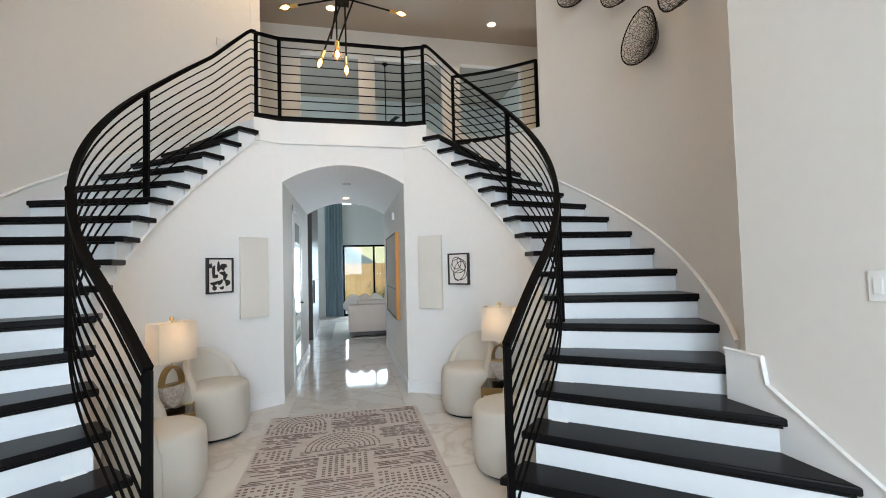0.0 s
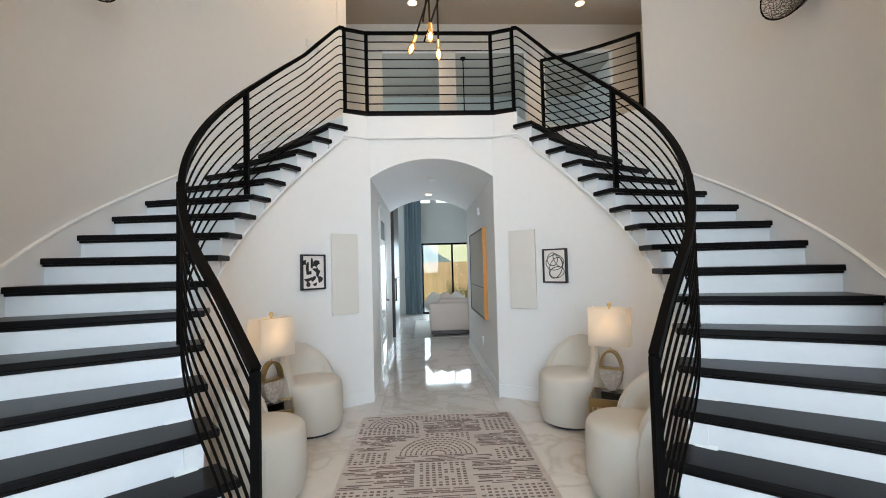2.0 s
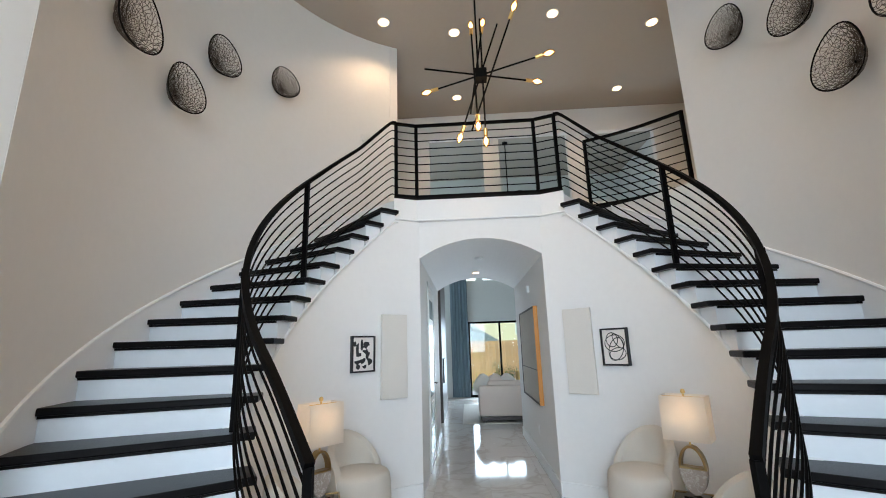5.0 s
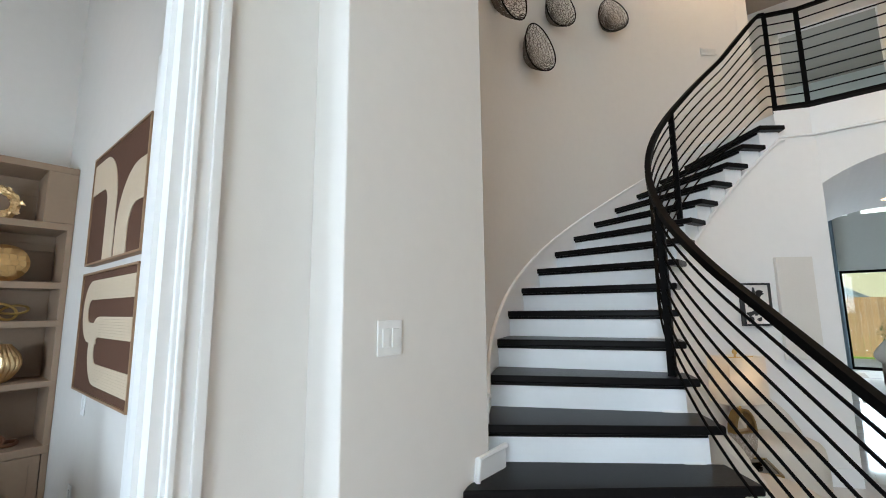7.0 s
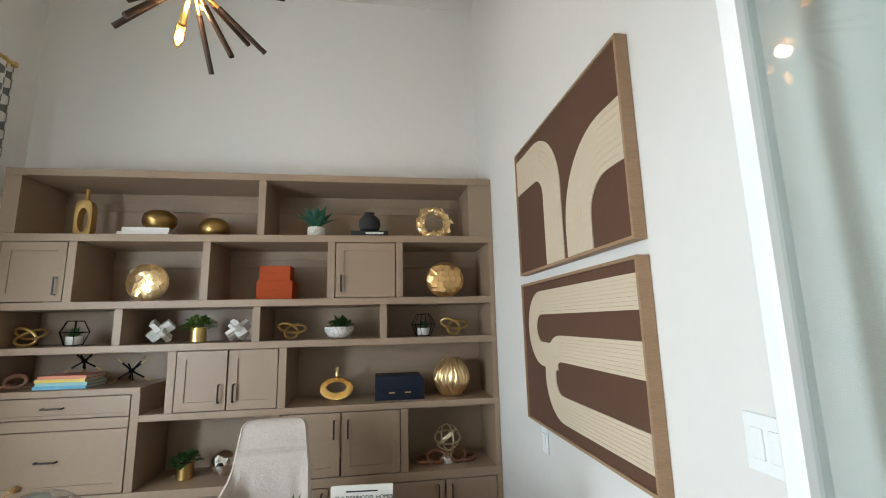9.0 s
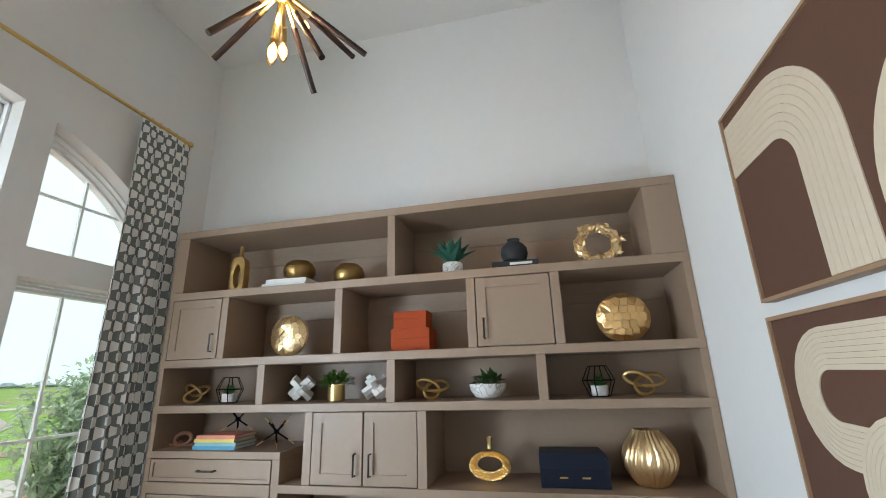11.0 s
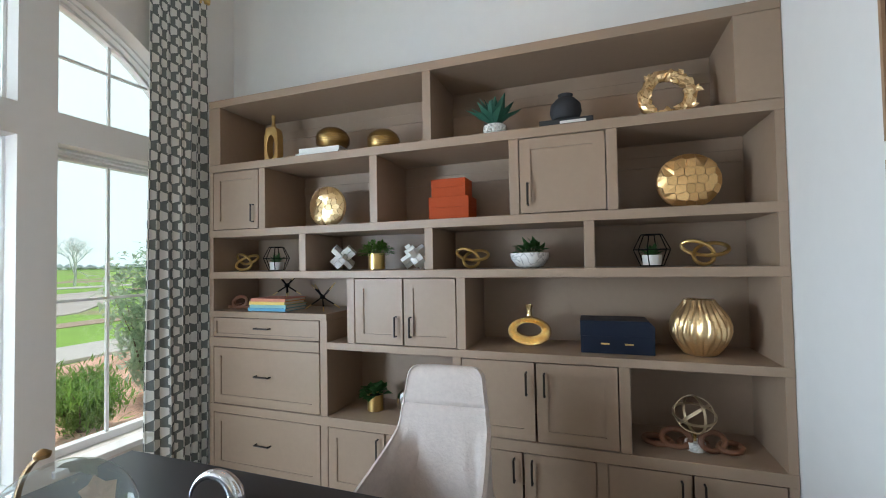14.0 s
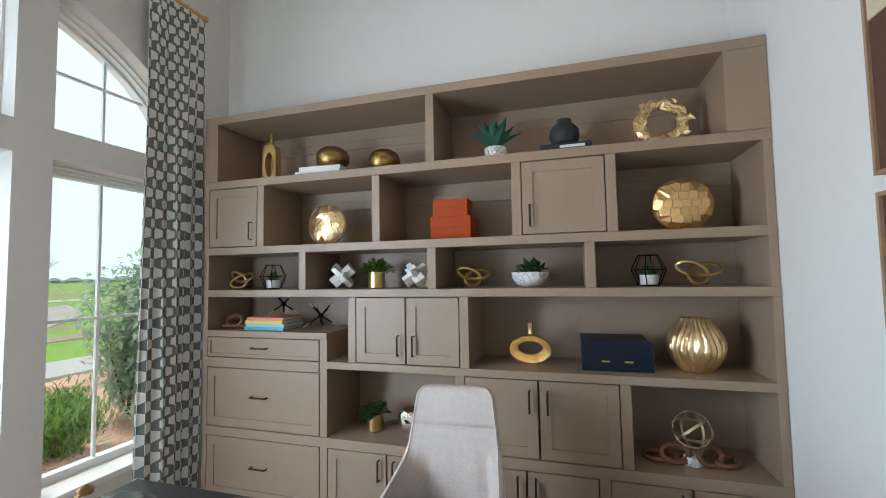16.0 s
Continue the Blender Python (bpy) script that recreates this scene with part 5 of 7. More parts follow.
# ---- passage: side door, picture, trims ----
pd = thing("door_2", "white passage door with frosted glass panes", "door", kind="structure", at=(-HALF, 1.28, 0))
part("casing", box(B(), -0.002, 0.02, -0.47, -0.39, 0, 2.36, 0.003), M_TRIM, pd)
part("casing", box(B(), -0.002, 0.02, 0.39, 0.47, 0, 2.36, 0.003), M_TRIM, pd)
part("head_casing", box(B(), -0.002, 0.022, -0.47, 0.47, 2.28, 2.36, 0.003), M_TRIM, pd)
M_FROST = mat("frosted_pane", (0.55, 0.62, 0.64), 0.12, vary=0.05)
part("leaf", box(B(), -0.001, 0.008, -0.385, 0.385, 0.01, 2.27), M_TRIM, pd)
for i in range(6):
    part("pane", box(B(), 0.0082, 0.011, -0.27, 0.27, 0.18 + 0.34 * i, 0.44 + 0.34 * i), M_FROST, pd)
hd = B()
tube(hd, [(0.008, 0.33, 1.0), (0.05, 0.33, 1.0), (0.05, 0.22, 1.0)], 0.01)
part("lever_handle", hd, M_BLACK, pd, "black lever handle")
M_ORANGE = mat("orange_wood", (0.62, 0.27, 0.05), 0.5, vary=0.1, scale=10)
M_GREYART = mat("grey_canvas", (0.52, 0.50, 0.45), 0.8, vary=0.12, scale=6, bump=0.3)
pic = thing("framed_canvas", "large grey canvas in a light orange wooden frame", "picture", at=(HALF - 0.002, 1.37, 0.78))
part("canvas", box(B(), -0.04, 0, -0.73, 0.73, 0.02, 1.17), M_GREYART, pic)
for a, b, c, d in ((-0.75, -0.73, 0, 1.19), (0.73, 0.75, 0, 1.19), (-0.73, 0.73, 0, 0.02), (-0.73, 0.73, 1.17, 1.19)):
    part("frame_side", box(B(), -0.05, 0, a, b, c, d), M_ORANGE if a == -0.75 else M_BLACK, pic)
part("seam", box(B(), -0.043, -0.0402, -0.73, 0.73, 0.40, 0.412), M_BLACK, pic)
sen = thing("wall_sensor", "small white sensor box on the passage wall", "sensor", at=(HALF - 0.001, 1.2, 2.25))
part("body", box(B(), -0.035, 0, -0.04, 0.04, -0.05, 0.05, 0.006), M_TRIM, sen)
switch_plate("wall_outlet", (HALF - 0.002, 1.15, 0.42), -90, 1, "white wall outlet in the passage", "outlet")
for s in (-1, 1):
    setting(part("baseboard_passage", box(B(), *sorted((s * HALF, s * (HALF - 0.014))), -0.08 if s > 0 else 1.76, 3.0, 0, 0.14, 0.003), M_TRIM), "white painted baseboard", "baseboard")
    bb = arc_wall(B(), R_WALL - 0.014, R_WALL, 150, 24.7, s, 0, 0.14, 40)
    setting(part("baseboard_rotunda", bb, M_TRIM, smooth=True), "white painted curved baseboard", "baseboard")

# ---- great room ----
M_SOFA = mat("cream_sofa", (0.74, 0.63, 0.56), 0.9, vary=0.05, scale=20, bump=0.3, bump_scale=300)
M_DARKWOOD = mat("dark_wood", (0.05, 0.035, 0.028), 0.4, vary=0.2, scale=10)
sofa = thing("sofa", "cream upholstered sofa seen from behind with loose cushions", "sofa", at=(1.05, 4.2, 0.001))
part("back", box(B(), -1.05, 1.05, -0.02, 0.22, 0.12, 0.70, 0.04), M_SOFA, sofa, smooth=True)
part("seat_base", box(B(), -1.05, 1.05, 0.21, 0.95, 0.12, 0.42, 0.03), M_SOFA, sofa, smooth=True)
for x in (-1.05, 0.85):
    part("arm", box(B(), x, x + 0.2, 0.2, 0.95, 0.12, 0.60, 0.05), M_SOFA, sofa, smooth=True)
part("plinth", box(B(), -1.02, 1.02, 0.0, 0.92, 0.05, 0.119), M_DARKWOOD, sofa)
for x in (-0.95, 0.95):
    for y in (0.05, 0.87):
        part("leg", box(B(), x - 0.03, x + 0.03, y - 0.03, y + 0.03, 0, 0.0495), M_DARKWOOD, sofa)
part("back_cushion", box(B(), -0.86, -0.02, 0.215, 0.42, 0.43, 0.78, 0.06), M_SOFA, sofa, smooth=True)
part("back_cushion", box(B(), 0.0, 0.84, 0.215, 0.42, 0.43, 0.78, 0.06), M_SOFA, sofa, smooth=True)
for x, rz, tilt, c in ((0.12, 12, 38, M_PANEL), (0.36, -14, 52, M_SOFA), (0.62, 8, 44, M_PANEL)):
    cu = thing("throw_cushion", "plump square throw cushion leaning on the sofa back", "cushion", "sofa cushions", at=(x, 4.76, 0.421), rz=rz)
    bm = B()
    rings = []
    for j in range(9):
        f = -1 + j / 4
        e = max(0.0, 1 - f * f) ** 0.5
        ring = []
        for q in range(20):
            t = 2 * math.pi * q / 20
            cx_, cz_ = math.cos(t), math.sin(t)
            k = (0.21 - 0.03 * (1 - max(abs(cx_), abs(cz_)))) / max(abs(cx_), abs(cz_)) ** 0.85
            ring.append((cx_ * k * (0.35 + 0.65 * e), 0.075 * f, cz_ * k * (0.35 + 0.65 * e)))
        rings.append(ring)
    loft(bm, rings)
    bm.transform(Matrix.Rotation(radians(tilt), 4, "Y"))
    bm.transform(Matrix.Translation((0, 0, -min(v_.co.z for v_ in bm.verts) + 0.004)))
    part("cover", bm, c, cu, smooth=True)
rug2 = thing("grey_rug", "flat grey rug under the sofa", "rug", at=(1.0, 5.6, 0.001))
part("woven_field", box(B(), -1.35, 1.6, -1.5, 1.4, 0, 0.01, 0.003), M_GREYART, rug2)
vs = thing("tall_vase", "tall dark gold cylinder vase beyond the sofa", "vase", at=(1.0, 5.7, 0.012))
part("body", lathe(B(), [(0.09, 0), (0.1, 0.02), (0.1, 0.86), (0.09, 0.88), (0.08, 0.86), (0.08, 0.1), (0.01, 0.1)], 16), M_BRASS, vs, smooth=True)
M_BLUE = mat("blue_curtain", (0.16, 0.22, 0.26), 0.8, vary=0.1, scale=10, bump=0.1)
curtain("curtain", -0.70, -0.16, 8.46, 0.02, 5.6, M_BLUE, 6, "tall slate blue curtain beside the sliding doors", 1.2, 0.04)
fp = thing("fireplace_wall", "dark wood panelled fireplace column", "fireplace", at=(-0.89, 5.2, 0.001))
part("column", box(B(), -0.5, 0.16, -0.9, 0.9, 0, 4.2, 0.004), M_DARKWOOD, fp)
part("niche_frame", box(B(), 0.1605, 0.19, -0.7, 0.3, 0.75, 1.25, 0.004), M_BLACK, fp)
sd = thing("window_4", "black framed sliding glass doors to the garden", "window", kind="structure", at=(-0.16, 8.6, 0))
for x in (0.0, 0.94, 1.98, 3.0):
    part("mullion", box(B(), x, x + 0.06, -0.03, 0.03, 0, 2.22), M_IRON, sd)
for z in (0.0, 2.16):
    part("window_frame", box(B(), 0.0605, 2.9995, -0.028, 0.028, z, z + 0.06), M_IRON, sd)
pane = part("pane", box(B(), 0.03, 3.03, -0.004, 0.004, 0.03, 2.19), M_GLASS, sd)
pane.visible_shadow = False
fan = thing("ceiling_fan", "black ceiling fan rod and motor", "fan", at=(1.05, 6.0, 6.9))
part("rod", tube(B(), [(0, 0, 0), (0, 0, -1.6)], 0.014), M_IRON, fan)
part("canopy", lathe(B(), [(0.07, 0), (0.07, -0.03), (0.02, -0.08), (0.015, -0.08)], 16), M_IRON, fan, smooth=True)
part("motor", lathe(B(), [(0.02, -1.55), (0.12, -1.6), (0.13, -1.72), (0.02, -1.76)], 20), M_IRON, fan, smooth=True)
for k in range(5):
    bl = box(B(), 0.1, 0.75, -0.06, 0.06, -1.67, -1.66)
    bl.transform(Matrix.Rotation(radians(72 * k), 4, "Z"))
    part("blade", bl, M_IRON, fan)

# ---- garden behind ----
M_FENCE = mat("cedar_fence", (0.66, 0.40, 0.20), 0.8, vary=0.2, scale=6, bump=0.3, rand=0.12)
fence = thing("garden_fence", "orange cedar board fence behind the garden", "fence", at=(0, 14.5, -0.22))
plank = box(B(), -0.07, 0.07, -0.012, 0.012, 0, 1.9)
first = part("board", plank, M_FENCE, fence)
first.location = (-3, 0, 0)
for i in range(1, 62):
    o = new("board", first.data)
    o.parent = fence
    o.location = (-3 + 0.146 * i, 0, 0)
M_STUCCO = mat("cream_stucco", (0.80, 0.72, 0.54), 0.9, vary=0.06, scale=3)
M_ROOF = mat("blue_grey_roof", (0.22, 0.26, 0.30), 0.8, vary=0.15, scale=4)
house = thing("house", "cream two storey neighbour house with a grey roof", "house", at=(3.5, 27, -0.22))
part("wall", box(B(), -6, 7, 0, 8, 0, 4.5), M_STUCCO, house)
bm = prism(B(), [(-6.4, 4.5), (7.4, 4.5), (0.5, 5.7)], -0.4, 8.4)
bm.transform(Matrix(((1, 0, 0, 0), (0, 0, 1, 0), (0, 1, 0, 0), (0, 0, 0, 1))))
part("roof", bm, M_ROOF, house)
bm = prism(B(), [(-5.8, 1.9), (-1.2, 1.9), (-3.5, 3.3)], -0.14, -0.01)
bm.transform(Matrix(((1, 0, 0, 0), (0, 0, 1, 0), (0, 1, 0, 0), (0, 0, 0, 1))))
part("porch_roof", bm, M_ROOF, house)
for x in (-4.2, -0.2, 2.2, 4.6):
    w = part("window", box(B(), x, x + 1.1, -0.05, -0.005, 2.4, 3.5), M_TRIM, house)
    part("pane", box(B(), x + 0.08, x + 1.02, -0.07, -0.0505, 2.48, 3.42), M_FROST, w)
shrub("shrub", (1.2, 12.6, -0.22), 1.1, 1.1, LEAFS[0], 700, 0.11, 11, "leafy green garden shrub before the fence")
shrub("shrub", (-0.3, 12.9, -0.22), 0.8, 0.9, LEAFS[2], 500, 0.10, 12, "low green garden shrub before the fence")
shrub("shrub", (2.7, 13.0, -0.22), 0.9, 1.0, LEAFS[0], 500, 0.10, 13, "leafy green garden shrub before the fence")
tagged(part("patio", box(B(), -3, 6, 8.72, 11.6, -0.22, -0.03), M_CONC), "pale concrete patio behind the house", "patio", kind="structure")

# tiles last: laid from the entry through the passage
for i in range(-4, 4):
    for j in range(-6, 7):
        x, y = 0.3 + 0.6 * i, -0.6 + 1.2 * j + (0.4 if i % 3 == 1 else 0.8 if i % 3 == 2 else 0)
        if -7.1 < y - 0.6 and y + 0.6 < 8.7:
            o = new("tile", TILE)
            o.parent = floor
            o.location = (x, y, 0)

# ---- things on the bookcase ----
SHX = -5.37
M_ORBGOLD = mat("brushed_dark_gold", (0.42, 0.27, 0.10), 0.34, 1.0, vary=0.2, scale=30, stretch=(1, 1, 9))
M_ANTIQUE = mat("antique_brass", (0.32, 0.20, 0.09), 0.4, 1.0, vary=0.15, scale=30)
M_GOLDLEAF = mat("gold_leaf", (0.78, 0.50, 0.22), 0.36, 1.0, vary=0.12, scale=25, bump=0.35, bump_scale=35)
M_WHITEC = mat("white_ceramic", (0.74, 0.72, 0.68), 0.35, vary=0.04, scale=20)
M_MARBLEW = marble("white_marble", (0.74, 0.72, 0.69), (0.30, 0.29, 0.29), 6, 0.15)
M_MATBLACK = mat("matte_black", (0.02, 0.021, 0.024), 0.75, vary=0.2, scale=30, bump=0.2, bump_scale=200)
M_LEATHER = mat("orange_leather", (0.36, 0.050, 0.006), 0.65, vary=0.12, scale=30, bump=0.25, bump_scale=250, spec=0.25)
M_NAVY = mat("navy_lacquer", (0.006, 0.010, 0.022), 0.5, vary=0.1, scale=20, spec=0.25)
M_CHAINW = mat("brown_wood_chain", (0.17, 0.07, 0.035), 0.45, vary=0.2, scale=20)
M_PAGES = mat("book_pages", (0.70, 0.66, 0.58), 0.9, vary=0.06, scale=60)
M_MOSS = mat("potting_soil", (0.05, 0.038, 0.028), 0.95, vary=0.3, scale=60, bump=0.6)


def put(name, y, z, label, category, group="", x=SHX, rz=0.0):
    return thing(name, label, category, group, at=(x, y, z), rz=rz)


# gold bottle with an oval hole
b = put("bottle_vase", -7.11, 2.111, "matte gold bottle vase with an oval opening", "vase")
bm = B()
n = 28
rings = []
for i in range(n):
    a = 2 * math.pi * i / n
    ox, oz = 0.062 * math.copysign(abs(math.cos(a)) ** 0.5, math.cos(a)), 0.135 + 0.135 * math.copysign(abs(math.sin(a)) ** 0.6, math.sin(a))
    ix, iz = 0.032 * math.cos(a), 0.13 + 0.085 * math.sin(a)
    rings.append([(-0.028, ox * 0.92, oz), (0.028, ox * 0.92, oz), (0.034, (ox + ix) / 2, (oz + iz) / 2), (0.028, ix, iz), (-0.028, ix, iz), (-0.034, (ox + ix) / 2, (oz + iz) / 2)])
rings.append(rings[0])
loft(bm, rings, caps=False)
M_TANGOLD = mat("matte_tan_gold", (0.52, 0.33, 0.12), 0.45, 0.75, vary=0.1, scale=20)
part("body", bm, M_TANGOLD, b, smooth=True)
part("neck", lathe(B(), [(0.03, 0.262), (0.016, 0.28), (0.012, 0.30), (0.013, 0.355), (0.009, 0.355)], 14), M_TANGOLD, b, smooth=True)


def book(y, z, w, d, h, cover, label, rz=0, x=SHX, bars=None):
    bk = put("book", y, z, label, "book", x=x, rz=rz)
    part("cover", box(B(), -d / 2, d / 2, -w / 2, w / 2, 0, 0.003), cover, bk)
    part("cover", box(B(), -d / 2, d / 2, -w / 2, w / 2, h - 0.003, h), cover, bk)
    part("spine", box(B(), d / 2 - 0.004, d / 2 + 0.001, -w / 2, w / 2, 0.0031, h - 0.0031), cover, bk)
    part("pages", box(B(), -d / 2 + 0.006, d / 2 - 0.0045, -w / 2 + 0.006, w / 2 - 0.006, 0.0031, h - 0.0031), M_PAGES, bk)
    if bars:
        part("spine_lettering", box(B(), d / 2 + 0.0011, d / 2 + 0.0022, bars[0], bars[1], h * 0.3, h * 0.7), M_WHITEC, bk)
    return bk


book(-6.68, 2.111, 0.32, 0.22, 0.034, M_WHITEC, "white hardback book lying on the shelf")
book(-6.67, 2.1455, 0.29, 0.21, 0.028, M_WHITEC, "white hardback book lying on another", rz=3)
book(-5.16, 2.111, 0.27, 0.2, 0.016, M_WHITEC, "thin white book lying on the shelf")
book(-5.155, 2.1275, 0.27, 0.2, 0.036, M_MATBLACK, "black book with pale lettering on its spine", bars=(-0.03, 0.1))


def pebble(name, y, z, w, h, label):
    o = put(name, y, z, label, "ornament", "gold pebbles")
    prof = [(0.02, 0.0), (w * 0.36, h * 0.06), (w * 0.47, h * 0.25), (w * 0.5, h * 0.5), (w * 0.45, h * 0.75), (w * 0.3, h * 0.93), (w * 0.1, h), (0.002, h)]
    part("body", lathe(B(), prof, 28), M_ORBGOLD, o, smooth=True)
    for k in (0.26, 0.34, 0.42, 0.5, 0.58):
        part("groove", tube(B(), [(w * 0.497 * math.cos(a), w * 0.497 * math.sin(a), h * k) for a in [2 * math.pi * i / 28 for i in range(28)]], 0.0013, 4, loop=True), M_ANTIQUE, o)


pebble("gold_orb", -6.63, 2.175, 0.215, 0.145, "round brushed gold ornament on white books")
pebble("gold_orb", -6.26, 2.111, 0.205, 0.155, "round brushed gold ornament on the shelf")


def rosette(bm, at, n, length, width, seed, spread=1.0, up=0.5):
    r = random.Random(seed)
    for k in range(n):
        a = 2.4 * k
        e = 0.15 + spread * (k / n)
        d = Vector((math.cos(a) * e, math.sin(a) * e, up + 0.9 * (1 - k / n)))
        leaf_to(bm, Vector(at) + Vector((r.uniform(-0.01, 0.01), r.uniform(-0.01, 0.01), 0)), d, length * r.uniform(0.75, 1.05), width, bend_=0.12)


def pot_plant(name, y, z, pot_prof, pot_mat, leaf_mat, n, length, width, label, seed, spread=1.0, up=0.5, x=SHX, bushy=0.0):
    o = put(name, y, z, label, "plant", x=x)
    part("pot", lathe(B(), pot_prof, 24), pot_mat, o, smooth=True)
    top = max(q[1] for q in pot_prof)
    rad = max(q[0] for q in pot_prof)
    part("soil", lathe(B(), [(rad * 0.85, top - 0.02), (rad * 0.8, top - 0.008), (0.002, top - 0.004)], 14), M_MOSS, o)
    bm = B()
    r = random.Random(seed)
    if bushy:
        for k in range(n):
            v = Vector((r.gauss(0, 1), r.gauss(0, 1), abs(r.gauss(0, 1)))).normalized() * bushy * r.uniform(0.55, 1)
            leaf_to(bm, Vector((0, 0, top - 0.01)) + Vector((v.x, v.y, v.z * 0.75)), v + Vector((r.gauss(0, 0.03), r.gauss(0, 0.03), 0)), length, width)
        for k in range(12):
            a = r.uniform(0, 6.28)
            tube(bm, [(0, 0, top - 0.015), (math.cos(a) * bushy * 0.7, math.sin(a) * bushy * 0.7, top + bushy * 0.5)], 0.0015, 4)
    else:
        rosette(bm, (0, 0, top - 0.012), n, length, width, seed, spread, up)
    part("leaves", bm, leaf_mat, o)
    return o


p = pot_plant("potted_succulent", -5.55, 2.111, [(0.05, 0), (0.056, 0.01), (0.057, 0.07), (0.057, 0.092), (0.05, 0.092), (0.048, 0.075), (0.002, 0.075)], M_WHITEC, LEAFS[3], 34, 0.19, 0.068, "blue-green agave in a white beaded pot", 31, 0.8, 0.5)
for k in range(6):
    for i in range(14):
        a = 2 * math.pi * (i + 0.5 * (k % 2)) / 14
        bead = lathe(B(), [(0.001, -0.008), (0.008, -0.004), (0.009, 0.002), (0.005, 0.008), (0.001, 0.009)], 6)
        bead.transform(Matrix.Translation((0.057 * math.cos(a), 0.057 * math.sin(a), 0.012 + 0.014 * k)))
        if k == 0 and i == 0:
            beads = bead
        else:
            merge(beads, bead)
bd = part("beads", beads, M_WHITEC, p)
bd["kind"] = "stuff"
v = put("black_vase", -5.16, 2.166, "round matte black vase on black books", "vase")
part("body", lathe(B(), [(0.035, 0), (0.07, 0.02), (0.083, 0.06), (0.078, 0.10), (0.05, 0.13), (0.034, 0.14), (0.04, 0.155), (0.032, 0.155), (0.028, 0.14), (0.002, 0.13)], 28), M_MATBLACK, v, smooth=True)
# leafy gold wreath
wr = put("wreath_sculpture", -4.67, 2.111, "gold leafy ring sculpture standing on the shelf", "sculpture")
r = random.Random(4)
M_GOLDPALE = mat("pale_gold_leaf", (0.90, 0.66, 0.36), 0.36, 1.0, vary=0.12, scale=25, bump=0.35, bump_scale=35)
rings = []
for i in range(44):
    a = 2 * math.pi * i / 44
    mid_r = 0.104 + 0.008 * noise.noise((3 * math.cos(a), 3 * math.sin(a), 1.0))
    ring = []
    for q in range(9):
        b_ = 2 * math.pi * q / 9
        rr_ = 0.027 * (1 + 0.55 * noise.noise((7 * math.cos(a) + 2 * math.cos(b_), 7 * math.sin(a), 3 * math.sin(b_))))
        rad_ = mid_r + rr_ * math.cos(b_) * 1.1
        ring.append((rr_ * math.sin(b_), rad_ * math.cos(a), 0.132 + rad_ * math.sin(a)))
    rings.append(ring)
rings.append(rings[0])
part("ring", loft(B(), rings, caps=False), M_GOLDPALE, wr)
bm = B()
for k in range(60):
    a = r.uniform(0, 6.28)
    q = r.uniform(0.088, 0.122)
    p0 = Vector((r.uniform(0.012, 0.03), q * math.cos(a), 0.132 + q * math.sin(a)))
    tw = r.choice((-1, 1))
    leaf_to(bm, p0, Vector((r.gauss(0.1, 0.25), -tw * math.sin(a) + r.gauss(0, 0.5), tw * math.cos(a) + r.gauss(0, 0.5))), 0.042, 0.026, Vector((1, 0, 0)))
part("leaves", bm, M_GOLDPALE, wr)
bm = lathe(B(), [(0.042, 0), (0.036, 0.03), (0.018, 0.065), (0.003, 0.082)], 8)
part("peak", bm, M_GOLDPALE, wr)


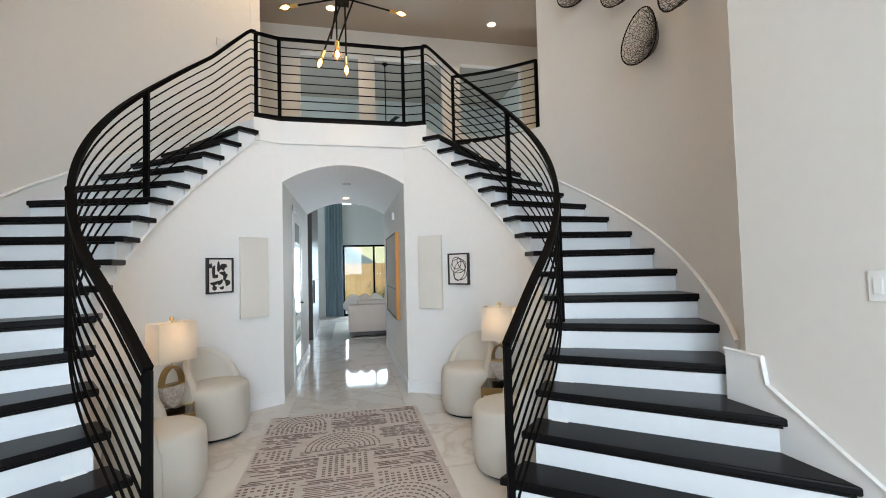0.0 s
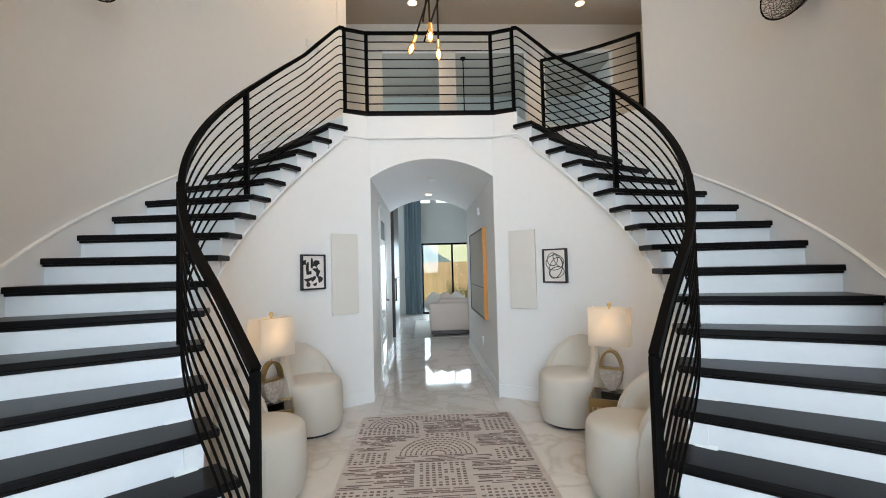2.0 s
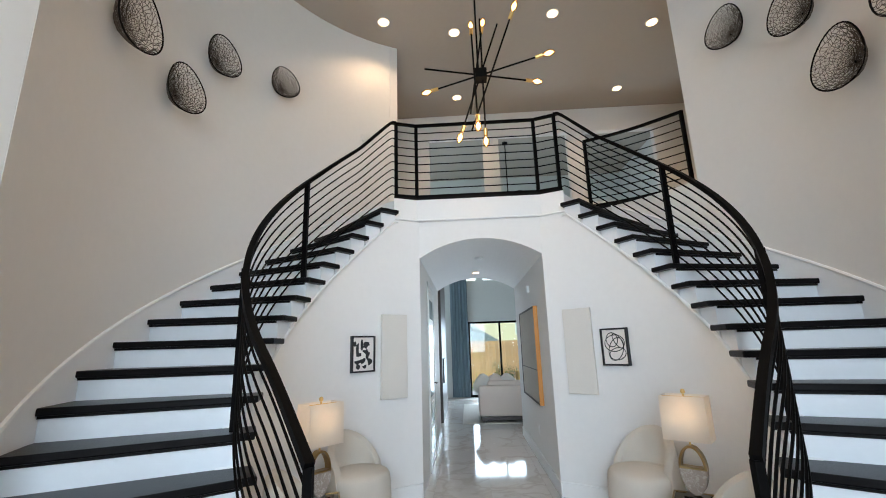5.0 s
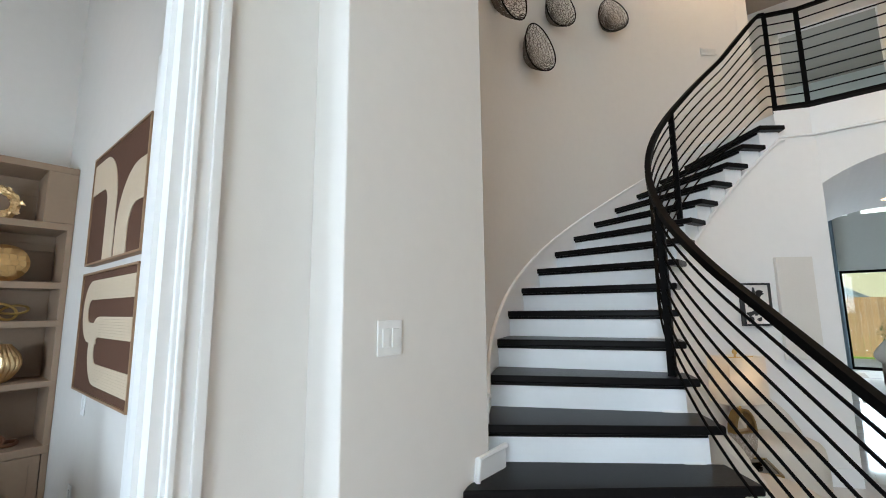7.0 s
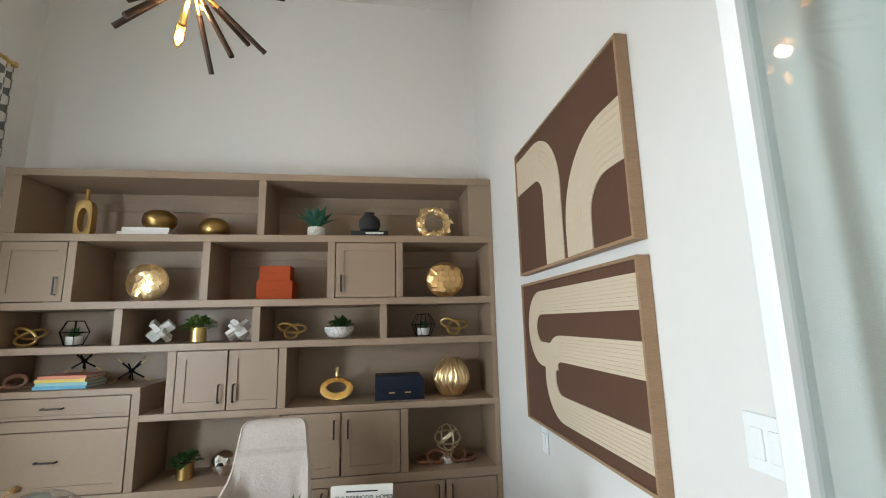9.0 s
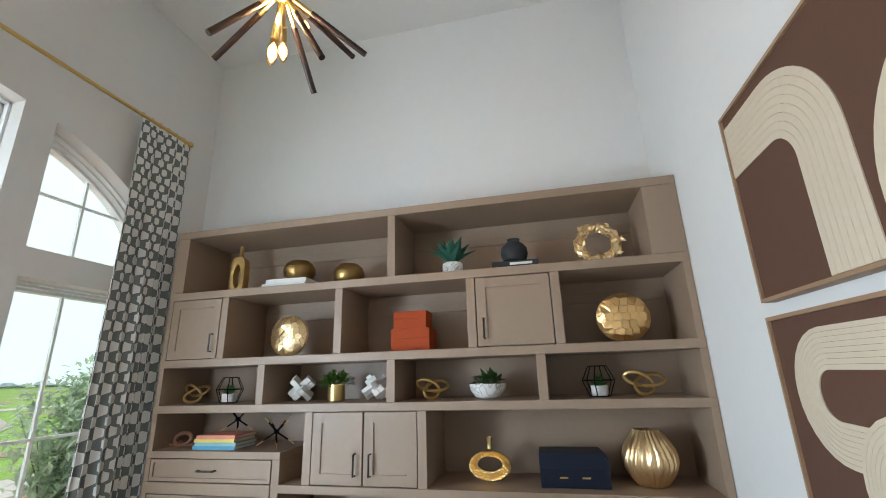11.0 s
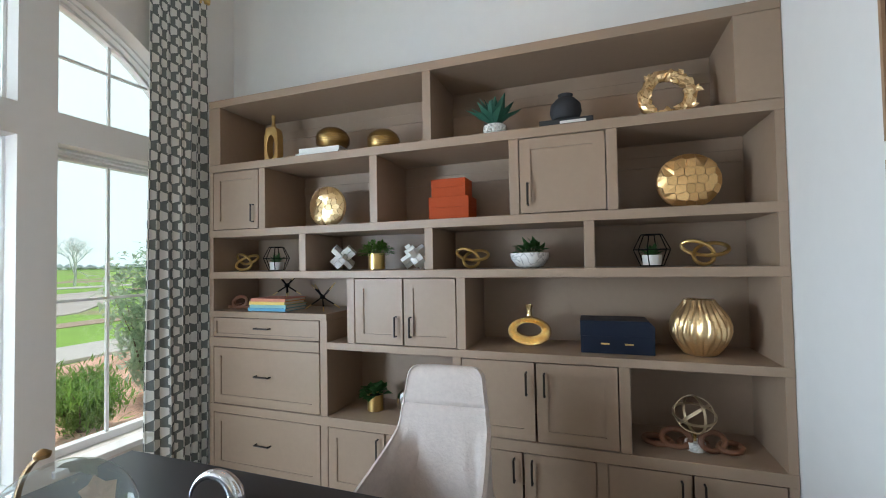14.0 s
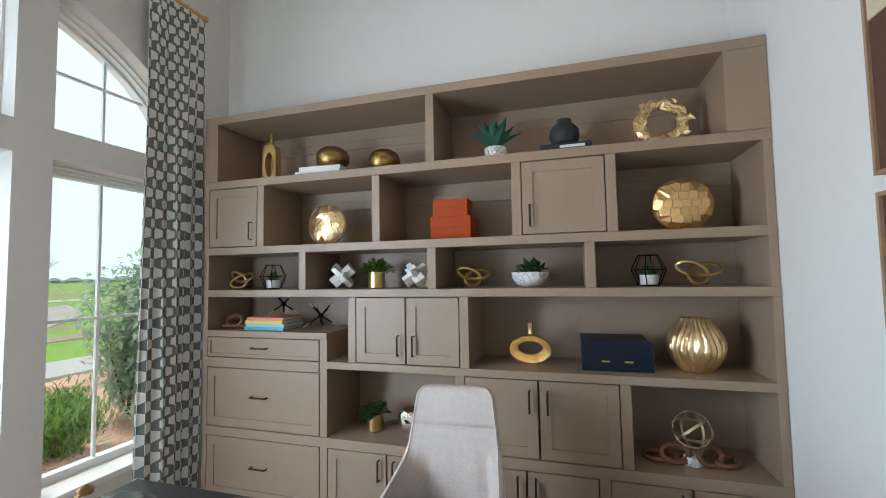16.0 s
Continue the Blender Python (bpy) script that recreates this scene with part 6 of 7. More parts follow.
def facet_disk(name, y, z, w, h, seed, label, mode, gold):
    """A flat round vase clad in gold plates."""
    o = put(name, y, z, label, "vase", "gold disc vases")
    r = random.Random(seed)
    bm = B()
    prof = [(0.0, 0.042), (0.55, 0.036), (0.85, 0.019), (0.96, 0.006), (0.985, 0.0)]
    rings = []
    for q, d in [(q, d) for q, d in prof] + [(q, -d) for q, d in prof[-2::-1]]:
        rings.append([(d, q * w / 2 * math.cos(2 * math.pi * i / 30) + (0 if q else 0.0005 * i), h / 2 + q * h / 2 * math.sin(2 * math.pi * i / 30)) for i in range(30)])
    loft(bm, rings, caps=False)
    part("body", bm, gold, o, smooth=True)
    seeds = []
    if mode:
        for k in range(49):
            gy, gz = (k % 7 - 3) / 3.4, (k // 7 - 3) / 3.4
            if gy * gy + gz * gz < 1.02:
                j = 0.03 if abs(gy) + abs(gz) < 0.9 else 0.11
                seeds.append((gy + 0.07 * ((k // 7) % 2) + r.uniform(-j, j), gz + r.uniform(-j, j)))
    else:
        while len(seeds) < 46:
            y, z = r.uniform(-1, 1), r.uniform(-1, 1)
            if y * y + z * z < 0.96 and all((y - a) ** 2 + (z - b) ** 2 > 0.022 for a, b in seeds):
                seeds.append((y, z))
    cl_ = B()
    for i, (sy, sz) in enumerate(seeds):
        cell = [(0.97 * math.cos(2 * math.pi * k / 40), 0.97 * math.sin(2 * math.pi * k / 40)) for k in range(40)]
        for j, (ty, tz) in enumerate(seeds):
            if i == j or not cell:
                continue
            ny, nz = ty - sy, tz - sz
            lim = ny * (sy + ty) / 2 + nz * (sz + tz) / 2 - 0.006 * math.hypot(ny, nz)
            out = []
            for (ay, az), (by, bz) in zip(cell, cell[1:] + cell[:1]):
                da, db = ay * ny + az * nz - lim, by * ny + bz * nz - lim
                if da <= 0:
                    out.append((ay, az))
                if da * db < 0:
                    f = da / (da - db)
                    out.append((ay + f * (by - ay), az + f * (bz - az)))
            cell = out
        if len(cell) < 3:
            continue
        proud, ky, kz = r.uniform(0.001, 0.0045), r.uniform(-0.025, 0.025), r.uniform(-0.025, 0.025)
        rim = lambda y, z, d: ((0.008 + 0.044 * max(0.0, 1 - (y * y + z * z) ** 1.5) ** 0.6 + d, y * w / 2, h / 2 + z * h / 2))
        loft(cl_, [[rim(y, z, -0.008) for y, z in cell], [rim(y, z, proud + ky * (y - sy) + kz * (z - sz)) for y, z in cell]])
    part("cladding", cl_, gold, o)


facet_disk("disc_vase", -6.67, 1.669, 0.275, 0.27, 3, "round gold disc vase with faceted shards", 0, M_GOLDPALE)
facet_disk("disc_vase", -4.59, 1.669, 0.29, 0.275, 5, "round gold disc vase with woven plates", 1, M_GOLDLEAF)


def lidded_box(y, z, w, d, h, m, label):
    o = put("lidded_box", y, z, label, "box")
    part("base", box(B(), -d / 2, d / 2, -w / 2, w / 2, 0, h * 0.5505, 0.0015), m, o)
    part("lid", box(B(), -d / 2 - 0.001, d / 2 + 0.001, -w / 2 - 0.001, w / 2 + 0.001, h * 0.551, h, 0.0015), m, o)


lidded_box(-5.81, 1.669, 0.24, 0.17, 0.135, M_LEATHER, "large orange leather lidded box")
lidded_box(-5.815, 1.8045, 0.205, 0.14, 0.105, M_LEATHER, "small orange leather box on a larger one")
nb = put("lidded_box", -4.94, 0.963, "navy lacquer box with small gold clasps", "box")
turn = Matrix(((0, 0, 1, 0), (1, 0, 0, 0), (0, 1, 0, 0), (0, 0, 0, 1)))
bm = box(B(), -0.1, 0.1, -0.17, 0.17, 0, 0.085, 0.0015)
part("base", bm, M_NAVY, nb)
bm = prism(B(), [(-0.171, 0.0855), (0.171, 0.0855), (0.171, 0.135), (0.145, 0.162), (-0.171, 0.162)], -0.101, 0.101)
bm.transform(turn)
part("lid", bm, M_NAVY, nb)
for yy in (-0.055, 0.055):
    part("clasp", box(B(), 0.1005, 0.108, yy - 0.02, yy + 0.02, 0.046, 0.053), M_BRASS, nb)


def knot(y, z, s, seed, label="open gold metal knot sculpture"):
    o = put("knot_sculpture", y, z, label, "sculpture", "gold knots", rz=seed * 17)
    pts = []
    for i in range(64):
        t = 2 * math.pi * i / 64
        u, v_ = (math.sin(t) + 2 * math.sin(2 * t)) / 6, (math.cos(t) - 2 * math.cos(2 * t)) / 6
        pts.append((s * (0.10 * math.sin(3 * t) - 0.25 * v_), s * (1.05 * u + 0.12 * v_), s * (0.62 * v_ - 0.12 * u)))
    low = min(p_[2] for p_ in pts)
    part("loop", tube(B(), [(a, b_, c - low + 0.009) for a, b_, c in pts], 0.009, 8, loop=True), M_BRASS, o, smooth=True)


knot(-7.36, 1.391, 0.20, 0)
knot(-5.70, 1.391, 0.19, 1)
knot(-4.53, 1.391, 0.205, 0)


def jack(y, z, s, seed):
    o = put("block_sculpture", y, z, "white interlocking block sculpture", "sculpture", "white block sculptures", rz=seed * 25)
    r = 0.2 * s
    turn = Matrix.Rotation(radians(35), 4, "X") @ Matrix.Rotation(radians(30 + seed * 10), 4, "Y")
    bars = []
    for ax in range(3):
        for sg in (-1, 1):
            e = [0.0, 0.0, 0.0]
            hw = [r, r, r]
            hw[ax] = s * 0.5
            e[(ax + 1) % 3] = sg * r * 0.55
            t = box(B(), *(q for k in range(3) for q in (e[k] - hw[k] * (1 if k == ax else 0.5), e[k] + hw[k] * (1 if k == ax else 0.5))))
            t.transform(turn)
            bars.append(t)
    low = min(v_.co.z for t in bars for v_ in t.verts)
    for t in bars:
        t.transform(Matrix.Translation((0, 0, -low)))
        part("bar", t, M_WHITEC, o)


jack(-6.56, 1.391, 0.165, 0)
jack(-6.06, 1.391, 0.16, 1)
pot_plant("potted_plant", -6.32, 1.391, [(0.045, 0), (0.052, 0.003), (0.052, 0.10), (0.047, 0.10), (0.047, 0.085), (0.002, 0.085)], M_BRASS, LEAFS[2], 230, 0.034, 0.022, "bright green plant in a gold pot", 41, bushy=0.10)
mb = pot_plant("bowl_planter", -5.37, 1.391, [(0.045, 0), (0.075, 0.012), (0.102, 0.05), (0.107, 0.082), (0.099, 0.082), (0.094, 0.055), (0.002, 0.06)], M_MARBLEW, LEAFS[0], 110, 0.05, 0.03, "small succulents in a white marble bowl", 42, bushy=0.075)


def terrarium(y, z, s, seed):
    o = put("terrarium_planter", y, z, "black wire terrarium holding a white potted succulent", "planter", "wire terrariums", rz=10 * seed)
    bot = [(0.055 * math.cos(a), 0.055 * math.sin(a), 0.004) for a in [math.pi / 3 * i for i in range(6)]]
    mid = [(0.088 * math.cos(a), 0.088 * math.sin(a), 0.085) for a in [math.pi / 3 * i for i in range(6)]]
    top = [(0.05 * math.cos(a), 0.05 * math.sin(a), 0.16) for a in [math.pi / 3 * i for i in range(6)]]
    for ring in (bot, mid, top):
        for i in range(6):
            part("wire", tube(B(), [ring[i], ring[(i + 1) % 6]], 0.0028, 5), M_IRON, o)
    for i in range(6):
        part("wire", tube(B(), [bot[i], mid[i], top[i]], 0.0028, 5), M_IRON, o)
    part("pot", lathe(B(), [(0.036, 0.002), (0.044, 0.008), (0.046, 0.058), (0.04, 0.058), (0.002, 0.05)], 16), M_WHITEC, o, smooth=True)
    bm = B()
    rosette(bm, (0, 0, 0.05), 30, 0.075, 0.022, seed, 1.0, 0.45)
    part("leaves", bm, LEAFS[0], o)


terrarium(-7.09, 1.391, 1, 51)
terrarium(-4.76, 1.391, 1, 52)


def wood_chain(y, z, links, s, label):
    o = put("wooden_chain", y, z, label, "ornament", x=SHX + 0.02)
    for k in range(links):
        w = s
        u = [(math.cos(a) * w * 0.5, math.sin(a) * w * 0.32) for a in [2 * math.pi * i / 18 for i in range(18)]]
        bm = tube(B(), [(q, p_, 0) for p_, q in u], s * 0.105, 8, loop=True)
        m = Matrix.Translation((0.03 * (k % 2), (k - (links - 1) / 2) * s * 0.62, s * (0.12 if k % 2 == 0 else 0.30))) @ Matrix.Rotation(radians(14 * (k - 1)), 4, "Z") @ Matrix.Rotation(radians(8 if k % 2 == 0 else 68), 4, "Y")
        bm.transform(m)
        low = min(v_.co.z for v_ in bm.verts)
        if low < 0:
            bm.transform(Matrix.Translation((0, 0, -low)))
        part("link", bm, M_CHAINW, o, smooth=True)


wood_chain(-7.36, 1.131, 3, 0.12, "brown carved wooden chain in a heap")
wood_chain(-4.61, 0.519, 5, 0.125, "brown carved wooden chain lying on the shelf")
COVERS = [("blue", (0.10, 0.33, 0.50)), ("teal", (0.25, 0.50, 0.50)), ("yellow", (0.72, 0.52, 0.12)), ("coral", (0.62, 0.22, 0.14))]
for k, (nm, c) in enumerate(COVERS):
    book(-7.05 + 0.01 * (k % 2), 1.131 + 0.0205 * k, 0.30 - 0.008 * k, 0.21, 0.02, mat("cover_" + nm, c, 0.5, vary=0.05), "thin " + nm + " book in a bright stack", x=-5.33)


def spike(y, z, s, seed, x=SHX):
    r = random.Random(seed)
    o = put("spike_sculpture", y, z, "black and gold rod star sculpture", "sculpture", "rod stars", x=x)
    dirs = [Vector((0.3, 0.8, 0.55)), Vector((-0.2, -0.8, 0.6)), Vector((0.75, 0.1, 0.65)), Vector((-0.7, 0.25, 0.66)), Vector((0.35, -0.75, -0.55)), Vector((-0.35, 0.75, -0.55)), Vector((0.5, 0.4, -0.6)), Vector((-0.6, -0.4, -0.58))]
    for d in dirs:
        d = d.normalized()
        part("rod", tube(B(), [Vector((0, 0, s * 0.6)), Vector((0, 0, s * 0.6)) + d * s * 0.62], 0.005, 6), M_IRON, o)
        part("tip", tube(B(), [Vector((0, 0, s * 0.6)) + d * s * 0.62, Vector((0, 0, s * 0.6)) + d * s * 0.95], 0.0035, 6), M_BRASS, o)
    hb = lathe(B(), [(0.001, -0.018), (0.016, -0.008), (0.017, 0.008), (0.001, 0.018)], 8)
    hb.transform(Matrix.Translation((0, 0, s * 0.6)))
    part("hub", hb, M_IRON, o)


spike(-7.03, 1.214, 0.12, 1, -5.40)
spike(-6.72, 1.131, 0.14, 2)
# ring vase
rv = put("ring_vase", -5.38, 0.963, "polished gold ring-shaped vase with a short neck", "vase")
rings = []
for i in range(48):
    a = 2 * math.pi * i / 48
    oy, oz = 0.118 * math.cos(a), 0.080 + 0.080 * math.sin(a)
    iy, iz = 0.064 * math.cos(a), 0.092 + 0.034 * math.sin(a)
    ring = []
    for q in range(23):
        f = q / 22
        ring.append((0.005 + 0.034 * math.sin(math.pi * f) ** 0.6 + 0.0016 * (-1) ** q, oy + (iy - oy) * f, oz + (iz - oz) * f))
    for q in range(8, 0, -1):
        f = q / 9
        ring.append((-0.005 - 0.034 * math.sin(math.pi * f) ** 0.6, oy + (iy - oy) * f, oz + (iz - oz) * f))
    rings.append(ring)
rings.append(rings[0])
bm = loft(B(), rings, caps=False)
M_HAMMER = mat("hammered_gold", (0.85, 0.60, 0.26), 0.22, 1.0, vary=0.1, scale=30, bump=0.6, bump_scale=150)
part("body", bm, M_HAMMER, rv, smooth=True)
part("neck", lathe(B(), [(0.03, 0.152), (0.016, 0.166), (0.0135, 0.195), (0.022, 0.225), (0.019, 0.225), (0.01, 0.195)], 16), M_GOLD, rv, smooth=True)
rb = put("ribbed_vase", -4.56, 0.963, "gold ribbed gourd vase with a narrow mouth", "vase")
bm = lathe(B(), [(0.055, 0.0), (0.070, 0.006), (0.088, 0.028), (0.106, 0.055), (0.121, 0.085), (0.129, 0.115), (0.129, 0.145), (0.120, 0.178), (0.103, 0.208), (0.084, 0.234), (0.068, 0.256), (0.064, 0.265), (0.057, 0.265), (0.062, 0.245), (0.09, 0.2), (0.002, 0.19)], 176, wob=lambda a, z: 1 + 0.095 * (abs(math.sin(12 * a + 0.9 * math.sin(z * 30 + 2 * math.sin(3 * a)))) - 0.5) + 0.012 * noise.noise((9 * math.cos(a), 9 * math.sin(a), z * 60)))
part("body", bm, M_GOLDPALE, rb, smooth=True)
pot_plant("potted_plant", -6.34, 0.519, [(0.042, 0), (0.05, 0.004), (0.05, 0.10), (0.044, 0.10), (0.044, 0.085), (0.002, 0.085)], M_BRASS, LEAFS[0], 46, 0.062, 0.055, "glossy green leaves in a gold pot", 61, bushy=0.068)
mbll = put("mirror_ball", -6.10, 0.519, "shiny chrome faceted sphere ornament", "ornament")
bm = bmesh.new()
bmesh.ops.create_icosphere(bm, subdivisions=3, radius=0.085)
r = random.Random(6)
for v_ in bm.verts:
    v_.co *= 1 + r.uniform(-0.035, 0.02)
bm.transform(Matrix.Translation((0, 0, 0.083)))
part("sphere", bm, M_CHROME, mbll)
ar = put("armillary_sphere", -4.605, 0.519, "pale gold ring sphere on a white marble base", "sculpture", x=-5.33)
part("base", lathe(B(), [(0.043, 0), (0.045, 0.005), (0.045, 0.035), (0.041, 0.04), (0.002, 0.04)], 24), M_MARBLEW, ar, smooth=True)
part("stem", tube(B(), [(0, 0, 0.04), (0, 0, 0.075)], 0.007), M_GOLD, ar)
M_PALEGOLD = mat("pale_gold", (0.66, 0.55, 0.38), 0.35, 1.0, vary=0.05)
for k, (rx, rz_) in enumerate(((0, 0), (90, 20), (65, 70), (40, -50))):
    bm = tube(B(), [((0.092 - 0.004 * k) * math.cos(a), (0.092 - 0.004 * k) * math.sin(a), 0) for a in [2 * math.pi * i / 36 for i in range(36)]], 0, loop=True, flat=(0.004, 0.012))
    bm.transform(Matrix.Translation((0, 0, 0.166)) @ pose(0, 0, 0, rx, 15, rz_))
    part("ring", bm, M_PALEGOLD, ar, smooth=True)

# ---- desk and what stands on it ----
M_DESK = mat("black_desk", (0.018, 0.016, 0.017), 0.35, vary=0.25, scale=10, stretch=(8, 1, 1))
desk = thing("desk", "black wooden writing desk", "desk", at=(-3.72, -5.80, 0.005))
part("desktop", box(B(), -0.39, 0.37, -0.86, 0.83, 0.715, 0.755, 0.003), M_DESK, desk)
for y in (-0.80, 0.74):
    part("side_panel", box(B(), -0.35, 0.33, y, y + 0.05, 0, 0.7145), M_DESK, desk)
part("modesty_panel", box(B(), 0.22, 0.25, -0.7495, 0.7395, 0.25, 0.7145), M_DESK, desk)
DZ = 0.761
sg = thing("sign_card", "white printed card in an upright acrylic holder", "sign", at=(-3.66, -5.13, DZ), rz=-4)
part("card", box(B(), -0.003, 0.003, -0.098, 0.098, 0.004, 0.225), M_PAPER, sg)


def lettering(words, size, m, parent):
    """Raised words in the built-in font."""
    cu_ = bpy.data.curves.new("lettering", "FONT")
    cu_.body, cu_.size, cu_.extrude, cu_.align_x = words, size, 0.0004, "CENTER"
    tmp = new("lettering", cu_)
    bpy.context.view_layer.update()
    me = bpy.data.meshes.new_from_object(tmp)
    bpy.data.objects.remove(tmp)
    me.materials.append(M_MATBLACK)
    ob = new("lettering", me)
    ob.parent, ob.matrix_basis = parent, m
    return ob


upright = Matrix(((0, 0, 1, 0.0036), (1, 0, 0, 0), (0, 1, 0, 0), (0, 0, 0, 1)))
lettering("BUILDERS", 0.0165, Matrix.Translation((0, -0.048, 0.183)) @ upright, sg)
lettering("MODEL HOMES", 0.0165, Matrix.Translation((0, 0.042, 0.183)) @ upright, sg)
part("logo_bar", box(B(), 0.0031, 0.004, -0.05, 0.05, 0.205, 0.209), M_MATBLACK, sg)
for y0, y1, z0, z1, k in ((-0.06, 0.0, 0.11, 0.165, 2), (0.0, 0.055, 0.125, 0.172, 0), (0.01, 0.07, 0.085, 0.12, 2), (-0.03, 0.01, 0.09, 0.105, 1)):
    bm = B()
    blob(bm, (y0 + y1) / 2, (z0 + z1) / 2, (y1 - y0) / 2, (z1 - z0) / 2)
    bm.transform(Matrix(((0, -1, 0, -0.0005), (1, 0, 0, 0), (0, 0, 1, 0), (0, 0, 0, 1))))
    part("map_patch", bm, LEAFS[k], sg)
for k in range(4):
    part("text_line", box(B(), 0.0031, 0.0036, -0.08, 0.07 - 0.02 * (k % 2), 0.02 + 0.012 * k, 0.024 + 0.012 * k), M_GREYART, sg)
part("holder_foot", box(B(), -0.04, 0.03, -0.1, 0.1, 0, 0.004), M_GLASS, sg)
M_RIB = mat("white_ribbed_pot", (0.70, 0.68, 0.64), 0.6, vary=0.05, scale=30)
o = thing("potted_plant", "green succulents in a white ribbed pot on the desk", "plant", at=(-3.67, -5.36, DZ))
part("pot", lathe(B(), [(0.06, 0), (0.07, 0.006), (0.078, 0.10), (0.072, 0.10), (0.068, 0.085), (0.002, 0.085)], 64, wob=lambda a, z: 1 + 0.012 * math.sin(32 * a)), M_RIB, o, smooth=True)
bm = B()
rosette(bm, (0, 0.01, 0.085), 34, 0.12, 0.032, 71, 1.0, 0.5)
part("leaves", bm, LEAFS[0], o)
bm = B()
r = random.Random(72)
for k in range(260):
    f = r.random()
    pt = Vector((r.gauss(0.0, 0.02), -0.07 - 0.03 * f + r.gauss(0, 0.01), 0.10 - 0.085 * f + r.gauss(0, 0.006)))
    leaf_to(bm, pt, Vector((r.gauss(0, 1), r.gauss(0, 1), r.gauss(0, 1))), 0.012, 0.009)
part("trailing_leaves", bm, LEAFS[3], o)
mg = thing("magazine", "dark glossy magazine lying on the desk", "magazine", at=(-3.62, -5.75, DZ), rz=12)
part("pages", box(B(), -0.11, 0.11, -0.14, 0.14, 0, 0.008, 0.001), M_PAGES, mg)
part("cover", box(B(), -0.111, 0.111, -0.141, 0.141, 0.0082, 0.0095), mat("dark_cover", (0.07, 0.05, 0.06), 0.25, vary=0.6, scale=30), mg)
gl = thing("desk_globe", "clear glass globe with dark continents in a brass arm", "globe", at=(-3.50, -5.95, DZ))
part("foot", lathe(B(), [(0.06, 0), (0.06, 0.008), (0.012, 0.014), (0.008, 0.082)], 24), M_BRASS, gl, smooth=True)
bm = bmesh.new()
bmesh.ops.create_uvsphere(bm, u_segments=28, v_segments=18, radius=0.117)
bm.transform(Matrix.Translation((0, 0, 0.206)))
part("sphere", bm, glass("globe_glass", (0.93, 0.96, 0.96)), gl, smooth=True)
r = random.Random(14)
for k in range(7):
    bm = B()
    a, e = r.uniform(0, 6.28), r.uniform(-0.6, 0.9)
    c = Vector((math.cos(a) * math.cos(e), math.sin(a) * math.cos(e), math.sin(e)))
    s1 = c.orthogonal().normalized()
    s2 = c.cross(s1)
    rim = []
    for i in range(14):
        t = 2 * math.pi * i / 14
        q = r.uniform(0.18, 0.42)
        rim.append(bm.verts.new((c + (s1 * math.cos(t) + s2 * math.sin(t)) * q).normalized() * 0.1182 + Vector((0, 0, 0.206))))
    mid_v = bm.verts.new(c * 0.1186 + Vector((0, 0, 0.206)))
    for i in range(14):
        bm.faces.new((mid_v, rim[i], rim[(i + 1) % 14]))
    part("continent", bm, M_GREYART, gl)
bm = tube(B(), [(0, -0.134 * math.sin(a), 0.206 - 0.134 * math.cos(a)) for a in [math.pi * i / 20 for i in range(21)]], 0, flat=(0.008, 0.006))
bm.transform(Matrix.Translation((0, 0, 0.206)) @ Matrix.Rotation(radians(23), 4, "X") @ Matrix.Translation((0, 0, -0.206)))
part("arm", bm, M_ANTIQUE, gl)
kb = lathe(B(), [(0.012, 0), (0.014, 0.008), (0.006, 0.014), (0.002, 0.016)], 12)
kb.transform(Matrix.Translation((0, -0.055, 0.325)))
part("knob", kb, M_ANTIQUE, gl, smooth=True)
hn = thing("horn_ornament", "curved polished silver horn on the desk", "ornament", at=(-3.94, -6.08, DZ), rz=20)
bm = tube(B(), [(0, 0.055 * math.cos(a) * 1.2, 0.012 + 0.075 * math.sin(a)) for a in [math.pi * 0.95 * i / 18 for i in range(19)]], lambda f: 0.024 * (1 - f) + 0.003, 10)
low = min(v_.co.z for v_ in bm.verts)
bm.transform(Matrix.Translation((0, 0, -low)))
part("horn", bm, M_CHROME, hn, smooth=True)

# ---- office chair ----
M_CHAIR = mat("beige_velvet", (0.52, 0.445, 0.40), 0.85, vary=0.10, scale=9, bump=0.2, bump_scale=90)
oc = thing("office_chair", "beige upholstered high-back desk chair", "chair", at=(-4.42, -5.625, 0.005), rz=3)
NZ = 44


def shell_ring(z, shrink, cap=0.0):
    """One level of the upholstered shell: a U that opens to the front, its arms falling away with height."""
    f = (z - 0.42) / 0.565
    w = 0.25 - 0.085 * max(0.0, f) ** 0.9 + 0.06 * max(0.0, (0.72 - z) / 0.3) - shrink
    t = min(1.0, max(0.0, (z - 0.60) / 0.16))
    ln = 0.03 + 0.40 * (1 - t) ** 1.6
    xb = -0.20 - 0.12 * f
    th = (0.06 - 0.02 * f) * (1 - cap)
    outer, inner = [], []
    for j in range(29):
        a = radians(-90 + 180 * j / 28)
        s, c = math.sin(a), math.cos(a)
        sy, cx_ = math.copysign(abs(s) ** 0.55, s), 1 - abs(c) ** 0.55
        outer.append((xb + ln * cx_, w * sy, z))
        fold = 0.016 * math.sin(46 * w * sy + 5 * z) * max(0.0, 1 - abs(z - 0.62) / 0.14) * (abs(s) < 0.8)
        seam = -0.012 * math.exp(-((z - 0.835) / 0.008) ** 2)
        inner.append((xb + th * (1 - 0.1 * abs(s)) + (ln - th * 0.5) * cx_ + fold + seam, (w - th * 0.8 * abs(s) * (1 - 0.7 * abs(s) ** 8)) * sy, z))
    return outer + inner[::-1]


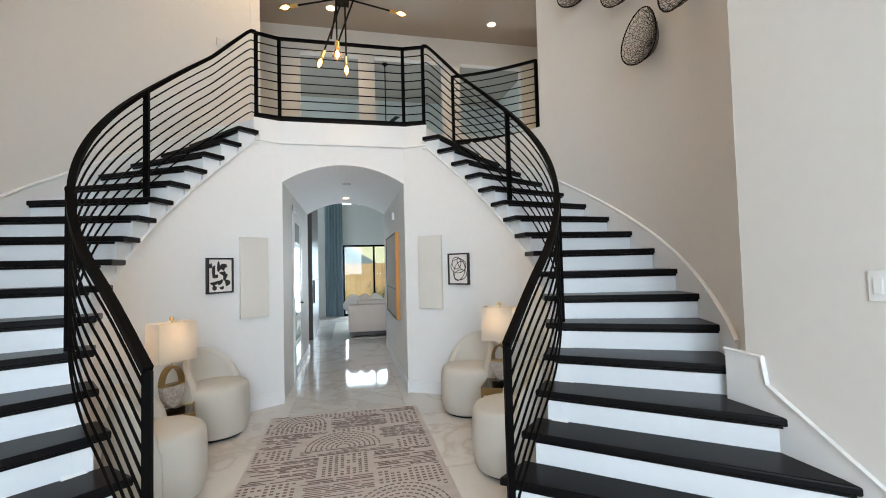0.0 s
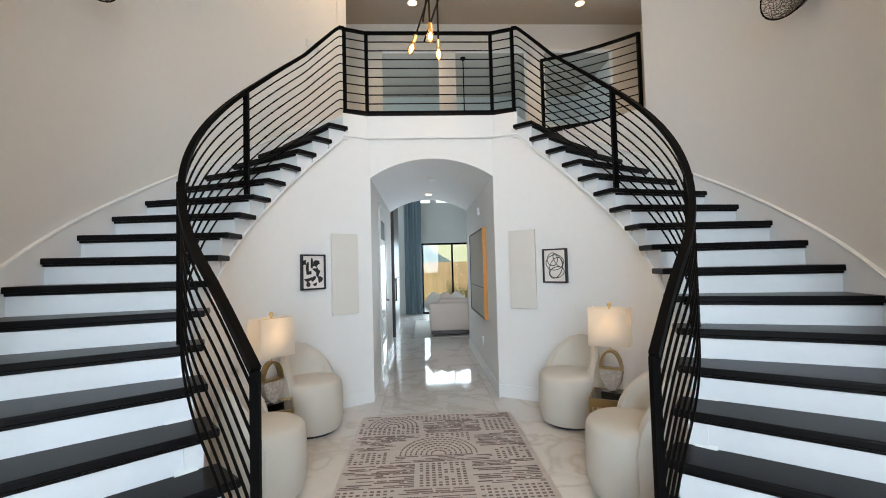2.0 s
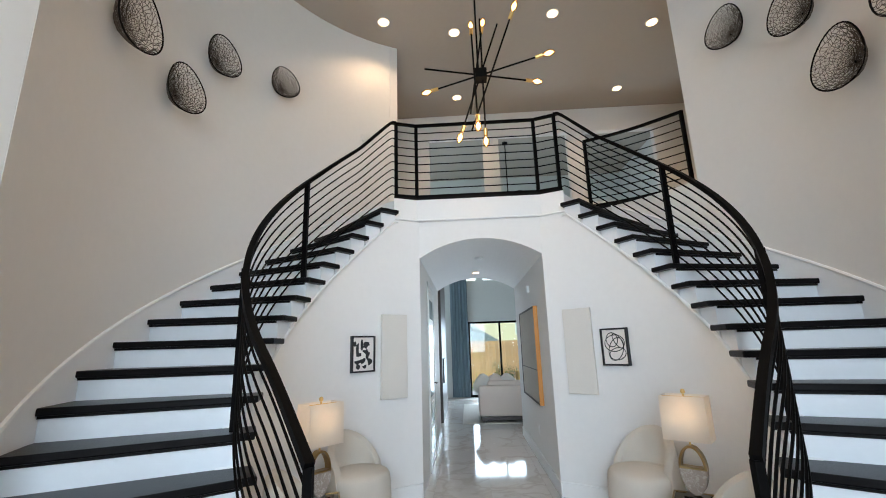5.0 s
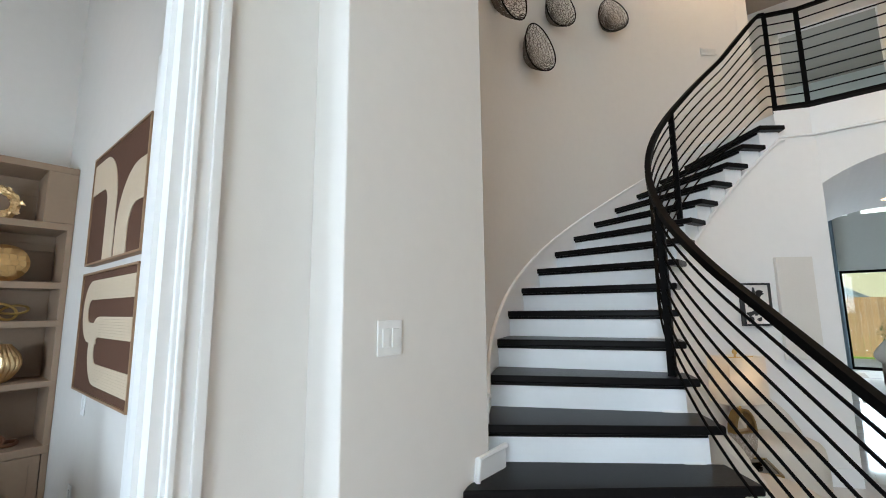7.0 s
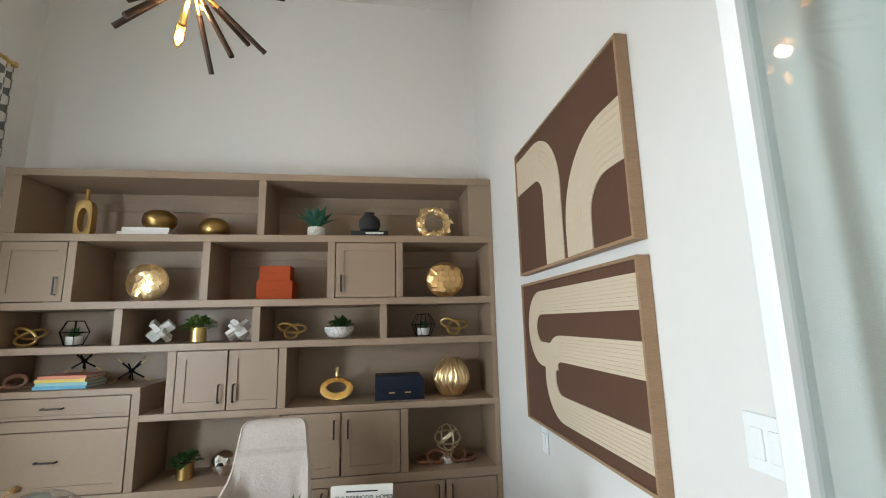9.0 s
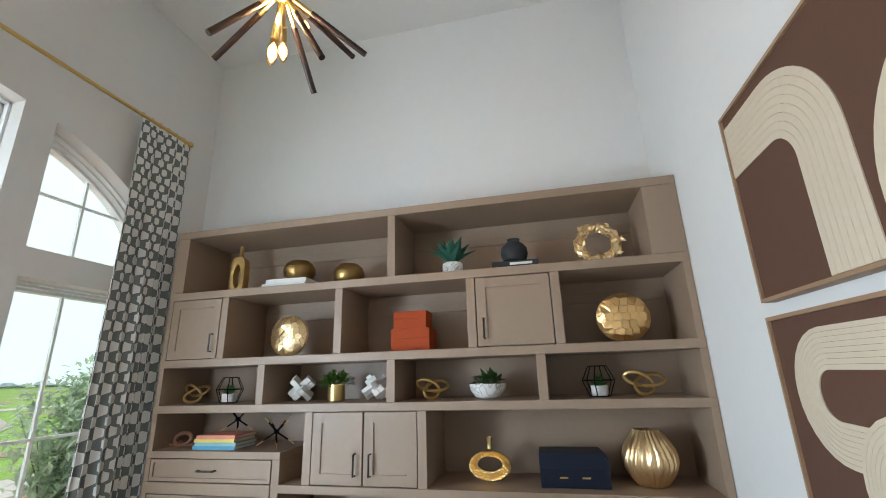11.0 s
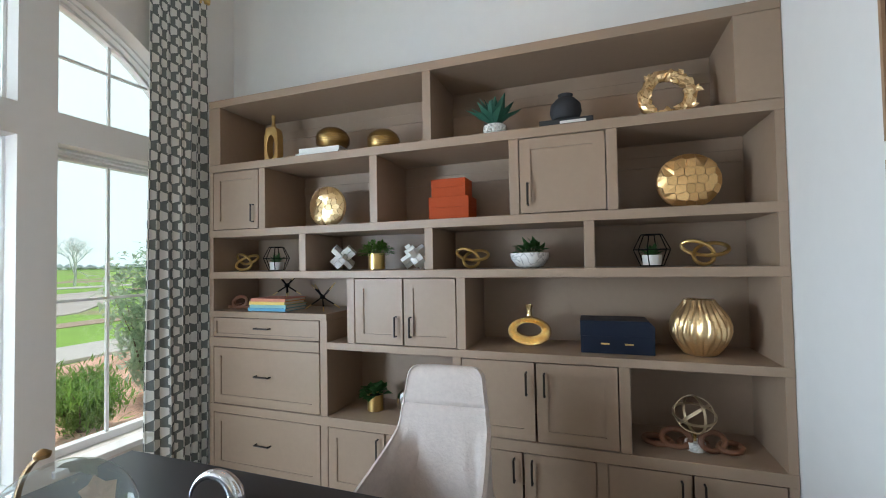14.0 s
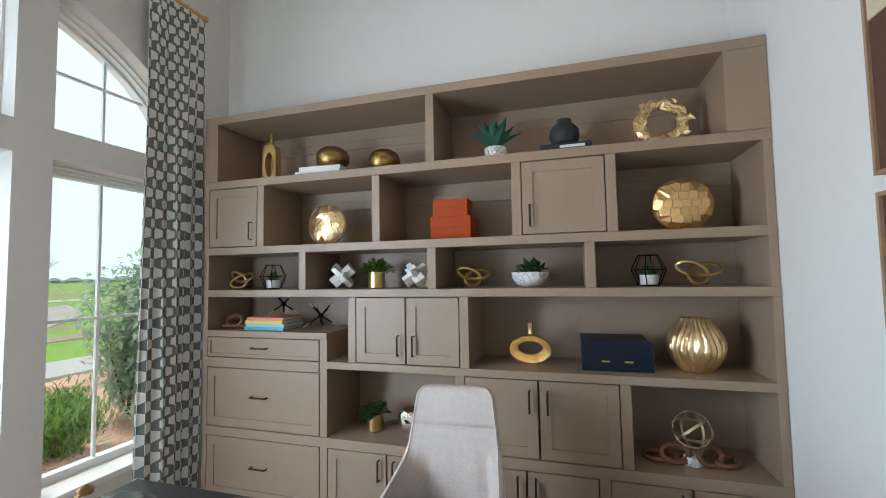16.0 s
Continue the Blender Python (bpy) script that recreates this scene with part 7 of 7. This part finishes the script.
rings = [shell_ring(0.40 + 0.545 * k / NZ, 0.0) for k in range(NZ + 1)]
for k in range(1, 6):
    a = radians(18 * k)
    rings.append(shell_ring(0.945 + 0.04 * math.sin(a), 0.04 * (1 - math.cos(a)), 0.75 * (1 - math.cos(a))))
part("backrest", loft(B(), rings), M_CHAIR, oc, "beige shell running forward into the arms", smooth=True)
part("seat", box(B(), -0.17, 0.25, -0.17, 0.17, 0.38, 0.48, 0.045), M_CHAIR, oc, smooth=True)
part("gas_column", tube(B(), [(0, 0, 0.09), (0, 0, 0.38)], 0.025, 12), M_IRON, oc, smooth=True)
for k in range(5):
    a = 2 * math.pi * k / 5
    part("foot", tube(B(), [(0, 0, 0.09), (0.28 * math.cos(a), 0.28 * math.sin(a), 0.06)], 0.016, 8), M_IRON, oc)
    cs_ = lathe(B(), [(0.002, -0.012), (0.028, -0.012), (0.028, 0.012), (0.002, 0.012)], 12)
    cs_.transform(Matrix.Translation((0.28 * math.cos(a), 0.28 * math.sin(a), 0.029)) @ Matrix.Rotation(radians(90), 4, "X"))
    part("castor", cs_, M_BLACK, oc)

# ---- office chandelier ----
OH = Vector((-3.96, -5.90, 3.0))
oc2 = thing("sputnik_chandelier", "brass and bronze sputnik chandelier with warm bulbs", "chandelier", at=tuple(OH))
M_BRONZE = mat("bronze_rod", (0.030, 0.016, 0.011), 0.4, 0.3, vary=0.2, scale=30)
hb = bmesh.new()
bmesh.ops.create_uvsphere(hb, u_segments=20, v_segments=12, radius=0.05)
part("hub", hb, M_BRASS, oc2, smooth=True)
part("stem", tube(B(), [(0, 0, 0.04), (0, 0, O_CEIL - OH.z - 0.02)], 0.008), M_BRASS, oc2)
part("canopy", lathe(B(), [(0.06, O_CEIL - OH.z - 0.025), (0.06, O_CEIL - OH.z), (0.01, O_CEIL - OH.z)], 20), M_BRASS, oc2, smooth=True)
r = random.Random(9)
ga = math.pi * (3 - math.sqrt(5))
N = 26
for k in range(N):
    zz = 1 - 2 * (k + 0.5) / N
    rad = math.sqrt(1 - zz * zz)
    d = Vector((rad * math.cos(ga * k + 0.6), rad * math.sin(ga * k + 0.6), zz))
    if zz > 0.86:
        continue
    if k % 4 == 1:
        part("arm", tube(B(), [d * 0.04, d * 0.17], 0.011, 8), M_BRASS, oc2, smooth=True)
        bulb_at(oc2, d * 0.20, d, M_BRASS, 0.022)
    else:
        part("arm", tube(B(), [d * 0.04, d * 0.17], 0.009, 8), M_BRASS, oc2, smooth=True)
        part("rod", tube(B(), [d * 0.13, d * 0.385], 0.0125, 10), M_BRONZE, oc2, smooth=True)
lamp("office_chandelier_glow", "POINT", pose(OH.x, OH.y, OH.z - 0.11), 11, WARM, 0.035)
